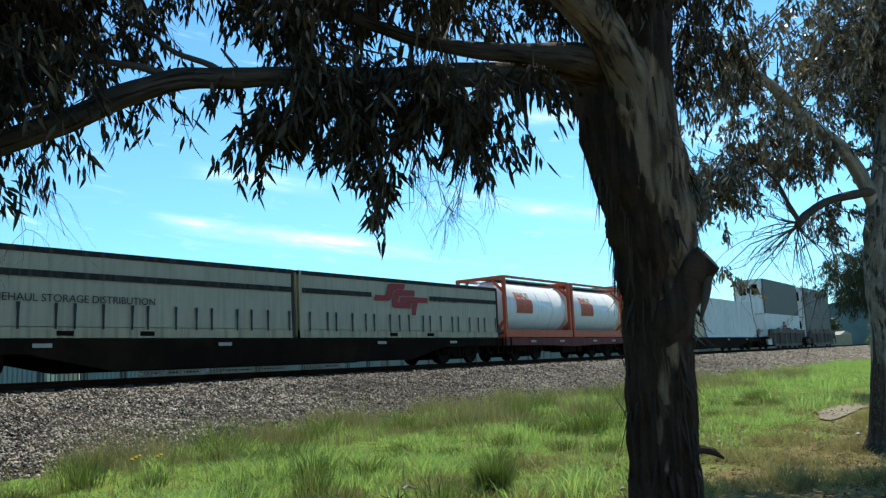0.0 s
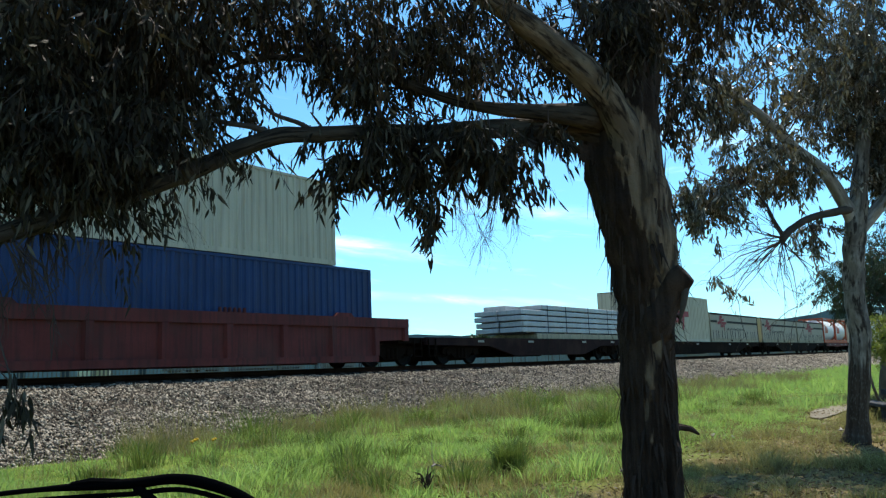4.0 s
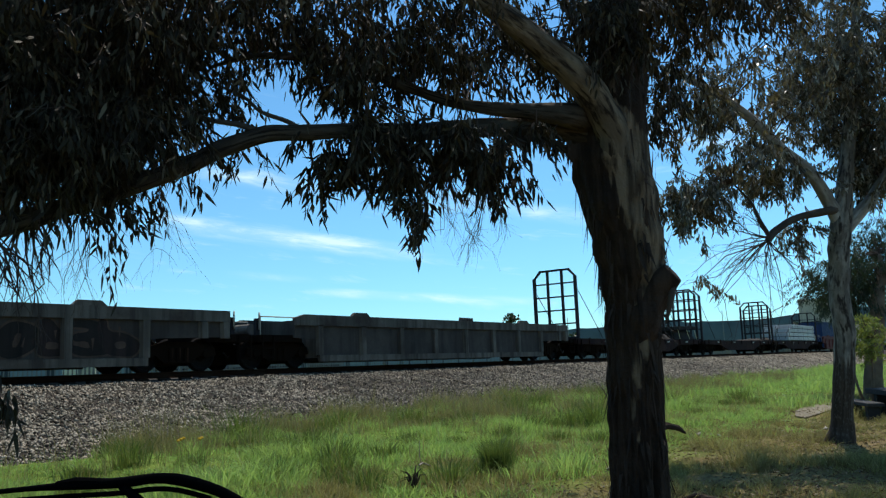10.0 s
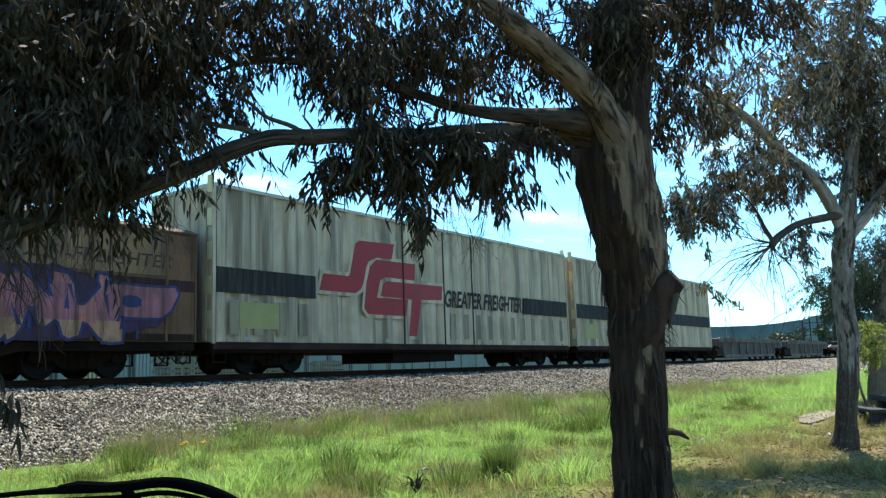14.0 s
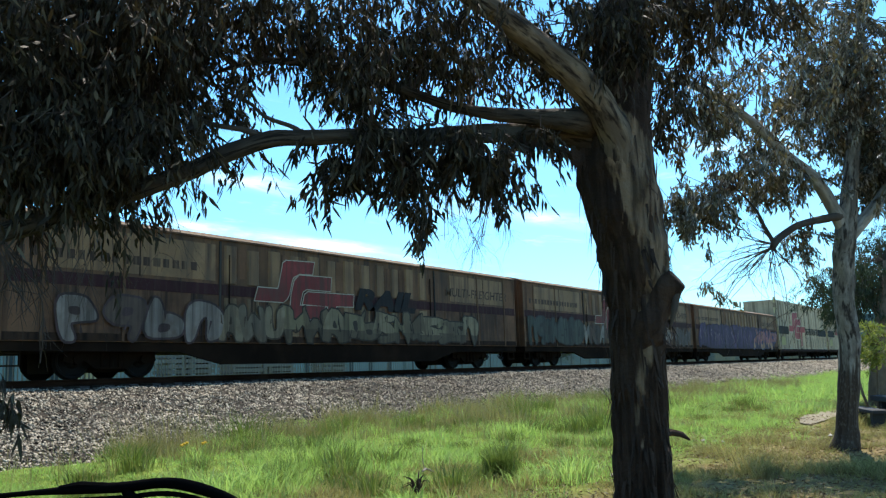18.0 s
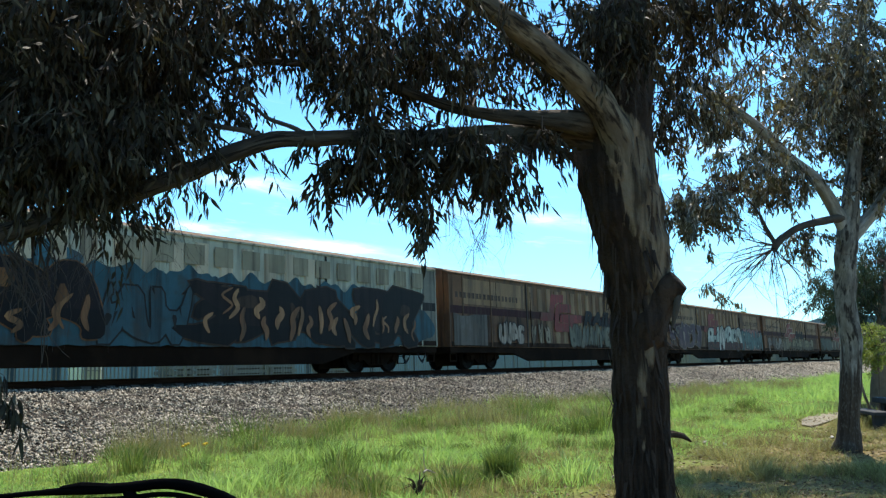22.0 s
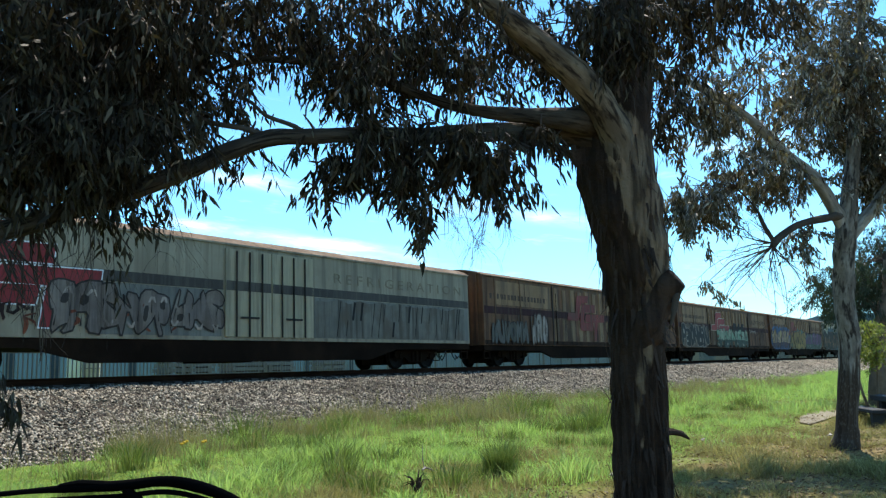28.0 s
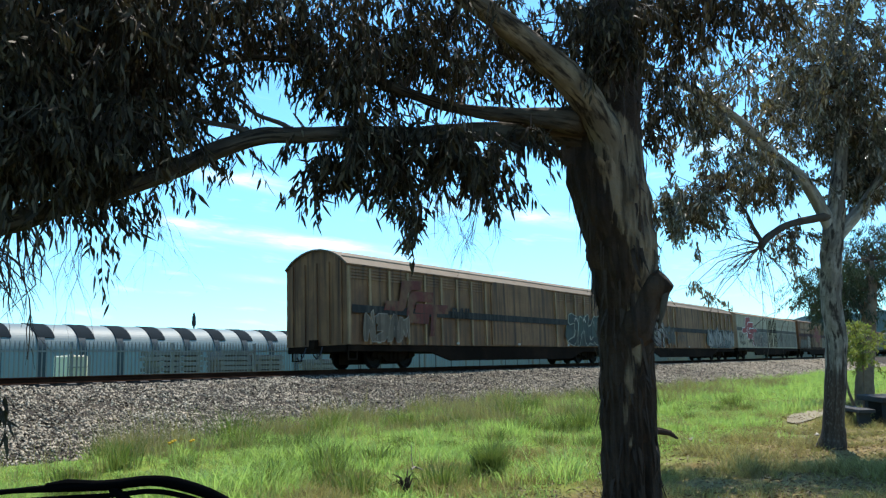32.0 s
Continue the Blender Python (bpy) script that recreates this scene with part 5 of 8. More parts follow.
# ---- grass ----
def blades(name, n, x0, x1, y0, y1, h, w, material, seed, lean=0.35, patch=0.6, edge=None, tuft=16, size=0.07, thin=0.35):
    """Grass in tufts: each tuft's blades spread from its middle; tufts grow thick, thin, high and low in patches."""
    rng = np.random.default_rng(seed)
    k = n // tuft
    cx = x0 + (x1 - x0) * rng.random(k) ** 1.25
    cy = y0 + (y1 - y0) * rng.random(k)
    dens = np.array([0.42 + 1.3 * noise.noise(Vector((a * patch, b * patch, seed))) + 0.6 * noise.noise(Vector((a * 2.3, b * 2.3, seed))) for a, b in zip(cx, cy)])
    keep = rng.random(k) < np.clip(dens * 1.5, thin, 1)
    if edge:
        keep &= edge(cx, cy, rng.random(k))
    cx, cy, dens = cx[keep], cy[keep], dens[keep]
    mound = np.array([noise.noise(Vector((a * 0.8, b * 1.1, 31))) for a, b in zip(cx, cy)])
    grow = (1 + 0.9 * mound) * (0.3 + 0.85 * np.clip(dens, 0, 1.4)) * (0.5 + 1.0 * rng.random(len(cx)) ** 2)
    idx = np.repeat(np.arange(len(cx)), tuft)
    n = len(idx)
    a = rng.random(n) * 6.283
    rad = size * np.abs(rng.normal(size=n)) * (0.6 + grow[idx])
    x, y = cx[idx] + rad * np.cos(a), cy[idx] + rad * np.sin(a)
    z = np.array([ground_z(p, q) for p, q in zip(cx, cy)])[idx]
    z = np.maximum(z, np.interp(y, [p[0] for p in BANK], [p[1] for p in BANK], left=-9))
    hh = h * (0.4 + 0.7 * rng.random(n)) * grow[idx]
    a = a + rng.normal(size=n) * 0.6
    d = np.stack([np.cos(a), np.sin(a), np.zeros(n)], 1)
    f = rng.random(n) * 6.283
    s = np.stack([-np.sin(f), np.cos(f), np.zeros(n)], 1)
    B = np.stack([x, y, z - 0.02], 1)
    ln = (lean * (0.3 + rng.random(n)) * hh)[:, None]
    ww = (w * (0.6 + 0.8 * rng.random(n)))[:, None]
    up = np.array((0, 0, 1.0)) * hh[:, None]
    V = np.stack([B - s * ww, B + s * ww, B + up * 0.6 + d * ln * 0.35 - s * ww * 0.7, B + up * 0.6 + d * ln * 0.35 + s * ww * 0.7, B + up * 0.92 + d * ln], 1).reshape(-1, 3)
    F = (np.array([(0, 1, 3), (0, 3, 2), (2, 3, 4)])[None] + (np.arange(n) * 5)[:, None, None]).reshape(-1, 3)
    return tagged(new(name, fast_mesh(name, V, F, material)), "", "grass", kind="stuff")


def green_zone(x, y, r):
    bare = ((x - 22.3) / 3.0) ** 2 + ((y - 4.5) / 0.5) ** 2 > 0.4 + 1.2 * r
    wob = np.array([noise.noise(Vector((a * 0.5, b * 0.5, 9))) for a, b in zip(x, y)])
    fine = np.array([noise.noise(Vector((a * 1.6, b * 0.6, 3))) for a, b in zip(x, y)])
    low = np.interp(x, (0, 13.5, 18, 30, 60), (6.3, 6.2, 4.9, 5.0, 6.5))
    return bare & (y > low + 1.2 * wob + 0.5 * fine - r ** 3 * 2.2) & (y < np.interp(x, (6.0, 8.6, 11.0), (11.5, 11.9, 12.7)) + 0.9 * wob + 1.0 * fine + r ** 3 * 1.6)


def dry_zone(x, y, r):
    bare = ((x - 22.3) / 3.0) ** 2 + ((y - 4.5) / 0.5) ** 2 > 0.4 + 1.2 * r
    return bare & (y < np.interp(x, (0, 13.5, 18, 30), (7.3, 7.2, 5.8, 5.8)) + 1.2 * r)


blades("long_grass", 480000, 3.5, 24.0, 3.0, 13.9, 0.2, 0.006, grass_green, 5, 0.9, 0.7, green_zone, 26, 0.075)["label"] = "long bright green roadside grass"
blades("long_grass", 150000, 22.0, 75.0, 2.0, 13.9, 0.32, 0.008, grass_green, 6, 0.7, 0.5, green_zone, 20, 0.12)["label"] = "long bright green roadside grass"
blades("tussock_grass", 42000, 5.5, 26.0, 5.8, 13.3, 0.44, 0.006, grass_tussock, 15, 0.6, 1.1, green_zone, 220, 0.13, 0.3)["label"] = "dark green grass tussocks among the lighter grass"
blades("tall_grass", 13000, 8.4, 15.0, 11.0, 13.1, 0.5, 0.004, grass_tall, 16, 0.5, 0.9, None, 40, 0.12, 0.15)["label"] = "tall soft brownish grass at the foot of the ballast"
blades("tall_grass", 70000, 14.0, 48.0, 9.2, 13.6, 0.45, 0.006, grass_tall, 17, 0.5, 0.7, None, 30, 0.14, 0.3)["label"] = "tall soft brownish grass at the foot of the ballast"
blades("dry_grass", 460000, 3.5, 30.0, -3.0, 7.6, 0.17, 0.0046, grass_dry, 7, 1.0, 0.8, dry_zone, 14, 0.06, 0.5)["label"] = "short dry mown grass and litter"
blades("seed_grass", 14000, 4.0, 30.0, 4.0, 13.6, 0.6, 0.003, grass_dry, 8, 0.4, 0.6, green_zone, 8, 0.06)["label"] = "dry seeding grass stalks among the green"


# fallen gum leaves and bits of bark on the mown ground
rf = np.random.default_rng(77)
nl = 34000
fx, fy = 4.5 + 20 * rf.random(nl) ** 1.2, -2.5 + 8.5 * rf.random(nl)
thick_here = np.array([noise.noise(Vector((a * 0.45, b * 0.45, 21))) + 0.5 * noise.noise(Vector((a * 1.8, b * 1.8, 4))) for a, b in zip(fx, fy)])
near_tree = np.exp(-((fx - 7.5) ** 2 + (fy - 2.4) ** 2) / 9) + np.exp(-((fx - 14) ** 2 + (fy - 2.4) ** 2) / 9)
ok = rf.random(nl) < np.clip(0.35 + 0.9 * thick_here + 0.5 * near_tree, 0.05, 1)
fx, fy = fx[ok], fy[ok]
fp = np.stack([fx, fy, np.array([ground_z(a, b) for a, b in zip(fx, fy)]) + 0.02 + 0.05 * rf.random(len(fx))], 1)
fd = np.concatenate([rf.normal(size=(len(fx), 2)), rf.normal(size=(len(fx), 1)) * 0.25], 1)
tagged(new("leaf_litter", leaves("leaf_litter", fp, fd, 0.055, 0.014, leaf_fallen, rf)), "fallen brown gum leaves and bark on the dry ground", "leaf litter", kind="stuff")

# ---- the freight train ----
SPEED = 15.6                     # metres a second, towards +x
MOVING = []


def rolling(name, u0, u1, z, label, category, group=""):
    """A thing that rides on the track; its own x runs along the train from its middle, z from the rail (or its floor)."""
    t = thing(name, pose((u0 + u1) / 2, TRACK_Y, RAIL_TOP + z), label, category, group)
    MOVING.append((t, (u0 + u1) / 2, RAIL_TOP + z))
    return t


wheel_me = M().lathe([(0, 0.12), (0, 0.44), (0.03, 0.49), (0.04, 0.455), (0.14, 0.445), (0.15, 0.4), (0.1, 0.36), (0.09, 0.2), (0.13, 0.17), (0.17, 0.12)], (0, 0, 0), (0, -1, 0), 22).mesh("wheel", wheel_steel)
wheel_me2 = M().lathe([(0, 0.12), (0, 0.44), (0.03, 0.49), (0.04, 0.455), (0.14, 0.445), (0.15, 0.4), (0.1, 0.36), (0.09, 0.2), (0.13, 0.17), (0.17, 0.12)], (0, 0, 0), (0, 1, 0), 22).mesh("wheel", wheel_steel)
bog = M()
for y in (-1.0, 0.92):
    bog.hull([(-1.25, 0.42), (-1.2, 0.62), (-0.7, 0.72), (-0.45, 0.78), (0.45, 0.78), (0.7, 0.72), (1.2, 0.62), (1.25, 0.42), (1.05, 0.36), (0.7, 0.42), (0.42, 0.22), (-0.42, 0.22), (-0.7, 0.42), (-1.05, 0.36)], y, y + 0.08, "y")
    for x in (-0.9, 0.9):
        bog.cyl((x, y - 0.05, 0.455), (x, y + 0.13, 0.455), 0.12, n=10)
    for x in (-0.24, 0, 0.24):
        bog.cyl((x, y + 0.02, 0.26), (x, y + 0.02, 0.62), 0.085, n=8)
# the long low box is added infill that blocks light between the wheels
bog.box(-0.25, 0.25, -0.92, 0.92, 0.5, 0.78).box(-1.3, 1.3, -0.5, 0.5, 0.16, 0.72)
for x in (-0.9, 0.9):
    bog.cyl((x, -0.8, 0.455), (x, 0.8, 0.455), 0.08, n=8)
bog_me = bog.mesh("bogie", under_black)


def bogie(t, x):
    b = new("bogie", bog_me)
    b.parent, b.location = t, (x, 0, 0)
    for dx in (-0.9, 0.9):
        for y, me in ((-0.68, wheel_me), (0.68, wheel_me2)):
            w = new("wheel", me)
            w.parent, w.location = b, (dx, y, 0.455)


coup = M().box(-0.5, 0.0, -0.07, 0.07, 0.78, 0.94).box(0.0, 0.2, -0.14, 0.12, 0.72, 1.0).box(-0.3, -0.2, -0.2, 0.2, 0.7, 1.02)
coup_me = coup.mesh("coupler", under_black)
hose_a = M().tube([(0, -0.45, 0.75), (0.15, -0.46, 0.45), (0.3, -0.47, 0.3), (0.45, -0.45, 0.42)], [0.025] * 4, 6).mesh("brake_hose", strap_black)
hose_b = M().tube([(0, 0.3, 0.75), (0.12, 0.3, 0.5), (0.3, 0.3, 0.36), (0.45, 0.3, 0.5)], [0.025] * 4, 6).mesh("brake_hose", strap_black)


def ends(t, h):
    """Couplers, brake hoses and step irons at both ends of a wagon of half length h."""
    for s in (-1, 1):
        for nm, me in (("coupler", coup_me), ("brake_hose", hose_a), ("brake_hose", hose_b)):
            o = new(nm, me)
            o.parent = t
            o.matrix_basis = Matrix.Translation((s * h, 0, 0)) @ Matrix.Rotation(0 if s > 0 else math.pi, 4, "Z")
        for y in (-1.35, 1.2):
            st = M()
            for dx in (0.12, 0.55):
                st.box(s * (h - dx) - 0.02, s * (h - dx) + 0.02, y, y + 0.04, 0.32, 0.95)
            st.box(s * (h - 0.33) - 0.23, s * (h - 0.33) + 0.23, y - 0.002, y + 0.05, 0.3, 0.34)
            st.box(s * (h - 0.33) - 0.23, s * (h - 0.33) + 0.23, y - 0.002, y + 0.05, 0.58, 0.61)
            part("step", st, under_black, t)


def text(parent, body, x0, x1, z0, z1, material, y, shear=0.0, bold=0.0):
    """Lettering with the built-in font, fitted between x0 and x1, z0 and z1, on the side that faces -y."""
    cu = bpy.data.curves.new("lettering", "FONT")
    cu.body, cu.size, cu.extrude, cu.shear, cu.offset = body, 1.0, 0.002, shear, bold
    tmp = bpy.data.objects.new("lettering", cu)
    me = bpy.data.meshes.new_from_object(tmp)
    bpy.data.objects.remove(tmp)
    co = np.empty(len(me.vertices) * 3, dtype=np.float32)
    me.vertices.foreach_get("co", co)
    co = co.reshape(-1, 3)
    lo, hi = co.min(0), co.max(0)
    sx, sz = (x1 - x0) / (hi[0] - lo[0]), (z1 - z0) / (hi[1] - lo[1])
    out = np.stack([x0 + (co[:, 0] - lo[0]) * sx, y - co[:, 2], z0 + (co[:, 1] - lo[1]) * sz], 1)
    whole = M().add(out.tolist(), [tuple(pl.vertices) for pl in me.polygons])
    bpy.data.meshes.remove(me)
    for bit in pieces(whole):
        part("letter", bit, material, parent, "painted letter")


def bars(parent, x0, x1, z0, z1, n, material, y, seed=0):
    """Writing that cannot be made out: a row of short plain bars."""
    r = random.Random(seed)
    step = (x1 - x0) / n
    for i in range(n):
        box_part("letter_bar", parent, material, x0 + i * step, x0 + i * step + step * r.uniform(0.5, 0.78), y - 0.003, y, z0, z1)


EMBLEM = (((0.26, 0.95), (0.29, 0.99), (0.57, 1.01), (0.55, 0.84), (0.42, 0.83), (0.36, 0.78), (0.34, 0.7), (0.32, 0.55), (0.3, 0.48), (0.26, 0.43), (0.0, 0.43), (0.03, 0.6), (0.21, 0.6), (0.22, 0.64)),
          ((0.42, 0.81), (0.75, 0.82), (0.74, 0.63), (0.49, 0.63), (0.45, 0.59), (0.42, 0.4), (0.68, 0.41), (0.66, 0.22), (0.35, 0.22), (0.32, 0.28), (0.34, 0.55), (0.37, 0.73)),
          ((0.5, 0.59), (1.0, 0.6), (0.99, 0.43), (0.8, 0.42), (0.75, 0.0), (0.68, -0.0), (0.71, 0.41), (0.45, 0.42), (0.47, 0.55)))


def logo(parent, x0, z0, w, h, material, y, gap=None):
    """Emblem of three interlocking pieces, each a flat plate; with gap, a thin pale border lies under it."""
    g = M()

    def plate(mm, pts, yy, grow):
        p = [Vector((x0 + q * w, z0 + r * h)) for q, r in pts]
        n = len(p)
        if grow:
            wide = []
            for k in range(n):
                a, b = (p[k] - p[k - 1]).normalized(), (p[(k + 1) % n] - p[k]).normalized()
                na, nb = Vector((-a.y, a.x)), Vector((-b.y, b.x))
                wide.append(p[k] + (na + nb) * grow / max(0.5, 1 + na.dot(nb)))
            p = wide
        mm.add([(v.x, yy - 0.002, v.y) for v in p] + [(v.x, yy, v.y) for v in p],
               [tuple(reversed(range(n))), tuple(range(n, 2 * n))] + [(k, (k + 1) % n, (k + 1) % n + n, k + n) for k in range(n)])

    for i, piece in enumerate(EMBLEM):
        m = M()
        plate(m, piece, y - 0.004, 0)
        part("emblem_piece", m, material, parent, "red piece of an interlocking emblem")
        if gap:
            plate(g, piece, y - 0.0003 * i, 0.018 * w if w > 5 else 0.007 * w)
    if gap:
        part("emblem_border", g, gap, parent)


def ribbon(pts, w, y):
    """A sprayed stroke: one flat band along a curve pointed at both ends; it comes forward a hair along its way, so that it can cross itself."""
    m, n = M(), len(pts)
    side = []
    for i in range(n):
        (ax, az), (bx, bz) = pts[max(i - 1, 0)], pts[min(i + 1, n - 1)]
        ln = math.hypot(bx - ax, bz - az) or 1e-6
        side.append(((bx - ax) / ln, (bz - az) / ln))
    for i, ((px, pz), (dx, dz)) in enumerate(zip(pts, side)):
        yy, ww = y - 0.0002 * i, w * (0.35 + 0.85 * math.sin(math.pi * (i + 0.3) / (n - 0.4)) ** 0.6)
        m.v += [(px - dz * ww, yy, pz + dx * ww), (px + dz * ww, yy, pz - dx * ww)]
    m.f = [(2 * i, 2 * i + 1, 2 * i + 3, 2 * i + 2) for i in range(n - 1)]
    for i, s in ((0, -1), (n - 1, 1)):
        (px, pz), (dx, dz) = pts[i], side[i]
        m.v.append((px + s * dx * w * 0.7, m.v[2 * i][1], pz + s * dz * w * 0.7))
        m.f.append((2 * i, len(m.v) - 1, 2 * i + 1))
    return m


GLYPHS = (
    (((0, 0), (0.3, 0), (0.36, 0.25), (0.62, 0.25), (0.7, 0), (1, 0), (0.72, 1), (0.3, 1)), ((0.42, 0.45), (0.6, 0.45), (0.52, 0.75))),
    (((0, 0), (0.95, 0), (0.95, 0.28), (0.5, 0.28), (0.5, 0.4), (0.85, 0.42), (0.85, 0.62), (0.5, 0.62), (0.5, 0.74), (0.95, 0.74), (0.95, 1), (0, 1)), None),
    (((0, 0), (0.35, 0), (0.35, 0.35), (0.7, 0.35), (1, 0.55), (1, 0.85), (0.75, 1), (0, 1)), ((0.38, 0.6), (0.65, 0.58), (0.65, 0.78), (0.38, 0.8))),
    (((0, 0.25), (0.2, 0), (0.8, 0), (1, 0.25), (1, 1), (0.68, 1), (0.62, 0.35), (0.38, 0.35), (0.34, 1), (0, 1)), None),
    (((0, 0.1), (0.2, 0), (0.85, 0), (1, 0.2), (1, 0.5), (0.85, 0.62), (0.42, 0.68), (0.95, 0.74), (0.95, 1), (0.15, 1), (0, 0.8), (0, 0.55), (0.15, 0.42), (0.58, 0.34), (0, 0.28)), None),
    (((0, 0), (0.3, 0), (0.3, 0.5), (0.7, 0), (1, 0), (1, 1), (0.7, 1), (0.7, 0.5), (0.3, 1), (0, 1)), None),
    (((0, 0), (0.33, 0), (0.33, 0.35), (0.66, 0), (1, 0), (0.75, 0.4), (1, 0.58), (1, 0.85), (0.78, 1), (0, 1)), ((0.36, 0.6), (0.66, 0.6), (0.66, 0.78), (0.36, 0.8))),
    (((0.25, 0), (0.75, 0), (1, 0.3), (1, 0.7), (0.75, 1), (0.25, 1), (0, 0.7), (0, 0.3)), ((0.42, 0.3), (0.58, 0.3), (0.6, 0.7), (0.4, 0.7))),
    (((0, 0), (0.25, 0), (0.28, 0.5), (0.5, 0.2), (0.72, 0.5), (0.75, 0), (1, 0), (0.95, 1), (0.7, 1), (0.5, 0.7), (0.3, 1), (0.05, 1)), None))


def rounded(poly, times=2):
    """Corners of a closed outline cut off again and again until it is round."""
    for _ in range(times):
        out = []
        for (ax, az), (bx, bz) in zip(poly, poly[1:] + poly[:1]):
            out += [(ax * 0.78 + bx * 0.22, az * 0.78 + bz * 0.22), (ax * 0.22 + bx * 0.78, az * 0.22 + bz * 0.78)]
        poly = out
    return poly


def grown(poly, d):
    """The outline moved outwards by d."""
    n, out = len(poly), []
    for k in range(n):
        a = Vector(poly[k]) - Vector(poly[k - 1])
        b = Vector(poly[(k + 1) % n]) - Vector(poly[k])
        a, b = (a.normalized() if a.length else b.normalized()), (b.normalized() if b.length else a.normalized())
        na, nb = Vector((a.y, -a.x)), Vector((b.y, -b.x))
        out.append(tuple(Vector(poly[k]) + (na + nb) * d / max(0.7, 1 + na.dot(nb))))
    return out


def plate(poly, y):
    """A flat patch inside an outline, facing -y; crossings of the outline are cut cleanly."""
    vs, _, fs, *_ = geometry.delaunay_2d_cdt([Vector(p) for p in poly], [], [list(range(len(poly)))], 1, 1e-5)
    return M().add([(v.x, y, v.y) for v in vs], fs)


def pieces(m):
    """The separate patches of a mesh, each on its own."""
    root = list(range(len(m.v)))

    def find(i):
        while root[i] != i:
            root[i] = root[root[i]]
            i = root[i]
        return i

    for fc in m.f:
        for k in fc[1:]:
            root[find(k)] = find(fc[0])
    groups = {}
    for fc in m.f:
        groups.setdefault(find(fc[0]), []).append(fc)
    for faces in groups.values():
        idx = {v: k for k, v in enumerate(sorted({v for fc in faces for v in fc}))}
        yield M().add([m.v[v] for v in idx], [tuple(idx[v] for v in fc) for fc in faces])


def below(poly, z):
    """The part of an outline under the height z."""
    out = []
    for (ax, az), (bx, bz) in zip(poly, poly[1:] + poly[:1]):
        if az <= z:
            out.append((ax, az))
        if (az <= z) != (bz <= z):
            f = (z - az) / (bz - az)
            out.append((ax + (bx - ax) * f, z))
    return out


def halo(parent, x0, x1, z0, z1, col, y, seed, lobes=2.1):
    """A sprayed patch of background colour with a lobed top and a worn lower edge."""
    h, top, bot = z1 - z0, [], []
    steps = max(20, int((x1 - x0) * 9))
    for i in range(steps + 1):
        f = i / steps
        e = min(1.0, 7 * f, 7 * (1 - f)) ** 0.45
        x = x0 + (x1 - x0) * f
        wob = abs(math.sin(x * lobes + seed)) * 0.05 + 0.13 * noise.noise(Vector((x * 2.3, seed, 0))) + 0.03 * noise.noise(Vector((x * 9, seed, 1)))
        top.append((x, z0 + h * (0.3 + e * (0.57 + wob))))
        bot.append((x, z0 + h * (0.3 * (1 - e)) + 0.05 * noise.noise(Vector((x * 3, seed, 4)))))
    part("graffiti_halo", plate(bot + top[::-1], y + 0.006), paint_mat(col), parent, "patch of sprayed background colour")


def letters(parent, x0, x1, z0, z1, n, fills, line, y, seed, style="round", edge=0.06, low=None, shine=None, ground=None, slits=2, gap=0.9):
    """Sprayed shapes that cannot be read: swollen or jagged forms side by side, with an edge, a two-tone filling and slits."""
    r = random.Random(seed)
    n = max(1, round(n * 1.45)) if n > 1 else 1
    step, h = (x1 - x0) / n, z1 - z0
    for i in range(n):
        outline, hole = GLYPHS[r.randrange(len(GLYPHS))]
        w = step * r.uniform(0.95, 1.5) * gap
        hh = h * r.uniform(0.84, 1.0)
        lean, fx, fz = r.uniform(-0.3, 0.35), r.random() < 0.5, r.random() < 0.5
        ox, oz = x0 + step * (i + 0.5) - w / 2, z0 + (h - hh) * r.uniform(0.0, 0.8)
        wild = 0.15 if style == "jag" else 0.1
        bend = r.uniform(-0.1, 0.1)

        def put(p, rough=0.0):
            a, b = p
            a, b = (1 - a if fx else a), (1 - b if fz else b)
            a, b = a + r.uniform(-rough, rough), b + r.uniform(-rough, rough)
            return ox + (a + lean * (b - 0.5) + bend * math.sin(3.1 * b)) * w, min(z1 + 0.05, max(z0 - 0.02, oz + b * hh))

        p = [put(q, wild) for q in outline]
        if style == "jag":
            k = r.randrange(len(p))
            p[k] = (p[k][0] + r.choice((-1, 1)) * 0.22 * w, p[k][1] + 0.12 * hh)
            p = rounded(p, 1)
        else:
            p = rounded(p, 2)
        if sum(a[0] * b[1] - b[0] * a[1] for a, b in zip(p, p[1:] + p[:1])) < 0:
            p = p[::-1]
        yy = y - 0.0012 * (i % 4)
        base = part("graffiti_shape", plate(grown(p, edge), yy), paint_mat(line), parent, "sprayed shape with an edge of another colour")
        for bit in pieces(plate(p, yy - 0.006)):
            part("shape_fill", bit, paint_mat(fills[i % len(fills)]), base)
        if low:
            q = below(p, z0 + h * low[1] + r.uniform(-0.05, 0.05))
            if len(q) > 3:
                for bit in pieces(plate(q, yy - 0.0085)):
                    part("shape_shade", bit, paint_mat(low[0]), base)
        if hole:
            q = rounded([put(v, 0.03) for v in hole], 1)
            part("shape_hole", plate(q, yy - 0.0115), paint_mat(ground or line), base)
        for k in range(slits):
            a, b = r.uniform(0.15, 0.85), r.uniform(0.0, 0.55)
            ln, t_ = r.uniform(0.2, 0.45), r.uniform(-0.25, 0.25)
            q = [put((a, b)), put((a + 0.07, b + 0.02)), put((a + 0.04 + t_ * ln, b + ln))]
            part("shape_slit", plate(q, yy - 0.0145), paint_mat(line), base)
        if shine:
            a = r.uniform(0.1, 0.5)
            arc = [put((a + 0.1 * k, 0.78 + 0.12 * math.sin(1.05 * k))) for k in range(4)]
            part("highlight", ribbon(arc, 0.035, yy - 0.016), paint_mat(shine), base)


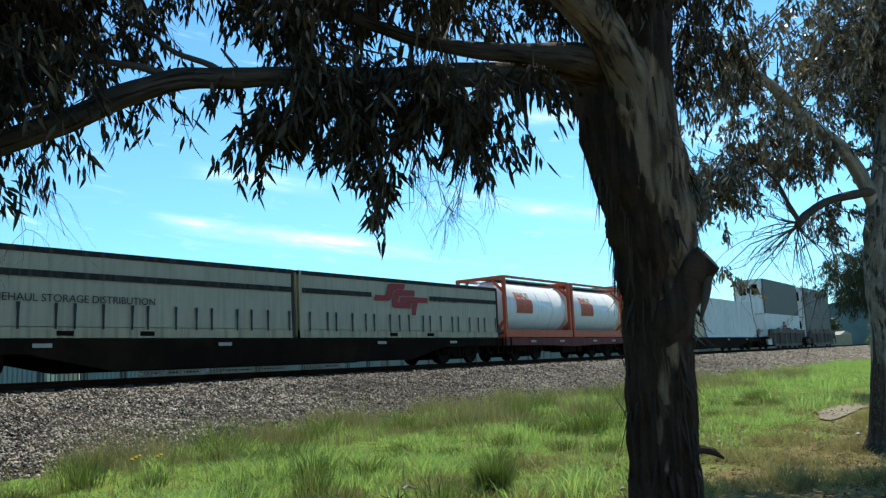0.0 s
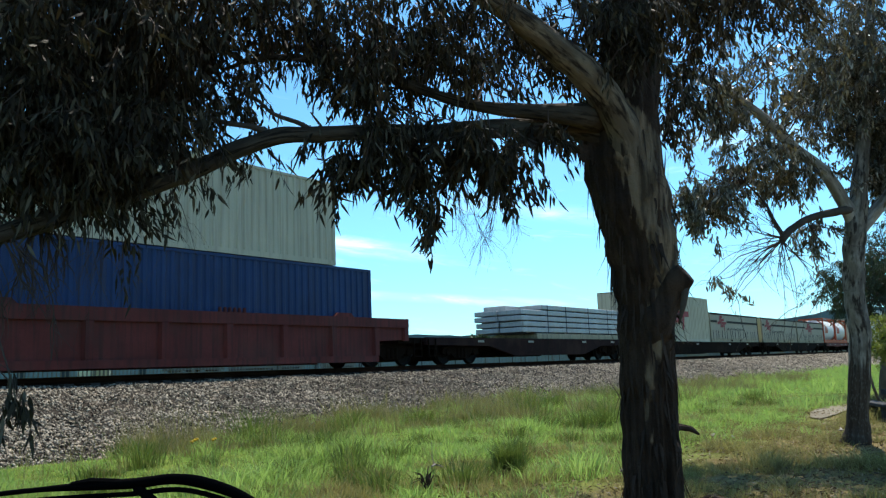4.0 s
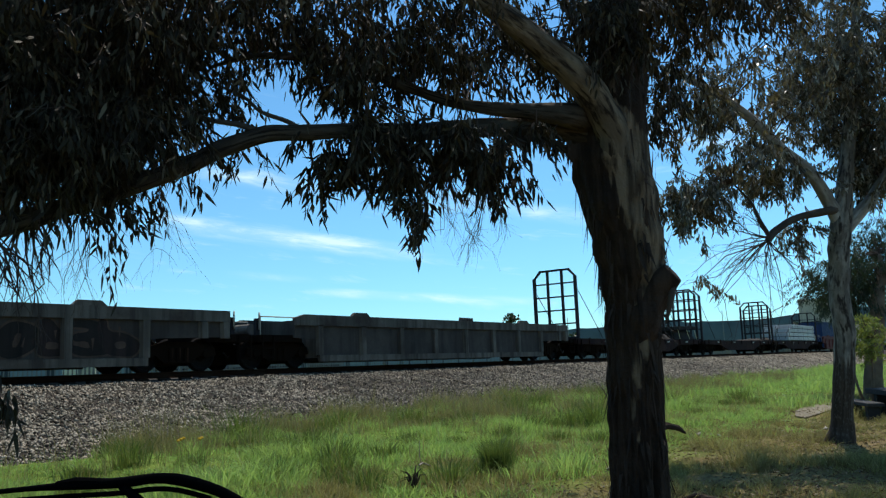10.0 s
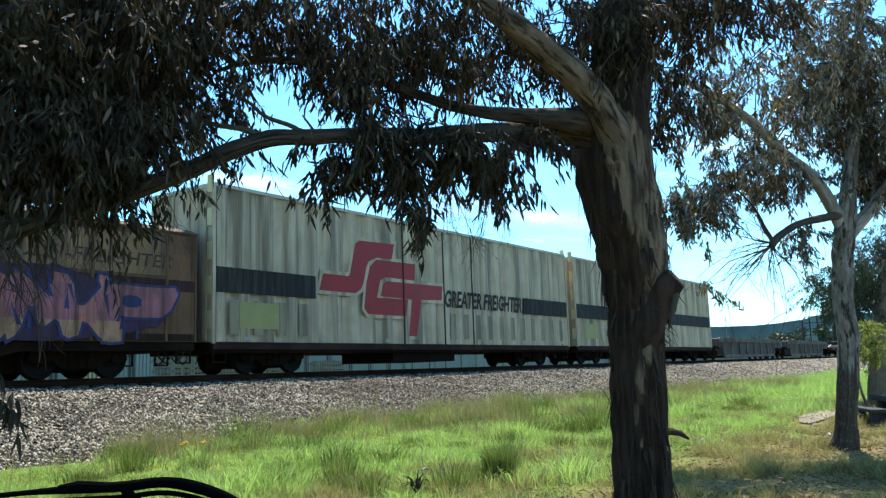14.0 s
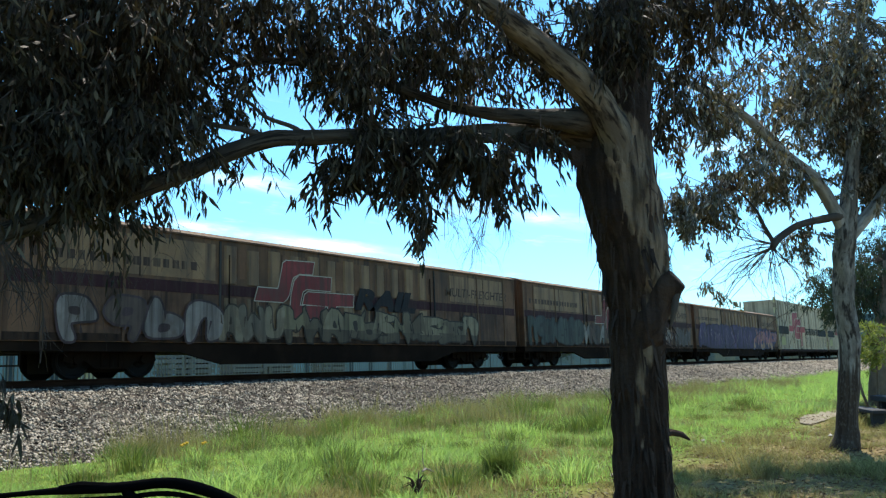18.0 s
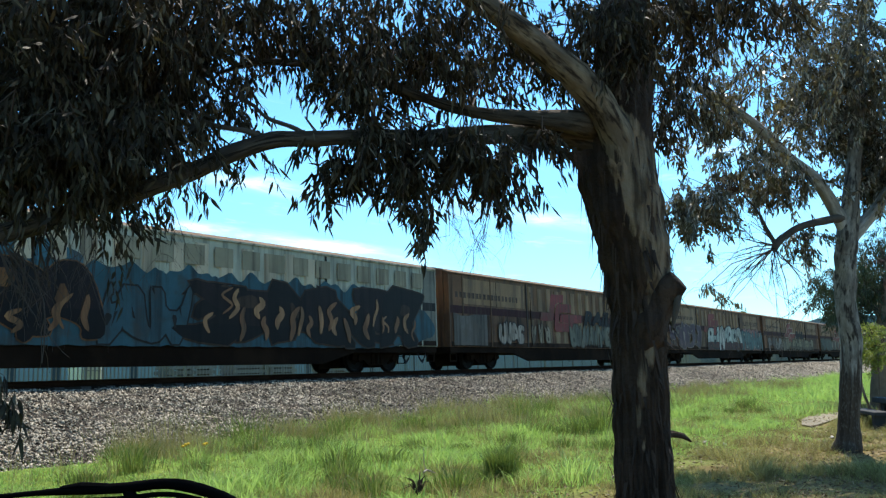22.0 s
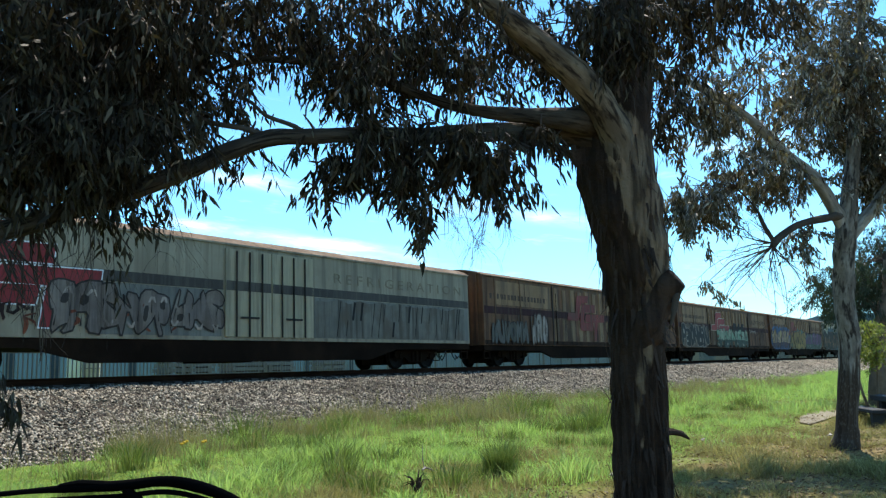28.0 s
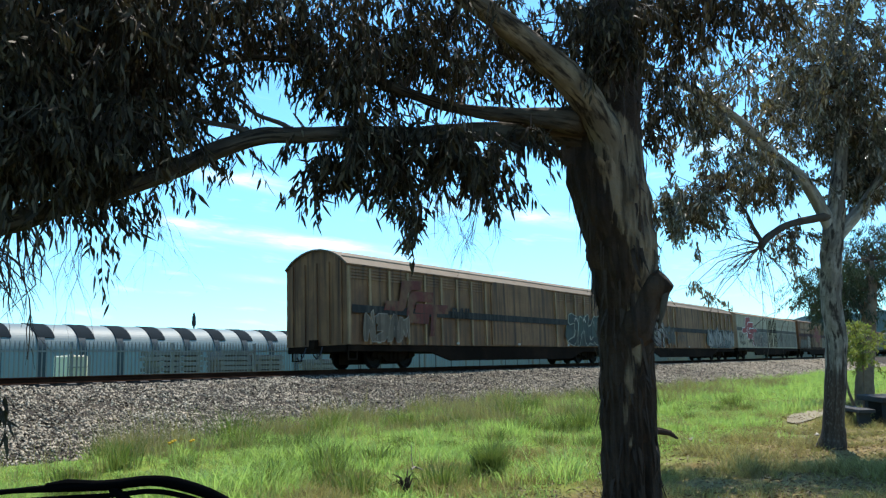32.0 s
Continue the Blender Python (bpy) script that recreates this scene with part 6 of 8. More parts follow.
def flames(parent, x0, x1, z0, z1, n, cols, y, seed, thick=0.06):
    """Bent, tapering licks of paint across a dark ground."""
    r = random.Random(seed)
    for i in range(n):
        x, z = x0 + (x1 - x0) * (i + r.random()) / n, z0 + (z1 - z0) * r.uniform(0.0, 0.45)
        ln, lean = (z1 - z0) * r.uniform(0.3, 0.6), r.uniform(-0.5, 0.3)
        pts = [(x, z, 0, 0), (x + lean * ln * 0.5 + r.uniform(-0.2, 0.2), z + ln * 0.35, 0, 0), (x + lean * ln * 0.4 + r.uniform(-0.25, 0.25), z + ln * 0.7, 0, 0), (x + lean * ln + 0.1, min(z1, z + ln), 0, 0)]
        curve, _ = spline(pts, 4)
        part("graffiti_lick", ribbon([(a, b) for a, b, _ in curve], thick * r.uniform(0.5, 1.6), y - 0.004 * (i % 3)), paint_mat(cols[i % len(cols)]), parent, "bent lick of sprayed paint")


def painted_over(parent, x0, x1, z0, z1, col, y):
    """A rolled-on patch of plain paint with uneven ends."""
    m = M()
    n = max(2, round((x1 - x0) / 0.5))
    r = random.Random(int(x0 * 10))
    top = [(x0 + (x1 - x0) * i / n, z1 - r.uniform(0, 0.16)) for i in range(n + 1)]
    m.hull([(x0, z0), (x1, z0)] + top[::-1], y - 0.001, y, "y")
    part("paint_patch", m, paint_mat(col), parent, "rolled-on patch of dull paint")


def scrawl(parent, x0, x1, z0, z1, col, y, seed, n=9, thick=0.02):
    """A thin one-line tag."""
    r = random.Random(seed)
    pts = [(x0, (z0 + z1) / 2)] + [(x0 + (x1 - x0) * (i + 1) / (n * 3) + r.uniform(-0.08, 0.08), r.uniform(z0, z1)) for i in range(n * 3)]
    part("tag", ribbon(pts, thick * 1.4, y), paint_mat(col), parent, "thin sprayed tag")


def corrugated(t, name, material, x0, x1, y, z0, z1, pitch, depth, out, flat=0.36):
    """A pressed steel side: trapezoid waves along x, standing upright; out is -1 towards the camera."""
    m = M()
    n = max(2, round((x1 - x0) / pitch))
    p = (x1 - x0) / n
    prof = []
    for i in range(n):
        a = x0 + i * p
        prof += [(a, 0), (a + p * flat, 0), (a + p * 0.5, 1), (a + p * (0.5 + flat), 1)]
    prof.append((x1, 0))
    vs, fs = [], []
    for x, k in prof:
        yy = y - out * depth * k
        vs += [(x, yy, z0), (x, yy, z1)]
    for i in range(len(prof) - 1):
        fs.append((i * 2, i * 2 + 2, i * 2 + 3, i * 2 + 1))
    m.add(vs, fs)
    m.box(x0, x1, min(y - out * depth * 1.2, y - out * (depth * 1.2 + 0.03)), max(y - out * depth * 1.2, y - out * (depth * 1.2 + 0.03)), z0, z1)
    return part(name, m, material, t)


def container(u0, u1, z, h, material, label, w=2.44, group="containers on the train", ends_mat=None, logo_at=None, logo_mat=None, reefer=False, roof_mat=None):
    """A steel box: corner posts, rails, pressed sides, doors with locking rods."""
    c = rolling("shipping_container", u0, u1, z, label, "container", group)
    L, W = (u1 - u0) / 2, w / 2
    em = ends_mat or material
    for x in (-L, L - 0.12):
        for y in (-W, W - 0.12):
            box_part("corner_post", c, material, x, x + 0.12, y, y + 0.12, 0.0, h, bevel=0.01)
    for y in (-W, W - 0.08):
        box_part("bottom_rail", c, material, -L + 0.12, L - 0.12, y, y + 0.08, 0.0, 0.16)
        box_part("top_rail", c, material, -L + 0.12, L - 0.12, y, y + 0.08, h - 0.08, h)
    if reefer:
        box_part("side_panel", c, material, -L + 0.12, L - 0.12, -W + 0.02, -W + 0.06, 0.16, h - 0.08)
        box_part("side_panel", c, material, -L + 0.12, L - 0.12, W - 0.06, W - 0.02, 0.16, h - 0.08)
    else:
        corrugated(c, "side_panel", material, -L + 0.12, L - 0.12, -W + 0.012, 0.16, h - 0.08, 0.278, 0.036, -1)
        corrugated(c, "side_panel", material, -L + 0.12, L - 0.12, W - 0.012, 0.16, h - 0.08, 0.278, 0.036, 1)
    box_part("roof", c, roof_mat or material, -L + 0.02, L - 0.02, -W + 0.02, W - 0.02, h - 0.05, h - 0.008)
    box_part("floor", c, under_black, -L + 0.1, L - 0.1, -W + 0.1, W - 0.1, 0.02, 0.14)
    box_part("end_wall", c, em, L - 0.06, L - 0.02, -W + 0.12, W - 0.12, 0.0, h)
    if reefer:
        box_part("end_wall", c, container_white, -L + 0.02, -L + 0.06, -W + 0.12, W - 0.12, 0.0, h)
        unit = box_part("cooling_unit", c, container_white, -L - 0.03, -L + 0.02, -W + 0.16, W - 0.16, 0.2, h - 0.2)
        for y in (-0.75, 0.2):
            box_part("grille", unit, under_black, -L - 0.05, -L - 0.031, y, y + 0.5, h * 0.55, h * 0.85)
        box_part("grille", unit, under_black, -L - 0.05, -L - 0.031, -0.15, 0.12, h * 0.6, h * 0.75)
    else:
        for y0, y1 in ((-W + 0.12, -0.005), (0.005, W - 0.12)):
            d = box_part("door", c, em, -L + 0.015, -L + 0.055, y0, y1, 0.08, h - 0.08)
            for f in (0.3, 0.75):
                y = y0 + (y1 - y0) * f
                part("locking_rod", M().cyl((-L - 0.01, y, 0.1), (-L - 0.01, y, h - 0.1), 0.018, n=6), em, d)
                box_part("hinge_plate", d, plate_pale, -L - 0.018, -L + 0.015, y - 0.08, y + 0.08, h * 0.42, h * 0.5)
    if logo_at:
        logo(c, *logo_at, logo_mat or logo_red, -W - 0.002)
    return c


def flat_wagon(u0, u1, label, deck=0.93, belly=True, material=None, group="wagons of the train"):
    """Open container flat: side sills, cross bearers, a centre sill that bellies down, bogies."""
    t = rolling("flat_wagon", u0, u1, 0, label, "wagon", group)
    m = material or under_black
    L = (u1 - u0) / 2
    for y in (-1.3, 1.18):
        prof = [(-L, deck - 0.02), (L, deck - 0.02), (L, deck - 0.3), (L - 4.2, deck - 0.34), (L - 6.2, deck - (0.75 if belly else 0.4)), (-L + 6.2, deck - (0.75 if belly else 0.4)), (-L + 4.2, deck - 0.34), (-L, deck - 0.3)]
        part("side_sill", M().hull(prof, y, y + 0.12, "y"), m, t)
    part("deck", M().box(-L, L, -1.18, 1.18, deck - 0.16, deck - 0.04), m, t)
    part("centre_sill", M().hull([(-L, 0.86), (L, 0.86), (L, 0.6), (L - 5, 0.6), (L - 6.5, 0.34), (-L + 6.5, 0.34), (-L + 5, 0.6), (-L, 0.6)], -0.25, 0.25, "y"), under_black, t)
    nb = max(3, int((u1 - u0) / 2.4))
    for i in range(nb + 1):
        x = -L + 0.4 + (u1 - u0 - 0.8) * i / nb
        box_part("cross_bearer", t, m, x - 0.06, x + 0.06, -1.22, 1.22, deck - 0.3, deck - 0.06)
    for i, f in enumerate((-0.62, -0.2, 0.35, 0.7)):
        box_part("plate", t, plate_pale, f * L - 0.22, f * L + 0.22, -1.308, -1.302, deck - 0.2, deck - 0.11)
    br = M().box(-1.0, 0.4, -1.15, -0.5, 0.28, 0.6).cyl((0.9, -1.1, 0.5), (0.9, -0.7, 0.5), 0.24, n=12)
    part("brake_gear", br, under_black, t)
    for x in (-L + 2.6, L - 2.6):
        bogie(t, x)
    ends(t, L + 0.05)
    return t


def curtain_box(u0, u1, z, h, label, body, logo_x, words=None, end_mat=None, logo_w=2.8):
    """Curtain-sided swap box: stretched curtain, dark top rail, dark stripe, buckles and straps."""
    c = rolling("curtain_sided_box", u0, u1, z, label, "container", "containers on the train")
    L, W = (u1 - u0) / 2, 1.24
    m = M()
    n = 60
    for i in range(n + 1):
        x = -L + 0.1 + (2 * L - 0.2) * i / n
        for k, zz in enumerate((0.26, h * 0.4, h * 0.7, h - 0.12)):
            m.v.append((x, -W + 0.015 + 0.012 * noise.noise(Vector((x * 1.3 + u0, 0, zz))) + (0.012 * math.sin(x * 8.5) if k == 0 else 0), zz))
    m.f = [(i * 4 + k, i * 4 + 4 + k, i * 4 + 5 + k, i * 4 + 1 + k) for i in range(n) for k in range(3)]
    part("curtain", m, body, c, "stretched cream curtain", smooth=True)
    box_part("inner_lining", c, body, -L + 0.1, L - 0.1, -W + 0.06, W, 0.2, h - 0.1)
    box_part("top_rail", c, stripe_dark, -L, L, -W - 0.006, W, h - 0.12, h)
    box_part("roof", c, white_paint, -L + 0.01, L - 0.01, -W + 0.06, W - 0.01, h + 0.001, h + 0.02)
    box_part("bottom_rail", c, cream_dirty, -L, L, -W - 0.004, W, 0.0, 0.24)
    for x in (-L, L - 0.1):
        box_part("corner_post", c, stripe_dark if x > 0 else cream_dirty, x, x + 0.1, -W - 0.008, -W + 0.1, 0.0, h)
    ew = box_part("end_wall", c, end_mat or yellow_cream, -L - 0.03, -L + 0.05, -W + 0.1, W, 0.05, h - 0.05)
    for i in range(5):
        part("rib", M().box(-L - 0.07, -L - 0.03, -W + 0.3 + i * 0.45, -W + 0.4 + i * 0.45, 0.1, h - 0.1), end_mat or yellow_cream, ew)
    s0, s1 = h * 0.67, h * 0.745
    box_part("stripe", c, stripe_dark, -L + 0.12, logo_x - 0.1, -W - 0.012, -W - 0.006, s0, s1)
    box_part("stripe", c, stripe_dark, logo_x + logo_w + 0.15, L - 0.12, -W - 0.012, -W - 0.006, s0, s1)
    logo(c, logo_x, h * 0.39, logo_w, h * 0.53, logo_red, -W - 0.014)
    for i in range(18):
        x = -L + 0.45 + (2 * L - 0.8) * i / 17 + 0.12 * math.sin(i * 2.3 + u0)
        part("strap", M().hull([(x - 0.02, 0.2), (x + 0.025, 0.2), (x + 0.03, 0.5), (x + 0.045, 0.78), (x - 0.035, 0.78), (x - 0.02, 0.5)], -W - 0.03, -W - 0.02, "y"), strap_black, c)
    for x in (-1.2, 0.9):
        box_part("fork_pocket", c, under_black, x - 0.2, x + 0.2, -W - 0.012, -W - 0.006, 0.05, 0.16)
    if words:
        text(c, words[0], words[1], words[2], words[3], words[4], letter_black, -W - 0.02)
    return c


def tank_box(u0, u1, z):
    c = rolling("tank_container", u0, u1, z, "white cylindrical tank in a bright red steel frame", "tank container", "tank containers")
    L, W, h = (u1 - u0) / 2, 1.22, 2.6
    for x in (-L, L - 0.16):
        for y in (-W, W - 0.14):
            box_part("post", c, orange_red, x, x + 0.16, y, y + 0.14, 0, h, bevel=0.012)
        box_part("end_beam", c, orange_red, x, x + 0.14, -W + 0.14, W - 0.14, h - 0.14, h)
        box_part("end_beam", c, orange_red, x, x + 0.14, -W + 0.14, W - 0.14, 0, 0.16)
        for y0, y1 in ((-W + 0.1, -W + 0.62), (W - 0.1, W - 0.62)):
            part("brace", M().hull([(y0, h - 0.75), (y0, h - 0.58), (y1, h - 0.1), (y1, h - 0.24)], x + 0.03, x + 0.1), orange_red, c)
            part("brace", M().hull([(y0, 0.8), (y0, 0.62), (y1, 0.12), (y1, 0.28)], x + 0.03, x + 0.1), orange_red, c)
    for y in (-W, W - 0.12):
        box_part("bottom_beam", c, orange_red, -L + 0.16, L - 0.16, y, y + 0.12, 0.02, 0.34)
        box_part("top_beam", c, orange_red, -L + 0.16, L - 0.16, y, y + 0.1, h - 0.1, h)
    r = 1.13
    prof = [(0.02, 0.25), (0.1, 0.7), (0.24, 0.98), (0.42, r)] + [(2 * L - 0.42, r), (2 * L - 0.24, 0.98), (2 * L - 0.1, 0.7), (2 * L - 0.02, 0.25)]
    prof = [(a + 0.06 if a < L else a - 0.06, b) for a, b in prof]
    tk = part("tank", M().lathe(prof, (-L, 0, 1.33), (1, 0, 0), 36), tank_white, c, "white insulated tank", True)
    for i in range(1, 4):
        x = -L + 0.5 + (2 * L - 1.0) * i / 4
        part("band", M().lathe([(0, r + 0.004), (0.05, r + 0.008), (0.06, r + 0.004)], (x, 0, 1.33), (1, 0, 0), 36), tank_white, tk)
    box_part("walkway", c, fence_steel, -L + 0.3, L - 0.3, -0.5, 0.3, h - 0.08, h - 0.03)
    lab = M()
    vs = []
    for k in range(8):
        a0, a1 = 0.1, 0.95 - 0.05 * k
        for a in [a0 - 0.35 + (a1 - a0) * j / 5 for j in range(6)]:
            vs.append((-L + 1.1 + k * 0.2, -(r + 0.008) * math.cos(a), 1.33 + (r + 0.008) * math.sin(a)))
    lab.add(vs, [(6 * k + j, 6 * k + 6 + j, 6 * k + 7 + j, 6 * k + 1 + j) for k in range(7) for j in range(5)])
    part("badge", lab, orange_red, tk, "red angular badge")
    for k in range(3):
        a = 0.42
        x = -L + 1.25 + k * 0.38
        bar = M().hull([(-(r + 0.016) * math.cos(b), 1.33 + (r + 0.016) * math.sin(b)) for b in (a - 0.14, a + 0.14)] + [(-(r + 0.012) * math.cos(b), 1.33 + (r + 0.012) * math.sin(b)) for b in (a + 0.14, a - 0.14)], x, x + 0.26)
        part("badge_bar", bar, plate_pale, tk)
    return c




def well_wagon(u0, u1, label, material, top=1.61, inner=(1.35, 1.35), tags=()):
    """Well wagon: recessed side panels between heavy posts, hung low between end platforms over the bogies."""
    t = rolling("well_wagon", u0, u1, 0, label, "wagon", "wagons of the train")
    L = (u1 - u0) / 2
    a, b = -L + 1.3, L - 0.95
    low0, low1 = -L + inner[0] + 1.35, L - inner[1] - 1.3
    n = max(5, round((low1 - low0) / 1.93))
    posts = [low0 + (low1 - low0) * i / n for i in range(n + 1)] + [x for x in (low1 + 1.8, b - 0.12) if x < b]
    for y in (-1.38, 1.3):
        s = -1 if y < 0 else 1
        yo = y - 0.1 if s < 0 else y + 0.08
        panel = [(a, 0.9), (a, top - 0.12), (a + 0.3, top - 0.02), (b, top - 0.02), (b, 0.9), (low1 + 0.1, 0.84), (low1, 0.24), (low0, 0.24), (low0 - 0.1, 0.84)]
        part("side_panel", M().hull(panel, y, y + 0.08, "y"), well_panel_shaded if material is well_grey else material, t, "dirty recessed steel panel with the overhang's shade in its colour")
        part("top_chord", M().hull([(a, top - 0.34), (a, top - 0.1), (a + 0.35, top), (b, top), (b, top - 0.3)], yo, yo + 0.1, "y"), material, t)
        part("bottom_chord", M().hull([(low0 - 0.05, 0.16), (low1 + 0.05, 0.16), (low1 + 0.05, 0.36), (low0 - 0.05, 0.36)], yo, yo + 0.1, "y"), material, t)
        for x in posts:
            post = [(x - 0.1, yo if s < 0 else yo + 0.1), (x + 0.1, yo if s < 0 else yo + 0.1), (x + 0.15, y if s < 0 else y + 0.08), (x - 0.15, y if s < 0 else y + 0.08)]
            part("post", M().hull(post, 0.365 if low0 - 0.1 < x < low1 + 0.1 else 0.86, top - 0.31, "z"), material, t)
        for x in (low0 + 2.0, low1 - 1.5):
            part("guide", M().hull([(x - 0.45, top + 0.002), (x + 0.45, top + 0.002), (x + 0.3, top + 0.13), (x - 0.3, top + 0.13)], y - 0.04, y + 0.08, "y"), material, t)
        for k in range(6):
            x = (low0 + low1) / 2 + 1.2 + (k - 2.5) * 0.17
            part("stud", M().cyl((x, y + 0.03, top + 0.002), (x, y + 0.03, top + 0.14), 0.06, 0.04, n=8), material, t)
    part("floor", M().box(low0, low1, -1.3, 1.3, 0.2, 0.28), under_black, t)
    for s in (-1, 1):
        x0, x1 = (-L, a + 0.4) if s < 0 else (b - 0.4, L)
        part("end_platform", M().box(x0, x1, -1.3, 1.3, 0.78, 0.98), under_black, t)
        rl = M()
        for y in (-1.2, 1.1):
            for x in (x0 + 0.1, x1 - 0.5 * s - 0.55):
                rl.cyl((x, y, 0.98), (x, y, 1.52), 0.018, n=6)
            rl.cyl((x0 + 0.1, y, 1.52), (x1 - 0.5 * s - 0.55, y, 1.52), 0.018, n=6)
        part("handrail", rl, plate_pale, t)
        xe = low0 if s < 0 else low1
        part("end_wall", M().box(xe - 0.05, xe + 0.05, -1.3, 1.3, 0.29, top - 0.1), material, t)
        bogie(t, s * (L - inner[0 if s < 0 else 1]))
    for x, y in ((-L + 0.45, -0.75), (L - 0.3, -0.85)):
        part("hand_wheel", M().lathe([(0, 0.27), (0.03, 0.27), (0.03, 0.24), (0, 0.24)], (x, y, 1.42), (1, -0.8, 0), 16).cyl((x, y, 1.18), (x, y, 1.66), 0.014, n=5).cyl((x - 0.2, y - 0.2, 1.42), (x + 0.2, y + 0.2, 1.42), 0.014, n=5), plate_pale, t)
        part("brake_stand", M().box(x - 0.07, x + 0.07, y + 0.03, y + 0.15, 0.98, 1.5), rack_steel, t)
        part("air_tank", M().cyl((x + 0.15, y + 0.5, 1.2), (x + 0.15, y + 1.3, 1.2), 0.17, n=12), material, t)
    for x0, x1, z0, z1, count, fills, line, seed in tags:
        letters(t, x0, x1, z0, z1, count, fills, line, -1.384, seed, "round", 0.05, slits=1, gap=1.05)
    ends(t, L + 0.05)
    return t


def bulkhead(t, x, deck, top, mid_posts=2, chain=0):
    """A tall open rack across the end of a flat wagon, with cut top corners and cross bars."""
    b = box_part("bulkhead", t, rack_steel, x - 0.06, x + 0.06, -1.22, 1.22, deck - 0.05, deck + 0.08)
    for y in (-1.22, 1.12):
        box_part("post", b, rack_steel, x - 0.08, x + 0.08, y, y + 0.13, deck + 0.08, top - 0.4)
    for i in range(mid_posts):
        y = -1.22 + 2.44 * (i + 1) / (mid_posts + 1)
        box_part("post", b, rack_steel, x - 0.05, x + 0.05, y - 0.06, y + 0.06, deck + 0.08, top - 0.1)
    for s in (-1, 1):
        y0, y1 = s * 1.22, s * 0.84
        part("corner", M().hull([(y0, top - 0.42), (y0 - s * 0.11, top - 0.42), (y1 - s * 0.06, top - 0.1), (y1, top)], x - 0.05, x + 0.05), rack_steel, b)
    box_part("top_bar", b, rack_steel, x - 0.05, x + 0.05, -0.86, 0.86, top - 0.1, top)
    n = 4 if top - deck > 3.2 else 3
    for i in range(n):
        z = deck + 0.08 + (top - 0.4 - deck) * (i + 1) / (n + 0.6)
        box_part("cross_bar", b, rack_steel, x - 0.03, x + 0.03, -1.12, 1.12, z - 0.035, z + 0.035)
    if chain:
        for y in (-1.2, 1.2):
            part("stay_chain", M().tube([(x, y, deck + (top - deck) * 0.72), (x + chain * 0.55, y, deck + (top - deck) * 0.34), (x + chain, y, deck + 0.05)], [0.018] * 3, 5), rack_steel, t)


def rack_wagon(u0, u1, label, tops, deck=1.02, chains=(0, 0)):
    t = flat_wagon(u0, u1, label, deck, True, under_brown)
    L = (u1 - u0) / 2
    if tops[0]:
        bulkhead(t, -L + 0.55, deck, tops[0], 2, chains[0])
    if tops[1]:
        bulkhead(t, L - 0.15, deck, tops[1], 2, chains[1])
    for i in range(7):
        x = -L + 1.5 + (2 * L - 3) * i / 6
        box_part("stake_pocket", t, under_brown, x - 0.06, x + 0.06, -1.36, -1.302, deck - 0.28, deck + 0.02)
    return t


def tarp(u, w, h, z):
    t = rolling("folded_tarpaulin", u - w / 2, u + w / 2, z, "crumpled dark tarpaulin folded on a wagon deck", "tarpaulin", "tarpaulins")
    m = M()
    n, k = 14, 8
    for i in range(n + 1):
        for j in range(k + 1):
            a, b = i / n, j / k
            e = math.sin(math.pi * a) ** 0.4 * math.sin(math.pi * b) ** 0.4
            m.v.append((-w / 2 + w * a, -1.1 + 2.2 * b, max(0.0, h * e * (0.75 + 0.5 * noise.noise(Vector((a * 5 + u, b * 4, 1)))))))
    m.f = [(i * (k + 1) + j, (i + 1) * (k + 1) + j, (i + 1) * (k + 1) + j + 1, i * (k + 1) + j + 1) for i in range(n) for j in range(k)]
    m.box(-w / 2 + 0.02, w / 2 - 0.02, -1.08, 1.08, 0, 0.03)
    part("cloth", m, tarp_grey, t, smooth=True)


def board_stack(u0, u1, z, layers, thick, label, seed):
    """White wrapped packs of boards in layers on bearers, strapped down."""
    s = rolling("board_stack", u0, u1, z, label, "cargo", "board stacks")
    r = random.Random(seed)
    L = (u1 - u0) / 2
    for i in range(layers):
        z0 = i * (thick + 0.05)
        left = -L - 0.05 * (i % 2) + (r.uniform(0.0, 0.3) if i < layers - 1 else 1.9)
        for y0, y1, dl in ((-1.2, -0.02, 0.0), (0.02, 1.2, -0.1 if i < layers - 1 else -1.2)):
            box_part("board_pack", s, wrap_white, left + dl, L - r.uniform(0, 0.2), y0, y1, z0 + 0.05, z0 + 0.05 + thick, bevel=0.02)
        for k in range(7):
            x = -L + 0.5 + (2 * L - 1.0) * k / 6 if i < layers - 1 else -L + 2.2 + (2 * L - 2.7) * k / 6
            box_part("bearer", s, timber_grey, x - 0.05, x + 0.05, -1.15, 1.15, z0, z0 + 0.05)
    H = layers * (thick + 0.05)
    for k in range(5):
        x = -L + 2.3 + (2 * L - 3.2) * k / 4 + r.uniform(-0.3, 0.3)
        box_part("strap", s, strap_black, x - 0.025, x + 0.025, -1.212, -1.203, 0.0, H)
    return s


def arch(W, eave, ridge, n=10, inset=0.0):
    """Roof profile: from eave to eave over the ridge."""
    return [(-W + inset + 2 * (W - inset) * i / n, eave + (ridge - eave) * math.sin(math.pi * i / n) ** 0.75) for i in range(n + 1)]


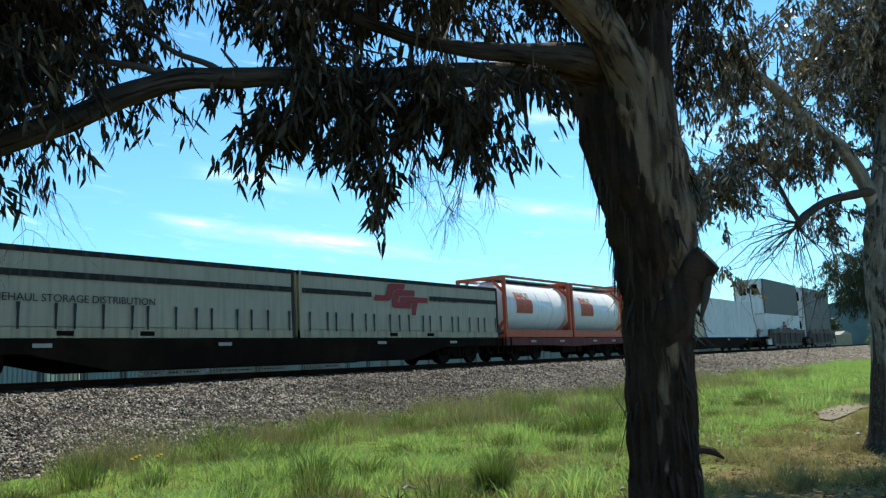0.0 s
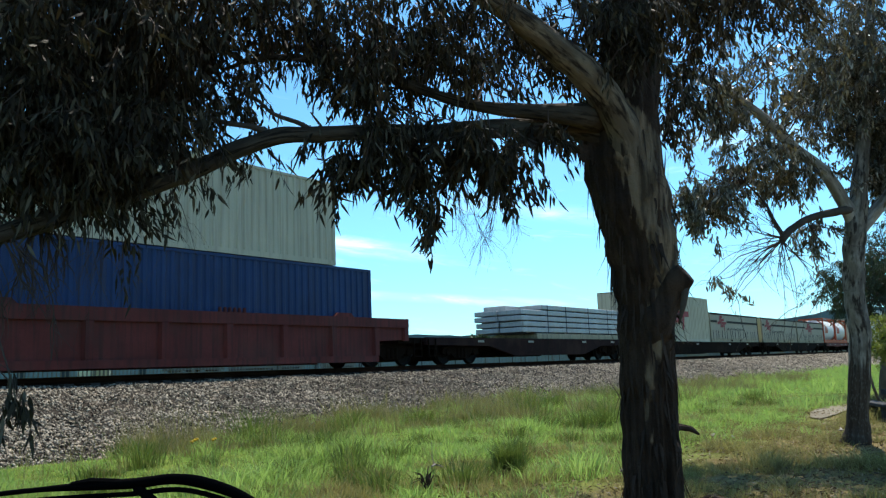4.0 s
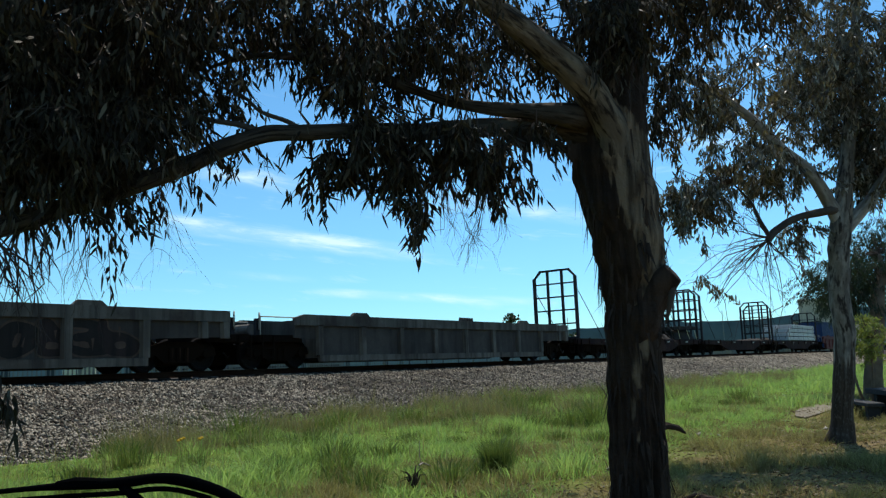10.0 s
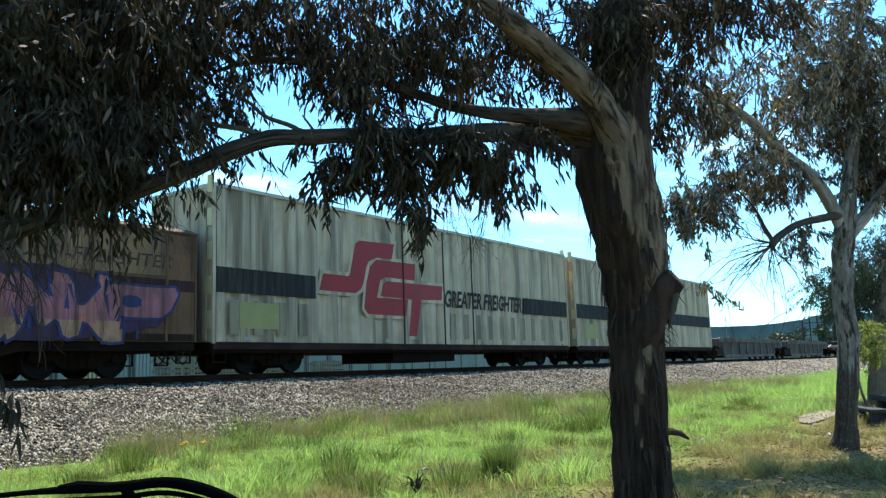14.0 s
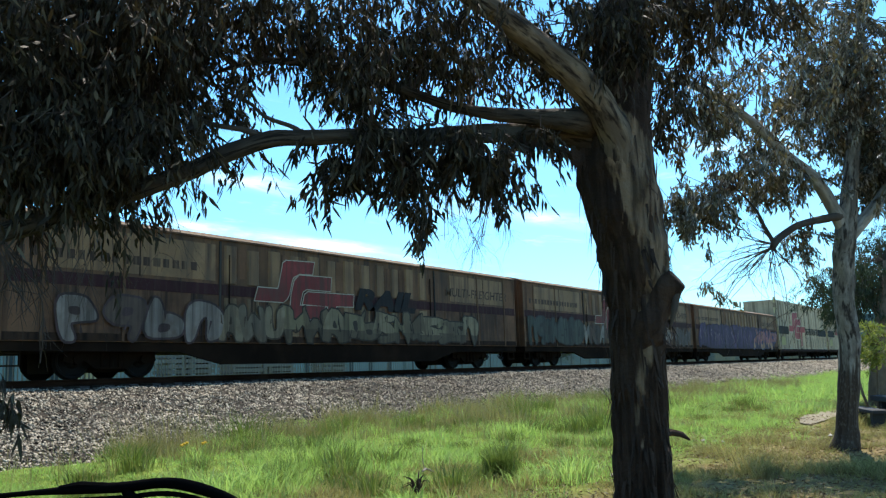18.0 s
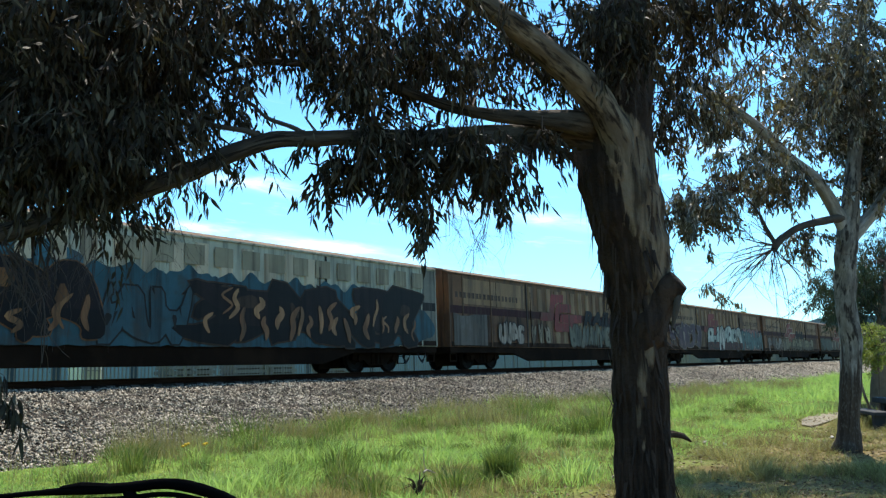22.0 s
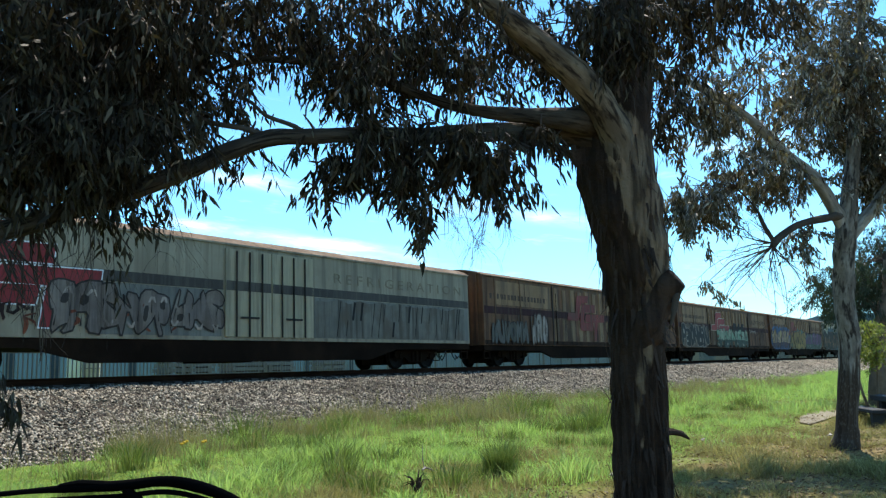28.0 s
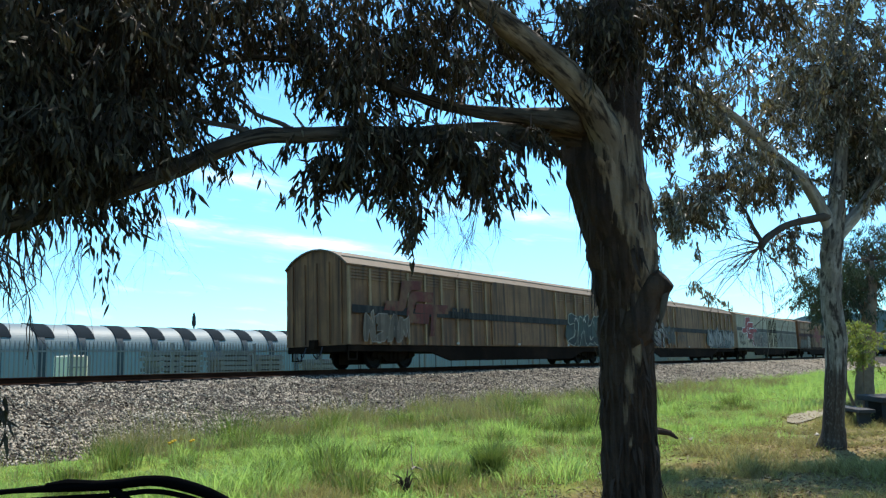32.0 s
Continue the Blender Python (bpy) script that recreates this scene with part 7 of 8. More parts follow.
def van_shell(u0, u1, label, floor, eave, ridge, W, body, end_body, group):
    """Bogie van: walls, arched roof with gutter, underframe, bogies, ladders."""
    t = rolling("box_van", u0, u1, 0, label, "wagon", group)
    L = (u1 - u0) / 2
    part("side_wall", M().box(-L, L, -W, -W + 0.06, floor, eave), body, t)
    part("side_wall", M().box(-L, L, W - 0.06, W, floor, eave), body, t)
    for x in (-L, L - 0.06):
        e = part("end_wall", M().hull([(-W + 0.06, floor), (W - 0.06, floor)] + arch(W, eave, ridge, 10, 0.06)[::-1], x, x + 0.06), end_body, t)
        s = -1 if x < 0 else 1
        for i in range(5):
            y = -W + 0.3 + (2 * W - 0.6) * i / 4
            xx = x - 0.05 if s < 0 else x + 0.06
            part("rib", M().box(xx, xx + 0.05, y - 0.05, y + 0.05, floor + 0.05, eave + 0.12), end_body, e)
    up = arch(W + 0.03, eave + 0.004, ridge + 0.03)
    dn = arch(W - 0.02, eave - 0.03, ridge - 0.02)
    part("roof", M().hull(up + dn[::-1], -L - 0.08, L + 0.08), roof_dull if body is louvre_brown else roof_pale if body is white_paint else roof_tan, t, smooth=False)
    for y in (-W - 0.05, W):
        box_part("gutter", t, end_body, -L, L, y, y + 0.05, eave - 0.05, eave + 0.0)
    box_part("underframe", t, under_black, -L, L, -W + 0.05, W - 0.05, floor - 0.22, floor - 0.001)
    part("side_sill", M().hull([(-L, floor - 0.02), (L, floor - 0.02), (L, floor - 0.22), (L - 4.6, floor - 0.24), (L - 6, floor - 0.58), (-L + 6, floor - 0.58), (-L + 4.6, floor - 0.24), (-L, floor - 0.22)], -W + 0.02, -W + 0.1, "y"), under_black, t)
    part("brake_gear", M().box(-1.6, 0.2, -1.1, -0.3, 0.3, floor - 0.2).cyl((1.1, -1.0, 0.52), (1.1, -0.5, 0.52), 0.2, n=12), under_black, t)
    for x in (-L + 2.95, L - 2.95):
        bogie(t, x)
    ends(t, L + 0.05)
    return t, L


def freighter_van(u0, u1, label, colours, seed, words=True, split=(0.27, 0.73)):
    """Sliding-door van: pressed panels with paler rectangles above a dark stripe, door edges, faded emblem."""
    body, pale = colours
    floor, eave, ridge, W = 0.86, 3.74, 4.02, 1.43
    t, L = van_shell(u0, u1, label, floor, eave, ridge, W, body, body, "vans of the train")
    r = random.Random(seed)
    y = -W
    xa, xb = -L + 2 * L * split[0], -L + 2 * L * split[1]
    # pressed panels above the stripe, in the middle doors; recess shade is in the colours
    n = 12
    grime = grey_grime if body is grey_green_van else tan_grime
    pitch = (xb - xa - 0.3) / n
    for i in range(n):
        x, w = xa + 0.15 + pitch * i, pitch * r.uniform(0.5, 0.62)
        part("panel", M().hull([(x, y - 0.001), (x + w, y - 0.001), (x + w - 0.05, y - 0.04), (x + 0.05, y - 0.04)], 2.5, 3.56 - 0.06 * (i % 2), "z"), pale, t)
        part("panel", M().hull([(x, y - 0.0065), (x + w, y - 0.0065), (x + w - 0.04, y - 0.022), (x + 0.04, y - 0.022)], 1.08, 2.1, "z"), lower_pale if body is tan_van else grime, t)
        # dark fill between panels: rust, plus the recess shade painted as colour
        if words and i % 3 != 1:
            box_part("rust_run", t, rust_shade_brown, x + w + 0.04, x + pitch - 0.04, y - 0.005, y - 0.001, 2.5 + r.uniform(0, 0.3), 3.5)
    for a, b in ((-L + 0.95, xa - 0.1), (xb + 0.1, L - 0.95)):
        for i in range(4):
            x = a + (b - a) * (i + 0.5) / 4
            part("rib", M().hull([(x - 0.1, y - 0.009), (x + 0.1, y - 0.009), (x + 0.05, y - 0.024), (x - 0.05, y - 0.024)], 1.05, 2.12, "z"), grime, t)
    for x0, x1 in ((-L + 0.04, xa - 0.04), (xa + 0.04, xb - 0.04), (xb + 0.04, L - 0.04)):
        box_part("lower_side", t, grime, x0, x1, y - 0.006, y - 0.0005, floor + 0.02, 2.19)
        # thin dark plate drawn for the soot along the bottom edge
        box_part("kick_strip", t, soot_brown, x0, x1, y - 0.02, y - 0.0145, floor + 0.02, floor + 0.2)
    for x0, x1 in ((-L + 0.04, -L + 0.86), (L - 0.86, L - 0.04)):
        box_part("end_panel", t, rust_shade_brown if body is tan_van else grime, x0, x1, y - 0.01, y - 0.0065, floor + 0.02, eave - 0.08)
    for x in (xa, xb, -L + 0.9, L - 0.9, (xa - L) / 2, (xb + L) / 2):
        box_part("door_edge", t, stripe_dark if x in (xa, xb) else body, x - 0.035, x + 0.035, y - 0.03, y - 0.001, floor + 0.02, eave - 0.08)
    for a, b in ((-L + 0.05, xa - 0.06), (xb + 0.06, L - 0.05)):
        if words:
            box_part("upper_panel", t, pale, a + 0.95, b - 0.1, y - 0.009, y - 0.001, 2.55, 3.55)
            box_part("seam", t, soot_brown, (a + b) / 2 + 0.42, (a + b) / 2 + 0.46, y - 0.012, y - 0.0095, 2.5, 3.56)
    for x0, x1 in ((-L + 0.02, xa - 0.04), (xa + 0.04, xb - 0.04), (xb + 0.04, L - 0.02)):
        box_part("stripe", t, stripe_maroon if body is tan_van else stripe_dark, x0, x1, y - 0.018, y - 0.013, 2.16, 2.46)
    for i in range(5):
        x = -L + 1.5 + (2 * L - 3) * i / 4
        box_part("plate", t, plate_pale, x - 0.12, x + 0.12, y - 0.016, y - 0.013, 0.9, 1.0)
    for x in (-L, L):
        box_part("corner_post", t, body, x - 0.03, x + 0.03, y - 0.02, y + 0.06, floor, eave)
    for x in (xa + 0.3, xb - 0.3):
        part("door_bar", M().cyl((x, y - 0.04, 0.95), (x, y - 0.04, 3.3), 0.018, n=6), under_black, t)
    return t, L, y, xa, xb


def louvre_van(u0, u1, label):
    """Older van: upright ribs, slatted louvres high on the sides, planked sliding door."""
    floor, eave, ridge, W = 0.8, 3.5, 4.08, 1.42
    t, L = van_shell(u0, u1, label, floor, eave, ridge, W, louvre_brown, louvre_brown, "vans of the train")
    y = -W
    n = 21
    for i in range(n + 1):
        x = -L + 2 * L * i / n
        if not (-2.3 < x < 2.8):
            box_part("rib", t, rib_pale, x - 0.055, x + 0.055, y - 0.075, y - 0.001, floor + 0.02, eave - 0.1)
    for i in range(n):
        x0, x1 = -L + 2 * L * i / n + 0.06, -L + 2 * L * (i + 1) / n - 0.06
        if x1 > -2.3 and x0 < 2.8:
            continue
        for k in range(4):
            z = 3.0 + k * 0.105
            part("louvre", M().hull([(y - 0.03, z), (y - 0.035, z + 0.012), (y - 0.002, z + 0.09), (y - 0.002, z + 0.07)], x0, x1), louvre_brown, t)
    box_part("door", t, louvre_brown, -2.2, 2.7, y - 0.05, y - 0.002, floor + 0.05, eave - 0.15)
    for k in range(6):
        z = floor + 0.25 + k * 0.42
        box_part("door_plank", t, louvre_brown, -2.1, 2.6, y - 0.058, y - 0.051, z, z + 0.36)
    for k in range(5):
        q = -1.15 + k * 0.57
        zz = 3.53 + 0.5 * math.cos(q / 1.42 * 1.45) ** 0.8
        part("roof_batten", M().box(-L, L, q - 0.02, q + 0.02, zz - 0.1, zz + 0.03), roof_batten, t)
    for x0, x1 in ((-L + 0.1, L - 0.1),):
        box_part("stripe", t, stripe_dark, x0, x1, y - 0.086, y - 0.077, 1.85, 2.12)
    for i in range(5):
        x = -L + 1.5 + (2 * L - 3) * i / 4
        box_part("plate", t, plate_pale, x - 0.1, x + 0.1, y - 0.084, y - 0.077, 0.84, 0.93)
    return t, L, y - 0.09


# head of the train: double stacks, plain boxes, tanks, curtain-sided boxes
well_wagon(86.2, 101.2, "grey well wagon carrying two stacked boxes", well_grey)
container(87.6, 99.8, 0.32, 2.6, container_grey, "dark refrigerated box with a white end on the lower tier", reefer=True)
container(87.6, 99.8, 2.94, 2.9, container_grey, "dark refrigerated box stacked on top", reefer=True)
well_wagon(70.9, 86.0, "grey well wagon carrying two stacked boxes", well_grey)
container(72.3, 84.5, 0.32, 2.6, container_white, "white box with a red emblem on the lower tier", logo_at=(-1.2, 0.6, 2.4, 1.4), logo_mat=logo_faded)
container(72.3, 84.5, 2.94, 2.9, container_grey, "grey refrigerated box stacked on top", reefer=True)
flat_wagon(43.0, 69.6, "long black container flat wagon")
container(56.3, 68.6, 0.94, 2.7, container_white, "plain white shipping container", reefer=False)
container(43.6, 55.8, 0.94, 2.9, container_cream, "cream shipping container with a red emblem", logo_at=(-1.3, 0.75, 2.7, 1.8), logo_mat=logo_red)
flat_wagon(30.0, 42.8, "short red-brown wagon carrying tank containers", material=well_red, belly=False)
tank_box(30.35, 36.4, 0.94)
tank_box(36.55, 42.6, 0.94)
flat_wagon(6.2, 29.9, "black container wagon carrying curtain-sided boxes")
curtain_box(18.5, 29.7, 0.94, 2.0, "cream curtain-sided box with a red emblem", curtain_cream, -2.2, ("LOGISTICS", 0.9, 2.7, 1.3, 1.5), logo_w=3.0)
curtain_box(6.6, 18.3, 0.94, 2.0, "cream curtain-sided box with a dark stripe", curtain_cream, -5.05, ("LINEHAUL STORAGE DISTRIBUTION", -3.0, 1.1, 0.8, 0.97), logo_w=1.95)
flat_wagon(-19.4, 5.6, "black container wagon with a tall box and a curtain-sided box")
curtain_box(-6.35, 5.3, 0.94, 2.0, "cream curtain-sided box with a dark stripe", curtain_cream, -4.25, ("LINEHAUL STORAGE DISTRIBUTION", -2.2, 1.9, 0.83, 0.98), logo_w=1.95)
container(-18.7, -6.5, 0.94, 2.9, container_cream, "cream corrugated shipping container with a red emblem", logo_at=(-1.85, 0.72, 4.0, 2.0), logo_mat=logo_red)
tray = flat_wagon(-38.6, -19.7, "red-brown flat wagon with a stack of wrapped boards", 1.02, True, under_brown)
box_part("load_tray", tray, cream_dirty, -1.2, 9.2, -1.25, 1.25, 1.0, 1.24, 0.01, "dirty cream steel tray under the load")
board_stack(-31.6, -20.0, 1.245, 5, 0.21, "white wrapped packs of boards stacked five high", 3)
well_wagon(-58.6, -38.9, "dark red well wagon with two stacked boxes", well_red)
container(-56.2, -41.5, 0.32, 2.93, container_blue, "dark blue corrugated shipping container in a well wagon")
container(-55.4, -43.2, 3.28, 2.7, container_cream, "dirty cream shipping container stacked on top")
rack_wagon(-79.4, -59.3, "brown bulkhead flat wagon with wrapped boards", (4.3, 4.2), chains=(2.6, 0))
board_stack(-72.9, -60.7, 1.06, 4, 0.345, "white wrapped packs of boards stacked four high", 4)
rack_wagon(-99.3, -79.7, "empty brown bulkhead flat wagon", (4.5, 4.55), chains=(2.8, -2.8))
rack_wagon(-118.9, -99.6, "empty brown bulkhead flat wagon", (4.6, 4.55), chains=(2.8, -2.8))
tarp(-78.35, 1.2, 0.3, 1.03)
tarp(-105.6, 2.6, 0.5, 1.03)
load = rolling("covered_load", -104.4, -99.8, 1.03, "dark load under a ragged flat cover, tied with pale straps", "cargo")
lm = M()
ln, lk = 22, 10
for i in range(ln + 1):
    for j in range(lk + 1):
        a, b = i / ln, j / lk
        e = min(1, 9 * a, 9 * (1 - a), 7 * b, 7 * (1 - b)) ** 0.6
        q = noise.noise(Vector((a * 6, b * 4, 5)))
        lm.v.append((-2.1 + 4.2 * a + 0.1 * q, -1.1 + 2.2 * b + 0.08 * q, max(0, e * (0.62 + 0.14 * q))))
lm.f = [(i * (lk + 1) + j, (i + 1) * (lk + 1) + j, (i + 1) * (lk + 1) + j + 1, i * (lk + 1) + j + 1) for i in range(ln) for j in range(lk)]
part("load_body", lm, tarp_dark, load)
rl_ = random.Random(8)
rim = [(-2.3 + 4.4 * i / 16, -1.16 - rl_.uniform(0, 0.12)) for i in range(17)] + [(2.1 - 4.4 * i / 16, 1.1 + rl_.uniform(0, 0.12)) for i in range(17)]
top = M()
top.v = [(x, y_, 0.66 + 0.05 * noise.noise(Vector((x * 1.3, y_, 2))) + 0.04 * x) for x, y_ in rim] + [(x, y_, 0.86 + 0.08 * noise.noise(Vector((x * 1.1, y_, 3))) + 0.02 * x) for x, y_ in rim]
top.f = [tuple(range(34))[::-1], tuple(range(34, 68))] + [(i, (i + 1) % 34, 34 + (i + 1) % 34, 34 + i) for i in range(34)]
part("cover", top, tarp_grey, load, "ragged flat dark cover")
for x0_, x1_ in ((-1.75, -1.45), (-0.1, 0.45), (1.5, 1.9)):
    part("strap", M().hull([(x0_, 0.62), (x0_ + 0.06, 0.62), (x1_ + 0.06, 0.02), (x1_, 0.02)], -1.24, -1.225, "y"), yellow_cream, load)
tarp(-82.5, 2.2, 0.25, 1.03)
well_wagon(-139.6, -119.2, "empty grey well wagon with ribbed sides", well_grey, inner=(1.0, 2.3))
well_wagon(-160.3, -139.9, "empty grey well wagon with faded paint on its ribbed sides", well_grey, inner=(1.0, 2.3),
           tags=((3.0, 6.3, 0.4, 1.28, 3, ((0.03, 0.026, 0.026), (0.04, 0.03, 0.03)), (0.13, 0.1, 0.085), 61), (-4.9, 2.9, 0.42, 1.25, 6, ((0.05, 0.038, 0.055), (0.06, 0.05, 0.05)), (0.085, 0.07, 0.07), 62)))


def tall_van(u0, u1, label, logo_x, words_x, plate_x):
    """Very tall white van: pressed sides with wide and narrow waves, sliding doors, dark stripe, red emblem."""
    floor, eave, ridge, W = 0.83, 5.2, 5.3, 1.43
    t = rolling("box_van", u0, u1, 0, label, "wagon", "vans of the train")
    L = (u1 - u0) / 2
    cuts = [-L + 0.05, -2.2, 0.3, 2.27, L - 0.05]
    for a, b in zip(cuts, cuts[1:]):
        corrugated(t, "side_panel", white_van, a + 0.02, b - 0.02, -W, floor + 0.05, eave, 0.92, 0.09, -1, 0.3)
        box_part("door_edge", t, stripe_dark, a - 0.025, a + 0.025, -W - 0.03, -W + 0.05, floor, eave)
    corrugated(t, "side_panel", white_van, -L + 0.05, L - 0.05, W, floor + 0.05, eave, 0.92, 0.05, 1, 0.3)
    for x in (-L, L - 0.06):
        e = box_part("end_wall", t, white_van, x, x + 0.06, -W + 0.02, W - 0.02, floor, eave)
        s = -0.05 if x < 0 else 0.06
        for i in range(4):
            y = -1.1 + i * 0.73
            box_part("rib", e, white_van, x + s, x + s + 0.05, y - 0.06, y + 0.06, floor + 0.1, eave - 0.1)
        for k in range(5):
            z = floor + 0.4 + k * 0.95
            box_part("cross_rib", e, yellow_cream, x + s, x + s + 0.04, -1.4, -1.2, z, z + 0.5)
    box_part("roof", t, roof_pale, -L - 0.03, L + 0.03, -W - 0.02, W + 0.02, eave + 0.001, ridge)
    for x in (-L, L):
        box_part("corner_post", t, white_van, x - 0.05, x + 0.05, -W - 0.035, -W + 0.02, floor, eave)
    box_part("underframe", t, under_black, -L, L, -W + 0.06, W - 0.06, floor - 0.25, floor + 0.05)
    box_part("side_sill", t, under_brown, -L, L, -W - 0.015, -W + 0.05, floor - 0.16, floor + 0.04)
    part("brake_gear", M().box(-2.6, 1.2, -1.2, 1.2, 0.25, 0.6), under_black, t)
    for x in (-L + 2.6, L - 2.6):
        bogie(t, x)
    ends(t, L + 0.05)
    y = -W - 0.006
    lw = 6.7
    box_part("stripe", t, stripe_dark, -L + 0.08, logo_x - 0.15, y - 0.005, y, 2.24, 2.95)
    s1 = logo_x + lw + 0.25
    if words_x:
        text(t, "GREATER FREIGHTER", words_x[0], words_x[1], 2.28, 2.95, stripe_dark, y - 0.002, 0.2, 0.03)
        s1 = words_x[1] + 0.15
    box_part("stripe", t, stripe_dark, s1, L - 0.08, y - 0.005, y, 2.24, 2.95)
    logo(t, logo_x, 1.15, lw, 3.2, logo_red, y, white_van)
    box_part("worn_patch", t, yellow_plate, plate_x, plate_x + 1.5, y - 0.004, y, 1.25, 2.0)
    for i in range(23):
        x = -L + 0.55 + 0.92 * i * (2 * L - 0.6) / (0.92 * 23)
        if words_x and not (logo_x - 0.2 < x < logo_x + lw):
            box_part("panel", t, van_olive, x, x + 0.34, y - 0.003, y - 0.0005, 1.08, 2.05)
    for i in range(7):
        x = -L + 1.2 + (2 * L - 2.4) * i / 6
        box_part("plate", t, plate_pale, x - 0.14, x + 0.14, y - 0.006, y, 0.92, 1.02)
    return t


tall_van(-181.8, -160.75, "very tall white van with a dark stripe and red emblem", -6.45, None, -9.5)
tall_van(-203.9, -182.7, "very tall white van with dark lettering and red emblem", -6.5, (0.35, 6.2), -9.7)

TAN, GREYGREEN = (tan_van, tan_pale), (grey_green_van, white_van)


def van(u0, u1, label, colours, seed, emblem=None, rail_word=None, words=True, emblem_mat=None, border=None):
    t, L, y, xa, xb = freighter_van(u0, u1, label, colours, seed, words)
    if words:
        text(t, "MULTI-FREIGHTER", 5.75, 10.25, 2.74, 3.08, letter_faint, y - 0.012, 0.15, 0.012)
        bars(t, -10.6, -5.7, 2.78, 3.0, 17, letter_faint, y - 0.0115, seed)
    if emblem is not None:
        logo(t, emblem, 1.12, 4.25, 2.24, emblem_mat or logo_faded, y - 0.042, border)
    if rail_word is not None:
        text(t, "RAIL", rail_word, rail_word + 3.35, 1.98, 2.72, letter_heavy, y - 0.052, 0.25, 0.06)
    return t, L, y - 0.056


t, L, y = van(-226.5, -204.5, "rusty tan van covered in purple and pink graffiti", TAN, 1)
halo(t, -10.6, 10.0, 0.86, 2.75, (0.07, 0.045, 0.13), y + 0.004, 3, 1.6)
letters(t, -10.4, 2.7, 0.92, 2.55, 8, ((0.075, 0.05, 0.16), (0.1, 0.065, 0.2)), (0.055, 0.035, 0.11), y, 11, "jag", 0.05, slits=1)
flames(t, -10.2, 2.6, 1.0, 2.6, 26, ((0.32, 0.28, 0.4), (0.22, 0.18, 0.32)), y - 0.02, 12, 0.03)
letters(t, 2.9, 9.7, 0.84, 2.4, 4, ((0.5, 0.24, 0.24), (0.4, 0.19, 0.26)), (0.045, 0.07, 0.26), y - 0.006, 813, "jag", 0.07, ((0.5, 0.34, 0.24), 0.3), slits=3, gap=1.1)
t, L, y = van(-249.4, -227.2, "rusty tan van with pale blue and white graffiti", TAN, 2, -3.9, border=curtain_cream)
letters(t, -10.9, -5.5, 0.95, 2.25, 5, ((0.075, 0.1, 0.09), (0.065, 0.085, 0.08)), (0.05, 0.055, 0.05), y, 15, "round", 0.05, slits=1, gap=1.05)
letters(t, -5.2, -1.0, 1.0, 2.0, 5, ((0.3, 0.32, 0.3), (0.13, 0.09, 0.07), (0.09, 0.075, 0.06)), (0.06, 0.05, 0.045), y, 16, "round", 0.04, slits=1)
letters(t, -0.5, 4.7, 1.0, 2.3, 5, ((0.44, 0.52, 0.48), (0.36, 0.45, 0.43)), (0.03, 0.045, 0.045), y, 13, "round", 0.07, slits=1, shine=(0.6, 0.66, 0.62))
scrawl(t, 5.3, 7.2, 0.95, 2.5, (0.5, 0.5, 0.5), y, 14, 5, 0.035)
letters(t, 7.8, 10.6, 0.95, 2.1, 3, ((0.12, 0.1, 0.1),), (0.26, 0.25, 0.24), y, 114, "jag", 0.03)
t, L, y = van(-272.0, -250.2, "rusty tan van with a faded emblem and dull green graffiti", TAN, 3, -3.8, 0.45, border=curtain_cream)
letters(t, -2.6, 7.6, 0.9, 1.95, 8, ((0.23, 0.23, 0.15), (0.17, 0.16, 0.11), (0.27, 0.26, 0.18)), (0.06, 0.055, 0.045), y, 17, "jag", 0.05, ((0.13, 0.12, 0.085), 0.35), slits=2, gap=1.12)
letters(t, -9.8, -5.0, 0.88, 1.95, 3, ((0.3, 0.31, 0.31), (0.12, 0.1, 0.09), (0.24, 0.25, 0.25)), (0.09, 0.07, 0.08), y, 18, "round", 0.06, slits=1)
letters(t, -5.0, -2.7, 0.92, 1.95, 2, ((0.28, 0.27, 0.2), (0.2, 0.2, 0.16)), (0.1, 0.09, 0.07), y, 19, "round", 0.05)
t, L, y = van(-294.8, -272.8, "rusty tan van with large pale blue and dark purple graffiti", TAN, 4, -3.7)
painted_over(t, -3.1, 5.0, 0.88, 1.5, (0.09, 0.032, 0.034), y + 0.014)
letters(t, -3.0, 4.9, 0.84, 2.58, 5, ((0.5, 0.62, 0.64), (0.4, 0.53, 0.55)), (0.025, 0.035, 0.045), y, 20, "round", 0.08, ((0.11, 0.04, 0.04), 0.34), slits=1, gap=1.06)
letters(t, -0.5, 0.7, 0.82, 2.45, 1, ((0.58, 0.66, 0.68),), (0.02, 0.025, 0.03), y - 0.02, 120, "round", 0.06, slits=2)
halo(t, 5.0, 11.0, 0.86, 2.65, (0.34, 0.2, 0.2), y + 0.004, 7, 3.0)
letters(t, 5.3, 10.95, 0.9, 2.35, 4, ((0.085, 0.18, 0.22), (0.11, 0.22, 0.26)), (0.04, 0.075, 0.095), y, 21, "round", 0.07, slits=1, gap=1.02, shine=(0.5, 0.52, 0.5))
letters(t, -10.3, -4.5, 0.9, 2.5, 4, ((0.085, 0.055, 0.09), (0.1, 0.06, 0.1)), (0.3, 0.26, 0.24), y, 22, "jag", 0.05, ((0.12, 0.08, 0.11), 0.3), slits=1)
t, L, y = van(-317.6, -295.6, "rusty tan van with a red emblem and silver graffiti", TAN, 5, -3.94, 0.5)
painted_over(t, -10.8, -8.4, 0.92, 2.2, (0.15, 0.155, 0.15), y + 0.012)
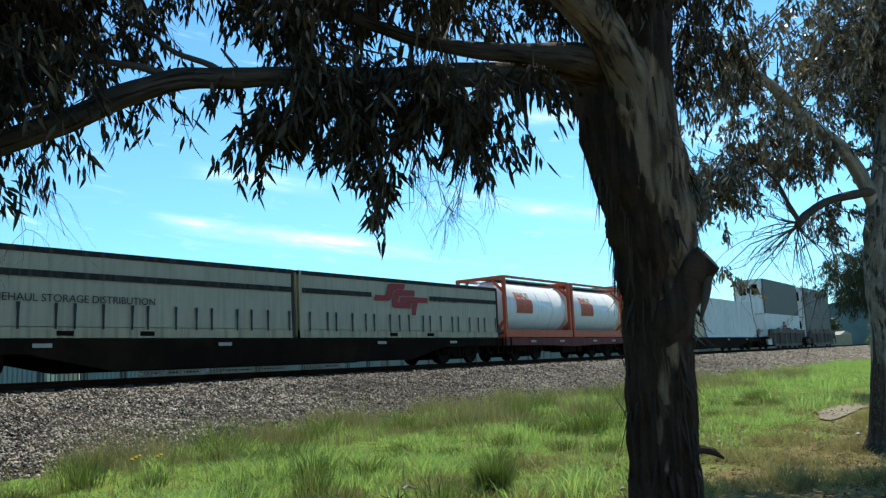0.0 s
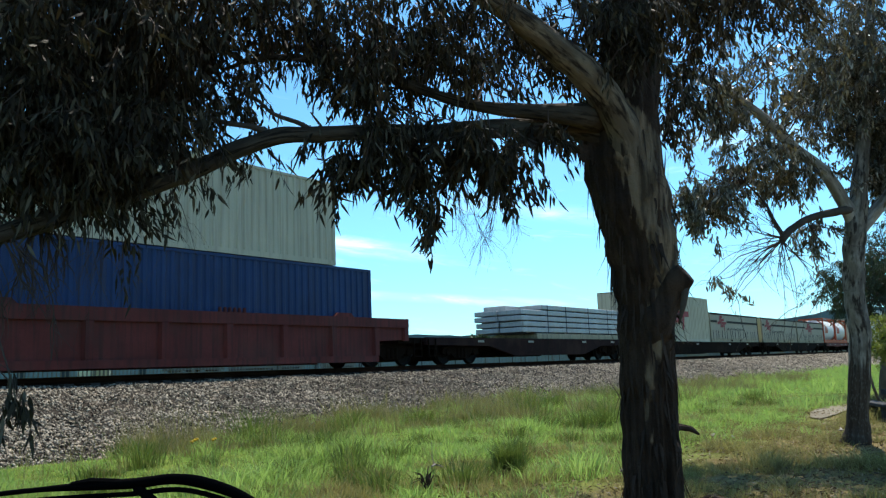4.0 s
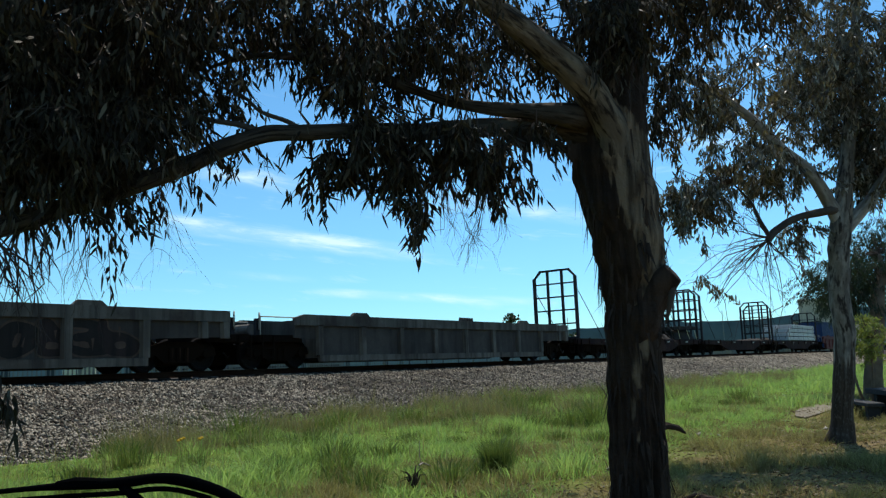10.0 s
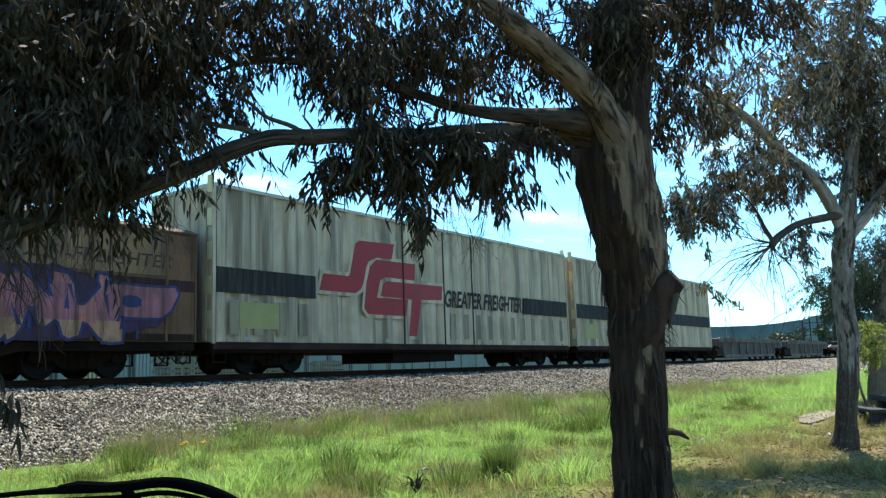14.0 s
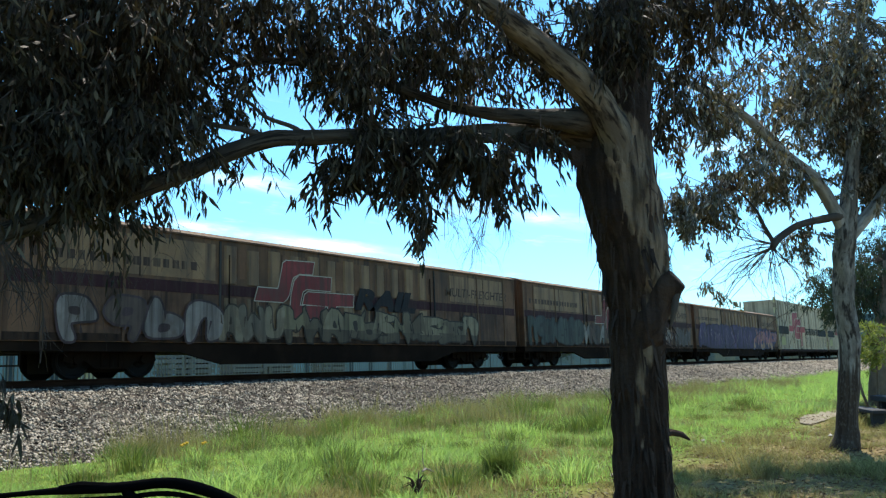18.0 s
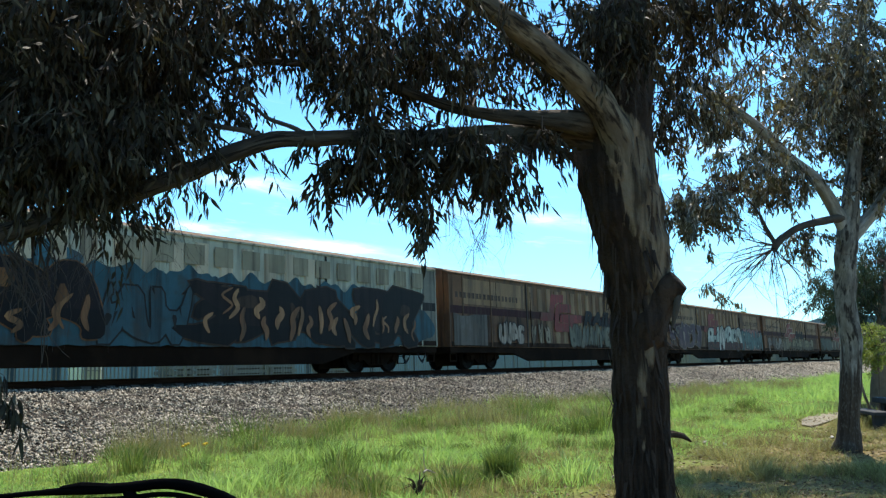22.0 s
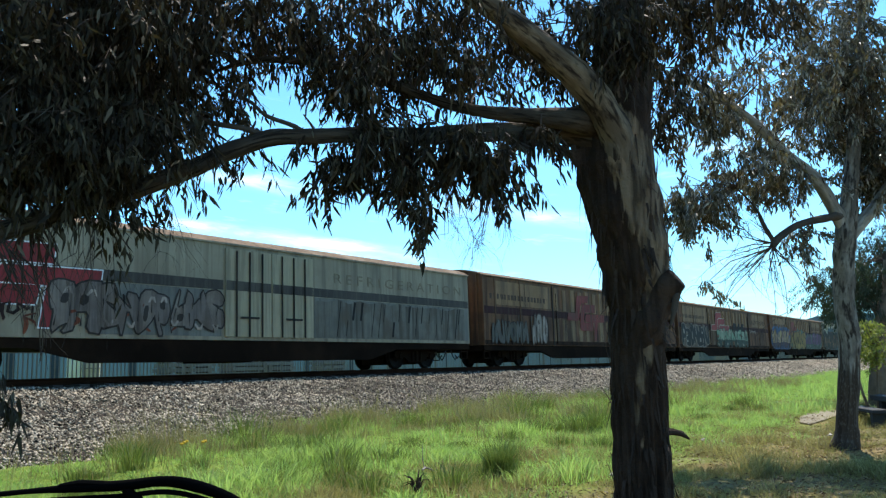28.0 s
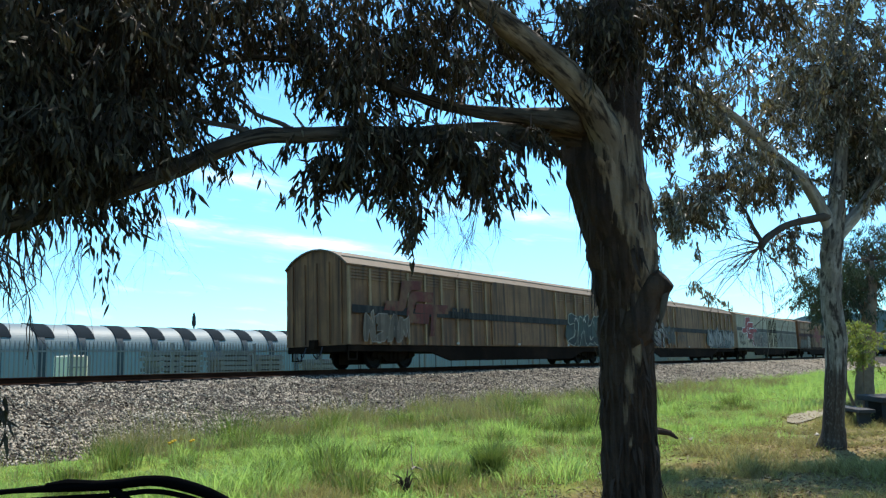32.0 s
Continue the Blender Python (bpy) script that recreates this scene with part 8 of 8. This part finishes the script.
letters(t, -1.0, 5.0, 0.92, 2.0, 8, ((0.16, 0.18, 0.15), (0.13, 0.15, 0.13)), (0.07, 0.075, 0.065), y, 25, "round", 0.04, slits=1, gap=1.0)
halo(t, 5.1, 8.0, 0.85, 2.5, (0.38, 0.42, 0.36), y + 0.004, 5, 2.6)
letters(t, 5.35, 7.8, 0.98, 2.2, 3, ((0.06, 0.085, 0.08),), (0.025, 0.03, 0.03), y, 23, "round", 0.03, slits=0, ground=(0.38, 0.42, 0.36))
painted_over(t, 8.45, 10.95, 0.98, 2.1, (0.28, 0.3, 0.27), y + 0.012)
letters(t, 8.6, 10.9, 1.1, 1.9, 4, ((0.045, 0.05, 0.045),), (0.04, 0.045, 0.04), y, 24, "round", 0.015, slits=0, ground=(0.28, 0.3, 0.27), gap=0.84)
letters(t, -7.5, -5.45, 1.0, 1.9, 3, ((0.44, 0.43, 0.4),), (0.04, 0.04, 0.04), y, 26, "round", 0.05, slits=1)
letters(t, -4.9, -3.0, 1.02, 1.9, 2, ((0.36, 0.34, 0.27),), (0.08, 0.06, 0.05), y, 126, "round", 0.04, gap=0.55)
t, L, y = van(-340.3, -318.5, "grey-green van with dark orange-edged shapes sprayed on blue", GREYGREEN, 6, words=False)
halo(t, -10.85, 10.8, 0.78, 2.95, (0.04, 0.13, 0.19), y + 0.008, 8, 1.9)
halo(t, -8.6, -3.0, 2.1, 3.3, (0.06, 0.2, 0.3), y + 0.012, 2, 2.4)
letters(t, -10.6, -3.1, 0.8, 2.85, 4, ((0.016, 0.013, 0.014), (0.022, 0.016, 0.018)), (0.2, 0.11, 0.05), y, 27, "round", 0.035, ((0.012, 0.011, 0.011), 0.4), slits=0, gap=1.3)
flames(t, -10.4, -3.0, 0.95, 2.5, 16, ((0.36, 0.22, 0.11), (0.26, 0.15, 0.08)), y - 0.018, 29, 0.05)
letters(t, -2.9, -0.2, 0.85, 2.2, 2, ((0.045, 0.12, 0.17),), (0.03, 0.03, 0.03), y, 127, "jag", 0.05, slits=1)
letters(t, 0.0, 9.6, 0.8, 2.7, 5, ((0.016, 0.014, 0.014), (0.024, 0.018, 0.018)), (0.07, 0.05, 0.035), y, 28, "jag", 0.05, ((0.012, 0.011, 0.011), 0.3), slits=0, gap=1.35)
flames(t, 0.2, 9.6, 0.95, 2.6, 22, ((0.4, 0.26, 0.15), (0.28, 0.17, 0.1)), y - 0.018, 30, 0.06)
for i in range(13):
    box_part("panel", t, van_olive, 3.9 - 0.98 * (i - 6) - 0.34, 3.9 - 0.98 * (i - 6) + 0.3, -1.476, -1.472, 2.95, 3.5)
t, L, y = van(-362.8, -341.0, "rusty tan van with yellow, blue and purple graffiti", TAN, 7, -4.4)
halo(t, -11.0, -3.4, 0.8, 3.0, (0.045, 0.16, 0.42), y + 0.008, 1, 0.9)
halo(t, -4.0, 2.5, 0.84, 2.85, (0.1, 0.2, 0.19), y + 0.004, 6, 2.0)
letters(t, -3.9, 2.1, 0.84, 2.5, 5, ((0.3, 0.25, 0.08), (0.26, 0.21, 0.075)), (0.022, 0.022, 0.018), y, 129, "jag", 0.06, ((0.34, 0.3, 0.09), 0.25), slits=1, gap=1.1)
halo(t, 2.3, 10.2, 0.84, 2.5, (0.12, 0.24, 0.23), y + 0.006, 4, 2.8)
letters(t, 2.6, 9.6, 0.9, 2.35, 5, ((0.12, 0.075, 0.22), (0.16, 0.1, 0.27)), (0.035, 0.05, 0.07), y, 130, "jag", 0.06, ((0.05, 0.13, 0.11), 0.28), slits=2, gap=1.08, shine=(0.36, 0.46, 0.46))
letters(t, -10.7, -4.3, 0.9, 2.5, 6, ((0.5, 0.46, 0.32), (0.46, 0.38, 0.2), (0.5, 0.44, 0.4)), (0.05, 0.045, 0.14), y - 0.006, 31, "round", 0.08, ((0.09, 0.07, 0.12), 0.3), slits=2)
t, L, y = van(-385.8, -363.6, "rusty tan van with a red emblem and mint green graffiti", TAN, 8, -4.5, 0.5, emblem_mat=logo_dull, border=curtain_cream)
letters(t, -3.3, 4.4, 0.92, 2.25, 6, ((0.22, 0.42, 0.33), (0.3, 0.46, 0.38)), (0.03, 0.05, 0.045), y, 32, "round", 0.05, ((0.04, 0.085, 0.075), 0.4), shine=(0.6, 0.66, 0.6), slits=2, gap=1.0)
halo(t, -10.9, -5.1, 0.86, 2.55, (0.16, 0.13, 0.1), y + 0.004, 9, 1.8)
letters(t, -10.6, -5.3, 0.92, 2.35, 5, ((0.022, 0.022, 0.025),), (0.42, 0.42, 0.42), y, 33, "round", 0.045, slits=0)
scrawl(t, 5.0, 7.1, 2.0, 2.35, (0.4, 0.4, 0.38), y, 34)
t, L, y = van(-408.7, -386.5, "rusty orange-brown van with faded red emblem and small tags", TAN, 9, -3.7)
letters(t, -7.3, -5.8, 0.95, 2.3, 2, ((0.44, 0.45, 0.45),), (0.12, 0.1, 0.09), y, 35, "round", 0.05, gap=0.7)
letters(t, -10.6, -7.6, 0.95, 1.9, 4, ((0.14, 0.16, 0.16),), (0.07, 0.07, 0.065), y, 36, "round", 0.04)
letters(t, 1.0, 9.0, 0.95, 2.1, 7, ((0.2, 0.21, 0.18), (0.16, 0.175, 0.16)), (0.08, 0.075, 0.065), y, 37, "round", 0.05)
scrawl(t, 5.8, 8.0, 2.5, 3.1, (0.4, 0.36, 0.28), y, 38, 6, 0.03)


def reefer_van(u0, u1):
    """Smooth white insulated van: stripe, plug doors with rods in the middle, a cooling unit on the end."""
    floor, eave, ridge, W = 0.9, 3.6, 3.95, 1.43
    t, L = van_shell(u0, u1, "white insulated van with dark stripe and grey painted-over lower sides", floor, eave, ridge, W, cream_insulated, cream_insulated, "vans of the train")
    y = -W
    xa, xb = -1.1, 2.3
    box_part("stripe", t, stripe_grey, -L + 0.05, xa - 0.05, y - 0.008, y - 0.002, 2.28, 2.55)
    box_part("stripe", t, stripe_grey, xb + 0.05, L - 0.05, y - 0.008, y - 0.002, 2.28, 2.55)
    low = mat("lower_grey", (0.17, 0.155, 0.13), 0.65, var=0.25, streak=(0.09, 0.085, 0.075), streak_amount=0.8)
    box_part("lower_panel", t, low, xb + 0.08, L - 0.08, y - 0.006, y - 0.001, 1.0, 2.26)
    box_part("lower_panel", t, low, -L + 6.2, xa - 0.1, y - 0.006, y - 0.001, 1.0, 2.26)
    for x0, x1 in ((xa, (xa + xb) / 2 - 0.02), ((xa + xb) / 2 + 0.02, xb)):
        d = box_part("plug_door", t, cream_dirty, x0, x1, y - 0.05, y - 0.001, 1.0, 3.45)
        for f in (0.22, 0.5, 0.78):
            x = x0 + (x1 - x0) * f
            part("locking_rod", M().cyl((x, y - 0.08, 1.0), (x, y - 0.08, 3.4), 0.028, n=6), stripe_dark, d)
        box_part("stripe", d, stripe_grey, x0 + 0.02, x1 - 0.02, y - 0.058, y - 0.051, 2.28, 2.55)
        box_part("handle", d, stripe_dark, x0 + 0.5, x1 - 0.5, y - 0.1, y - 0.09, 1.5, 1.56)
    text(t, "R E F R I G E R A T I O N", 3.3, 10.5, 2.76, 3.08, letter_ghost, y - 0.01)
    logo(t, -9.5, 1.13, 4.7, 2.3, logo_dull, y - 0.012, tank_white)
    scrawl(t, -10.6, -9.2, 1.5, 2.2, (0.03, 0.03, 0.03), y - 0.02, 39, 8, 0.03)
    scrawl(t, -10.4, -8.6, 1.1, 1.5, (0.03, 0.03, 0.03), y - 0.02, 40, 7, 0.025)
    scrawl(t, -7.6, -6.4, 1.15, 1.7, (0.05, 0.03, 0.03), y - 0.02, 140, 6, 0.025)
    letters(t, -6.0, -1.2, 1.02, 2.2, 6, ((0.27, 0.27, 0.27), (0.22, 0.22, 0.225)), (0.06, 0.06, 0.06), y - 0.024, 41, "jag", 0.045, slits=2, shine=(0.5, 0.5, 0.5), gap=1.0)
    flames(t, -7.0, -1.3, 0.98, 1.9, 10, ((0.3, 0.09, 0.05), (0.2, 0.06, 0.04)), y - 0.02, 42, 0.03)
    painted_over(t, 2.45, 10.7, 1.02, 2.28, (0.2, 0.225, 0.215), y - 0.018)
    rs = random.Random(42)
    for i in range(18):      # slanted dark slots between blocky sprayed shapes
        x, top = 3.35 + i * 0.41 + rs.uniform(-0.1, 0.1), i % 3 != 1
        z0, z1 = (1.6 if top else 1.08), (2.2 if top or i % 4 == 0 else 1.6)
        if i % 5 == 0:
            z0, z1 = 1.06, 2.2
        w = rs.choice((0.03, 0.06, 0.1))
        part("graffiti_slot", M().hull([(x, z0), (x + w, z0), (x + w + 0.18 * (z1 - z0), z1), (x + 0.18 * (z1 - z0), z1)], y - 0.024, y - 0.022, "y"), paint_mat((0.02, 0.02, 0.022)), t)
    unit = box_part("cooling_unit", t, stripe_dark, -L - 0.35, -L - 0.06, -1.1, 1.1, 1.1, 3.3, bevel=0.05)
    box_part("panel", unit, cream_insulated, -L - 0.36, -L - 0.351, -0.8, 0.8, 1.2, 1.9)
    box_part("vent", unit, cream_insulated, -L - 0.3, -L - 0.12, -1.115, -1.101, 1.25, 1.75)


reefer_van(-431.9, -409.8)
t, L, y = louvre_van(-455.4, -433.1, "old brown louvred van with silver and blue graffiti")
letters(t, -10.4, -4.8, 0.88, 2.4, 5, ((0.3, 0.31, 0.32), (0.25, 0.26, 0.27)), (0.035, 0.035, 0.04), y, 43, "round", 0.06, slits=0, gap=0.98)
letters(t, -4.6, -2.8, 1.0, 2.15, 2, ((0.07, 0.07, 0.075),), (0.2, 0.2, 0.2), y, 143, "round", 0.03, slits=1)
halo(t, 4.0, 11.0, 0.84, 2.3, (0.1, 0.17, 0.2), y + 0.004, 3, 2.2)
letters(t, 4.5, 10.95, 0.84, 2.2, 7, ((0.34, 0.38, 0.42), (0.26, 0.31, 0.36)), (0.03, 0.045, 0.06), y, 44, "jag", 0.05, slits=2, gap=1.05)
logo(t, -8.7, 1.6, 3.0, 1.5, logo_rust, y + 0.008)
scrawl(t, -2.4, -0.4, 1.1, 1.8, (0.1, 0.1, 0.1), y, 45)
t, L, y = louvre_van(-478.75, -456.2, "last old brown louvred van with dark and white graffiti")
halo(t, 4.6, 11.1, 0.84, 2.5, (0.05, 0.075, 0.075), y + 0.004, 4, 1.5)
letters(t, 5.0, 11.0, 0.84, 2.45, 4, ((0.035, 0.055, 0.055), (0.05, 0.09, 0.085)), (0.42, 0.5, 0.46), y, 46, "jag", 0.05, ((0.025, 0.03, 0.03), 0.3), slits=1, shine=(0.66, 0.7, 0.68), gap=1.05)
logo(t, -9.5, 1.14, 4.0, 2.0, logo_rust, y)
text(t, "RAIL", -5.33, -3.86, 1.88, 2.28, stripe_dark, y - 0.01, 0.2, 0.04)
letters(t, -10.6, -8.0, 0.92, 1.82, 3, ((0.2, 0.18, 0.15),), (0.36, 0.35, 0.32), y - 0.012, 47, "jag", 0.035, slits=1)

# ---- picnic table, path, litter, parked car ----
track_path = M()
pp = [(20.2, 4.2), (20.6, 4.5), (22.0, 4.8), (24.0, 5.0), (26.5, 4.7), (30.0, 3.6), (29.5, 2.9), (25.0, 3.7), (23.4, 4.1), (21.4, 4.1)]
track_path.v = [(x, y, ground_z(x, y) + 0.03) for x, y in pp] + [(x, y, ground_z(x, y) - 0.05) for x, y in pp]
track_path.f = [tuple(range(len(pp)))]
tagged(part("path", track_path, dirt_pale), "worn patch of pale bare dirt", "path", kind="structure")

table = thing("picnic_table", pose(20.3, 2.3, -0.1, 0, 0, 24), "dark concrete picnic table with bench seats on bare ground", "table")
box_part("tabletop", table, concrete_dark, -0.9, 0.9, -0.4, 0.4, 0.58, 0.7, bevel=0.015)
for x in (-0.55, 0.55):
    box_part("leg", table, concrete_dark, x - 0.12, x + 0.12, -0.3, 0.3, -0.05, 0.58, bevel=0.01)
for y in (-0.72, 0.72):
    box_part("seat", table, concrete_dark, -0.9, 0.9, y - 0.16, y + 0.16, 0.38, 0.46, bevel=0.012)
    for x in (-0.6, 0.6):
        box_part("seat_leg", table, concrete_dark, x - 0.08, x + 0.08, y - 0.12, y + 0.12, -0.05, 0.38)

lit = random.Random(5)
for i in range(5):
    x, y = ((15.46, 5.1), (15.3, 4.69), (15.34, 4.85), (10.2, 4.6), (17.0, 3.2))[i]
    p = thing("paper_scrap", pose(x, y, ground_z(x, y) + 0.05, lit.uniform(-20, 20), lit.uniform(-20, 20), lit.uniform(0, 180)), "small white scrap of litter in the grass", "litter", group="litter scraps")
    s = lit.uniform(0.02, 0.04)
    part("sheet", M().add([(-s, -s, 0), (s, -s, 0.02), (s, s, 0), (-s, s, 0.03), (0, 0, 0.035), (0, 0, -0.03)], [(0, 1, 4), (1, 2, 4), (2, 3, 4), (3, 0, 4), (1, 0, 5), (2, 1, 5), (3, 2, 5), (0, 3, 5)]), plate_pale, p)
fallen = thing("fallen_branch", pose(7.9, 2.35, 0.06, 0, 0, 60), "dark fallen branch at the foot of the gum tree", "branch")
part("stick", M().tube([(0, 0, 0.0), (0.2, 0.05, 0.04), (0.45, 0.02, 0.05), (0.62, 0.1, 0.0)], [0.03, 0.035, 0.028, 0.01], 7, 0.2), bark_dark, fallen)
stick = thing("fallen_branch", pose(7.95, 6.0, 0.3, 0, 8, 20), "pale dead stick lying in the grass", "branch")
part("stick", M().tube([(0, 0, 0), (0.2, 0.02, 0.03), (0.42, -0.02, 0.0)], [0.012, 0.012, 0.006], 6, 0.2), bark_grey, stick)
part("twig", M().tube([(0.15, 0.02, 0.02), (0.2, 0.06, 0.12), (0.22, 0.07, 0.3)], [0.008, 0.006, 0.003], 5), bark_grey, stick)
dead = thing("dead_twigs", pose(7.85, 6.0, 0.1), "charred dark twigs in the grass", "twigs")
rd = random.Random(12)
for i in range(14):
    a, ln = rd.uniform(0, 6.28), rd.uniform(0.08, 0.22)
    tip = Vector((math.cos(a) * ln, math.sin(a) * ln, rd.uniform(0.03, 0.2)))
    part("twig", M().tube([(0, 0, -0.06), tip * 0.5 + Vector((0, 0, 0.05)), tip], [0.012, 0.009, 0.003], 5), bark_dark, dead)
blades("tussock_grass", 2600, 9.36, 9.52, 5.78, 5.94, 0.62, 0.004, grass_tussock, 18, 0.5, 0.6, None, 130, 0.05, 1.0)["label"] = "upright grey-green tussock among the grass"
for i in range(5):
    x, y = 7.3 + 0.12 * i, 9.7 + 0.1 * ((i * 7) % 3)
    fl = thing("wild_flower", pose(x, y, ground_z(x, y)), "small yellow wild flower in the grass", "flower", group="yellow flowers")
    part("stem", M().tube([(0, 0, 0), (0.02, 0, 0.25), (0.03, 0.01, 0.42)], [0.004, 0.003, 0.003], 4), grass_green, fl)
    part("bloom", M().lathe([(0, 0.004), (0.02, 0.03), (0.035, 0.02), (0.04, 0.004)], (0.03, 0.01, 0.41), (0.2, 0, 1), 8), paint_mat((0.6, 0.5, 0.03)), fl)

# the parked car from which the shot is taken: bonnet, guards, scuttle and the wiper that rests on it
car = thing("parked_car", pose(0, 0, 0, 0, 0, 35), "dark parked four-wheel drive with a wiper on its scuttle", "car")
part("bonnet", M().hull([(0.85, 1.0), (2.1, 0.93), (2.15, 0.55), (0.85, 0.55)], -0.84, 0.84, "y"), car_paint, car, bevel=0.03)
part("scuttle", M().hull([(0.55, 1.1), (0.86, 1.02), (0.86, 0.55), (0.55, 0.55)], -0.8, 0.8, "y"), plastic_black, car, bevel=0.012)
part("cabin_floor", M().hull([(-2.0, 0.42), (0.6, 0.42), (0.6, 0.98), (0.5, 0.98), (0.5, 0.55), (-2.0, 0.55)], -0.85, 0.85, "y"), car_paint, car, bevel=0.02)
for y in (-0.88, 0.82):
    part("door_panel", M().hull([(-2.0, 0.42), (0.56, 0.42), (0.56, 0.95), (-2.0, 0.95)], y, y + 0.06, "y"), car_paint, car, bevel=0.015)
part("roof", M().hull([(-2.0, 1.66), (-1.7, 1.74), (0.05, 1.76), (0.3, 1.71), (0.3, 1.68), (0.05, 1.72), (-1.7, 1.7), (-2.0, 1.62)], -0.72, 0.72, "y"), car_paint, car, bevel=0.008)
for y in (-0.76, 0.72):
    for (xa_, za_), (xb_, zb_) in (((0.62, 0.98), (0.24, 1.7)), ((-0.55, 0.95), (-0.6, 1.72)), ((-1.98, 0.95), (-1.9, 1.66))):
        part("pillar", M().hull([(xa_, za_), (xa_ - 0.09, za_), (xb_ - 0.07, zb_), (xb_, zb_)], y, y + 0.04, "y"), car_paint, car)
part("tailgate", M().box(-2.06, -2.0, -0.82, 0.82, 0.45, 0.98), car_paint, car, bevel=0.012)
tyre = M().lathe([(0, 0.2), (0, 0.33), (0.04, 0.36), (0.2, 0.36), (0.24, 0.33), (0.24, 0.2)], (0, -0.12, 0), (0, 1, 0), 24).mesh("wheel", plastic_black, True)
for x in (1.45, -1.25):
    for y in (-0.78, 0.78):
        wh = new("wheel", tyre)
        wh.parent, wh.location = car, (x, y, 0.36)
# wiper: blade, holder and arm
wc = Matrix.Rotation(-radians(35), 4, "Z")
spine = [wc @ Vector(p) + Vector((0, 0, -0.0105)) for p in ((0.455, 0.955, 1.341), (0.487, 0.908, 1.345), (0.519, 0.862, 1.347), (0.548, 0.822, 1.348), (0.57, 0.791, 1.351), (0.588, 0.766, 1.347), (0.611, 0.736, 1.334), (0.631, 0.711, 1.316))]
bl, br_ = spline([(*p, r) for p, r in zip(spine, (0.002, 0.003, 0.0052, 0.006, 0.0058, 0.0066, 0.006, 0.005))], 4)
wiper = part("wiper", M().tube(bl, br_, 8), plastic_black, car, "black windscreen wiper", True)
part("rubber", M().tube([Vector(p) + Vector((-0.002, 0, -0.011)) for p in bl[:24]], [0.003] * 24, 6), plastic_black, wiper)
part("holder", M().tube([spine[1].lerp(spine[2], 0.6) + Vector((0, 0, 0.003)), spine[2] + Vector((0, 0, 0.004)), spine[3] + Vector((0, 0, 0.0))], [0.003, 0.005, 0.004], 8), plastic_black, wiper)
part("arm", M().tube([spine[3] + Vector((0, 0, -0.004)), spine[3] + Vector((-0.02, -0.06, -0.045)), Vector((0.74, 0.0, 1.2)), Vector((0.7, -0.1, 1.06))], [0.005, 0.006, 0.009, 0.014], 8), plastic_black, wiper)


def motions():
    for t, u, z in MOVING:
        walk(t, [(0, pose(u, TRACK_Y, z)), (SECONDS, pose(u + SPEED * SECONDS, TRACK_Y, z))])


motions()
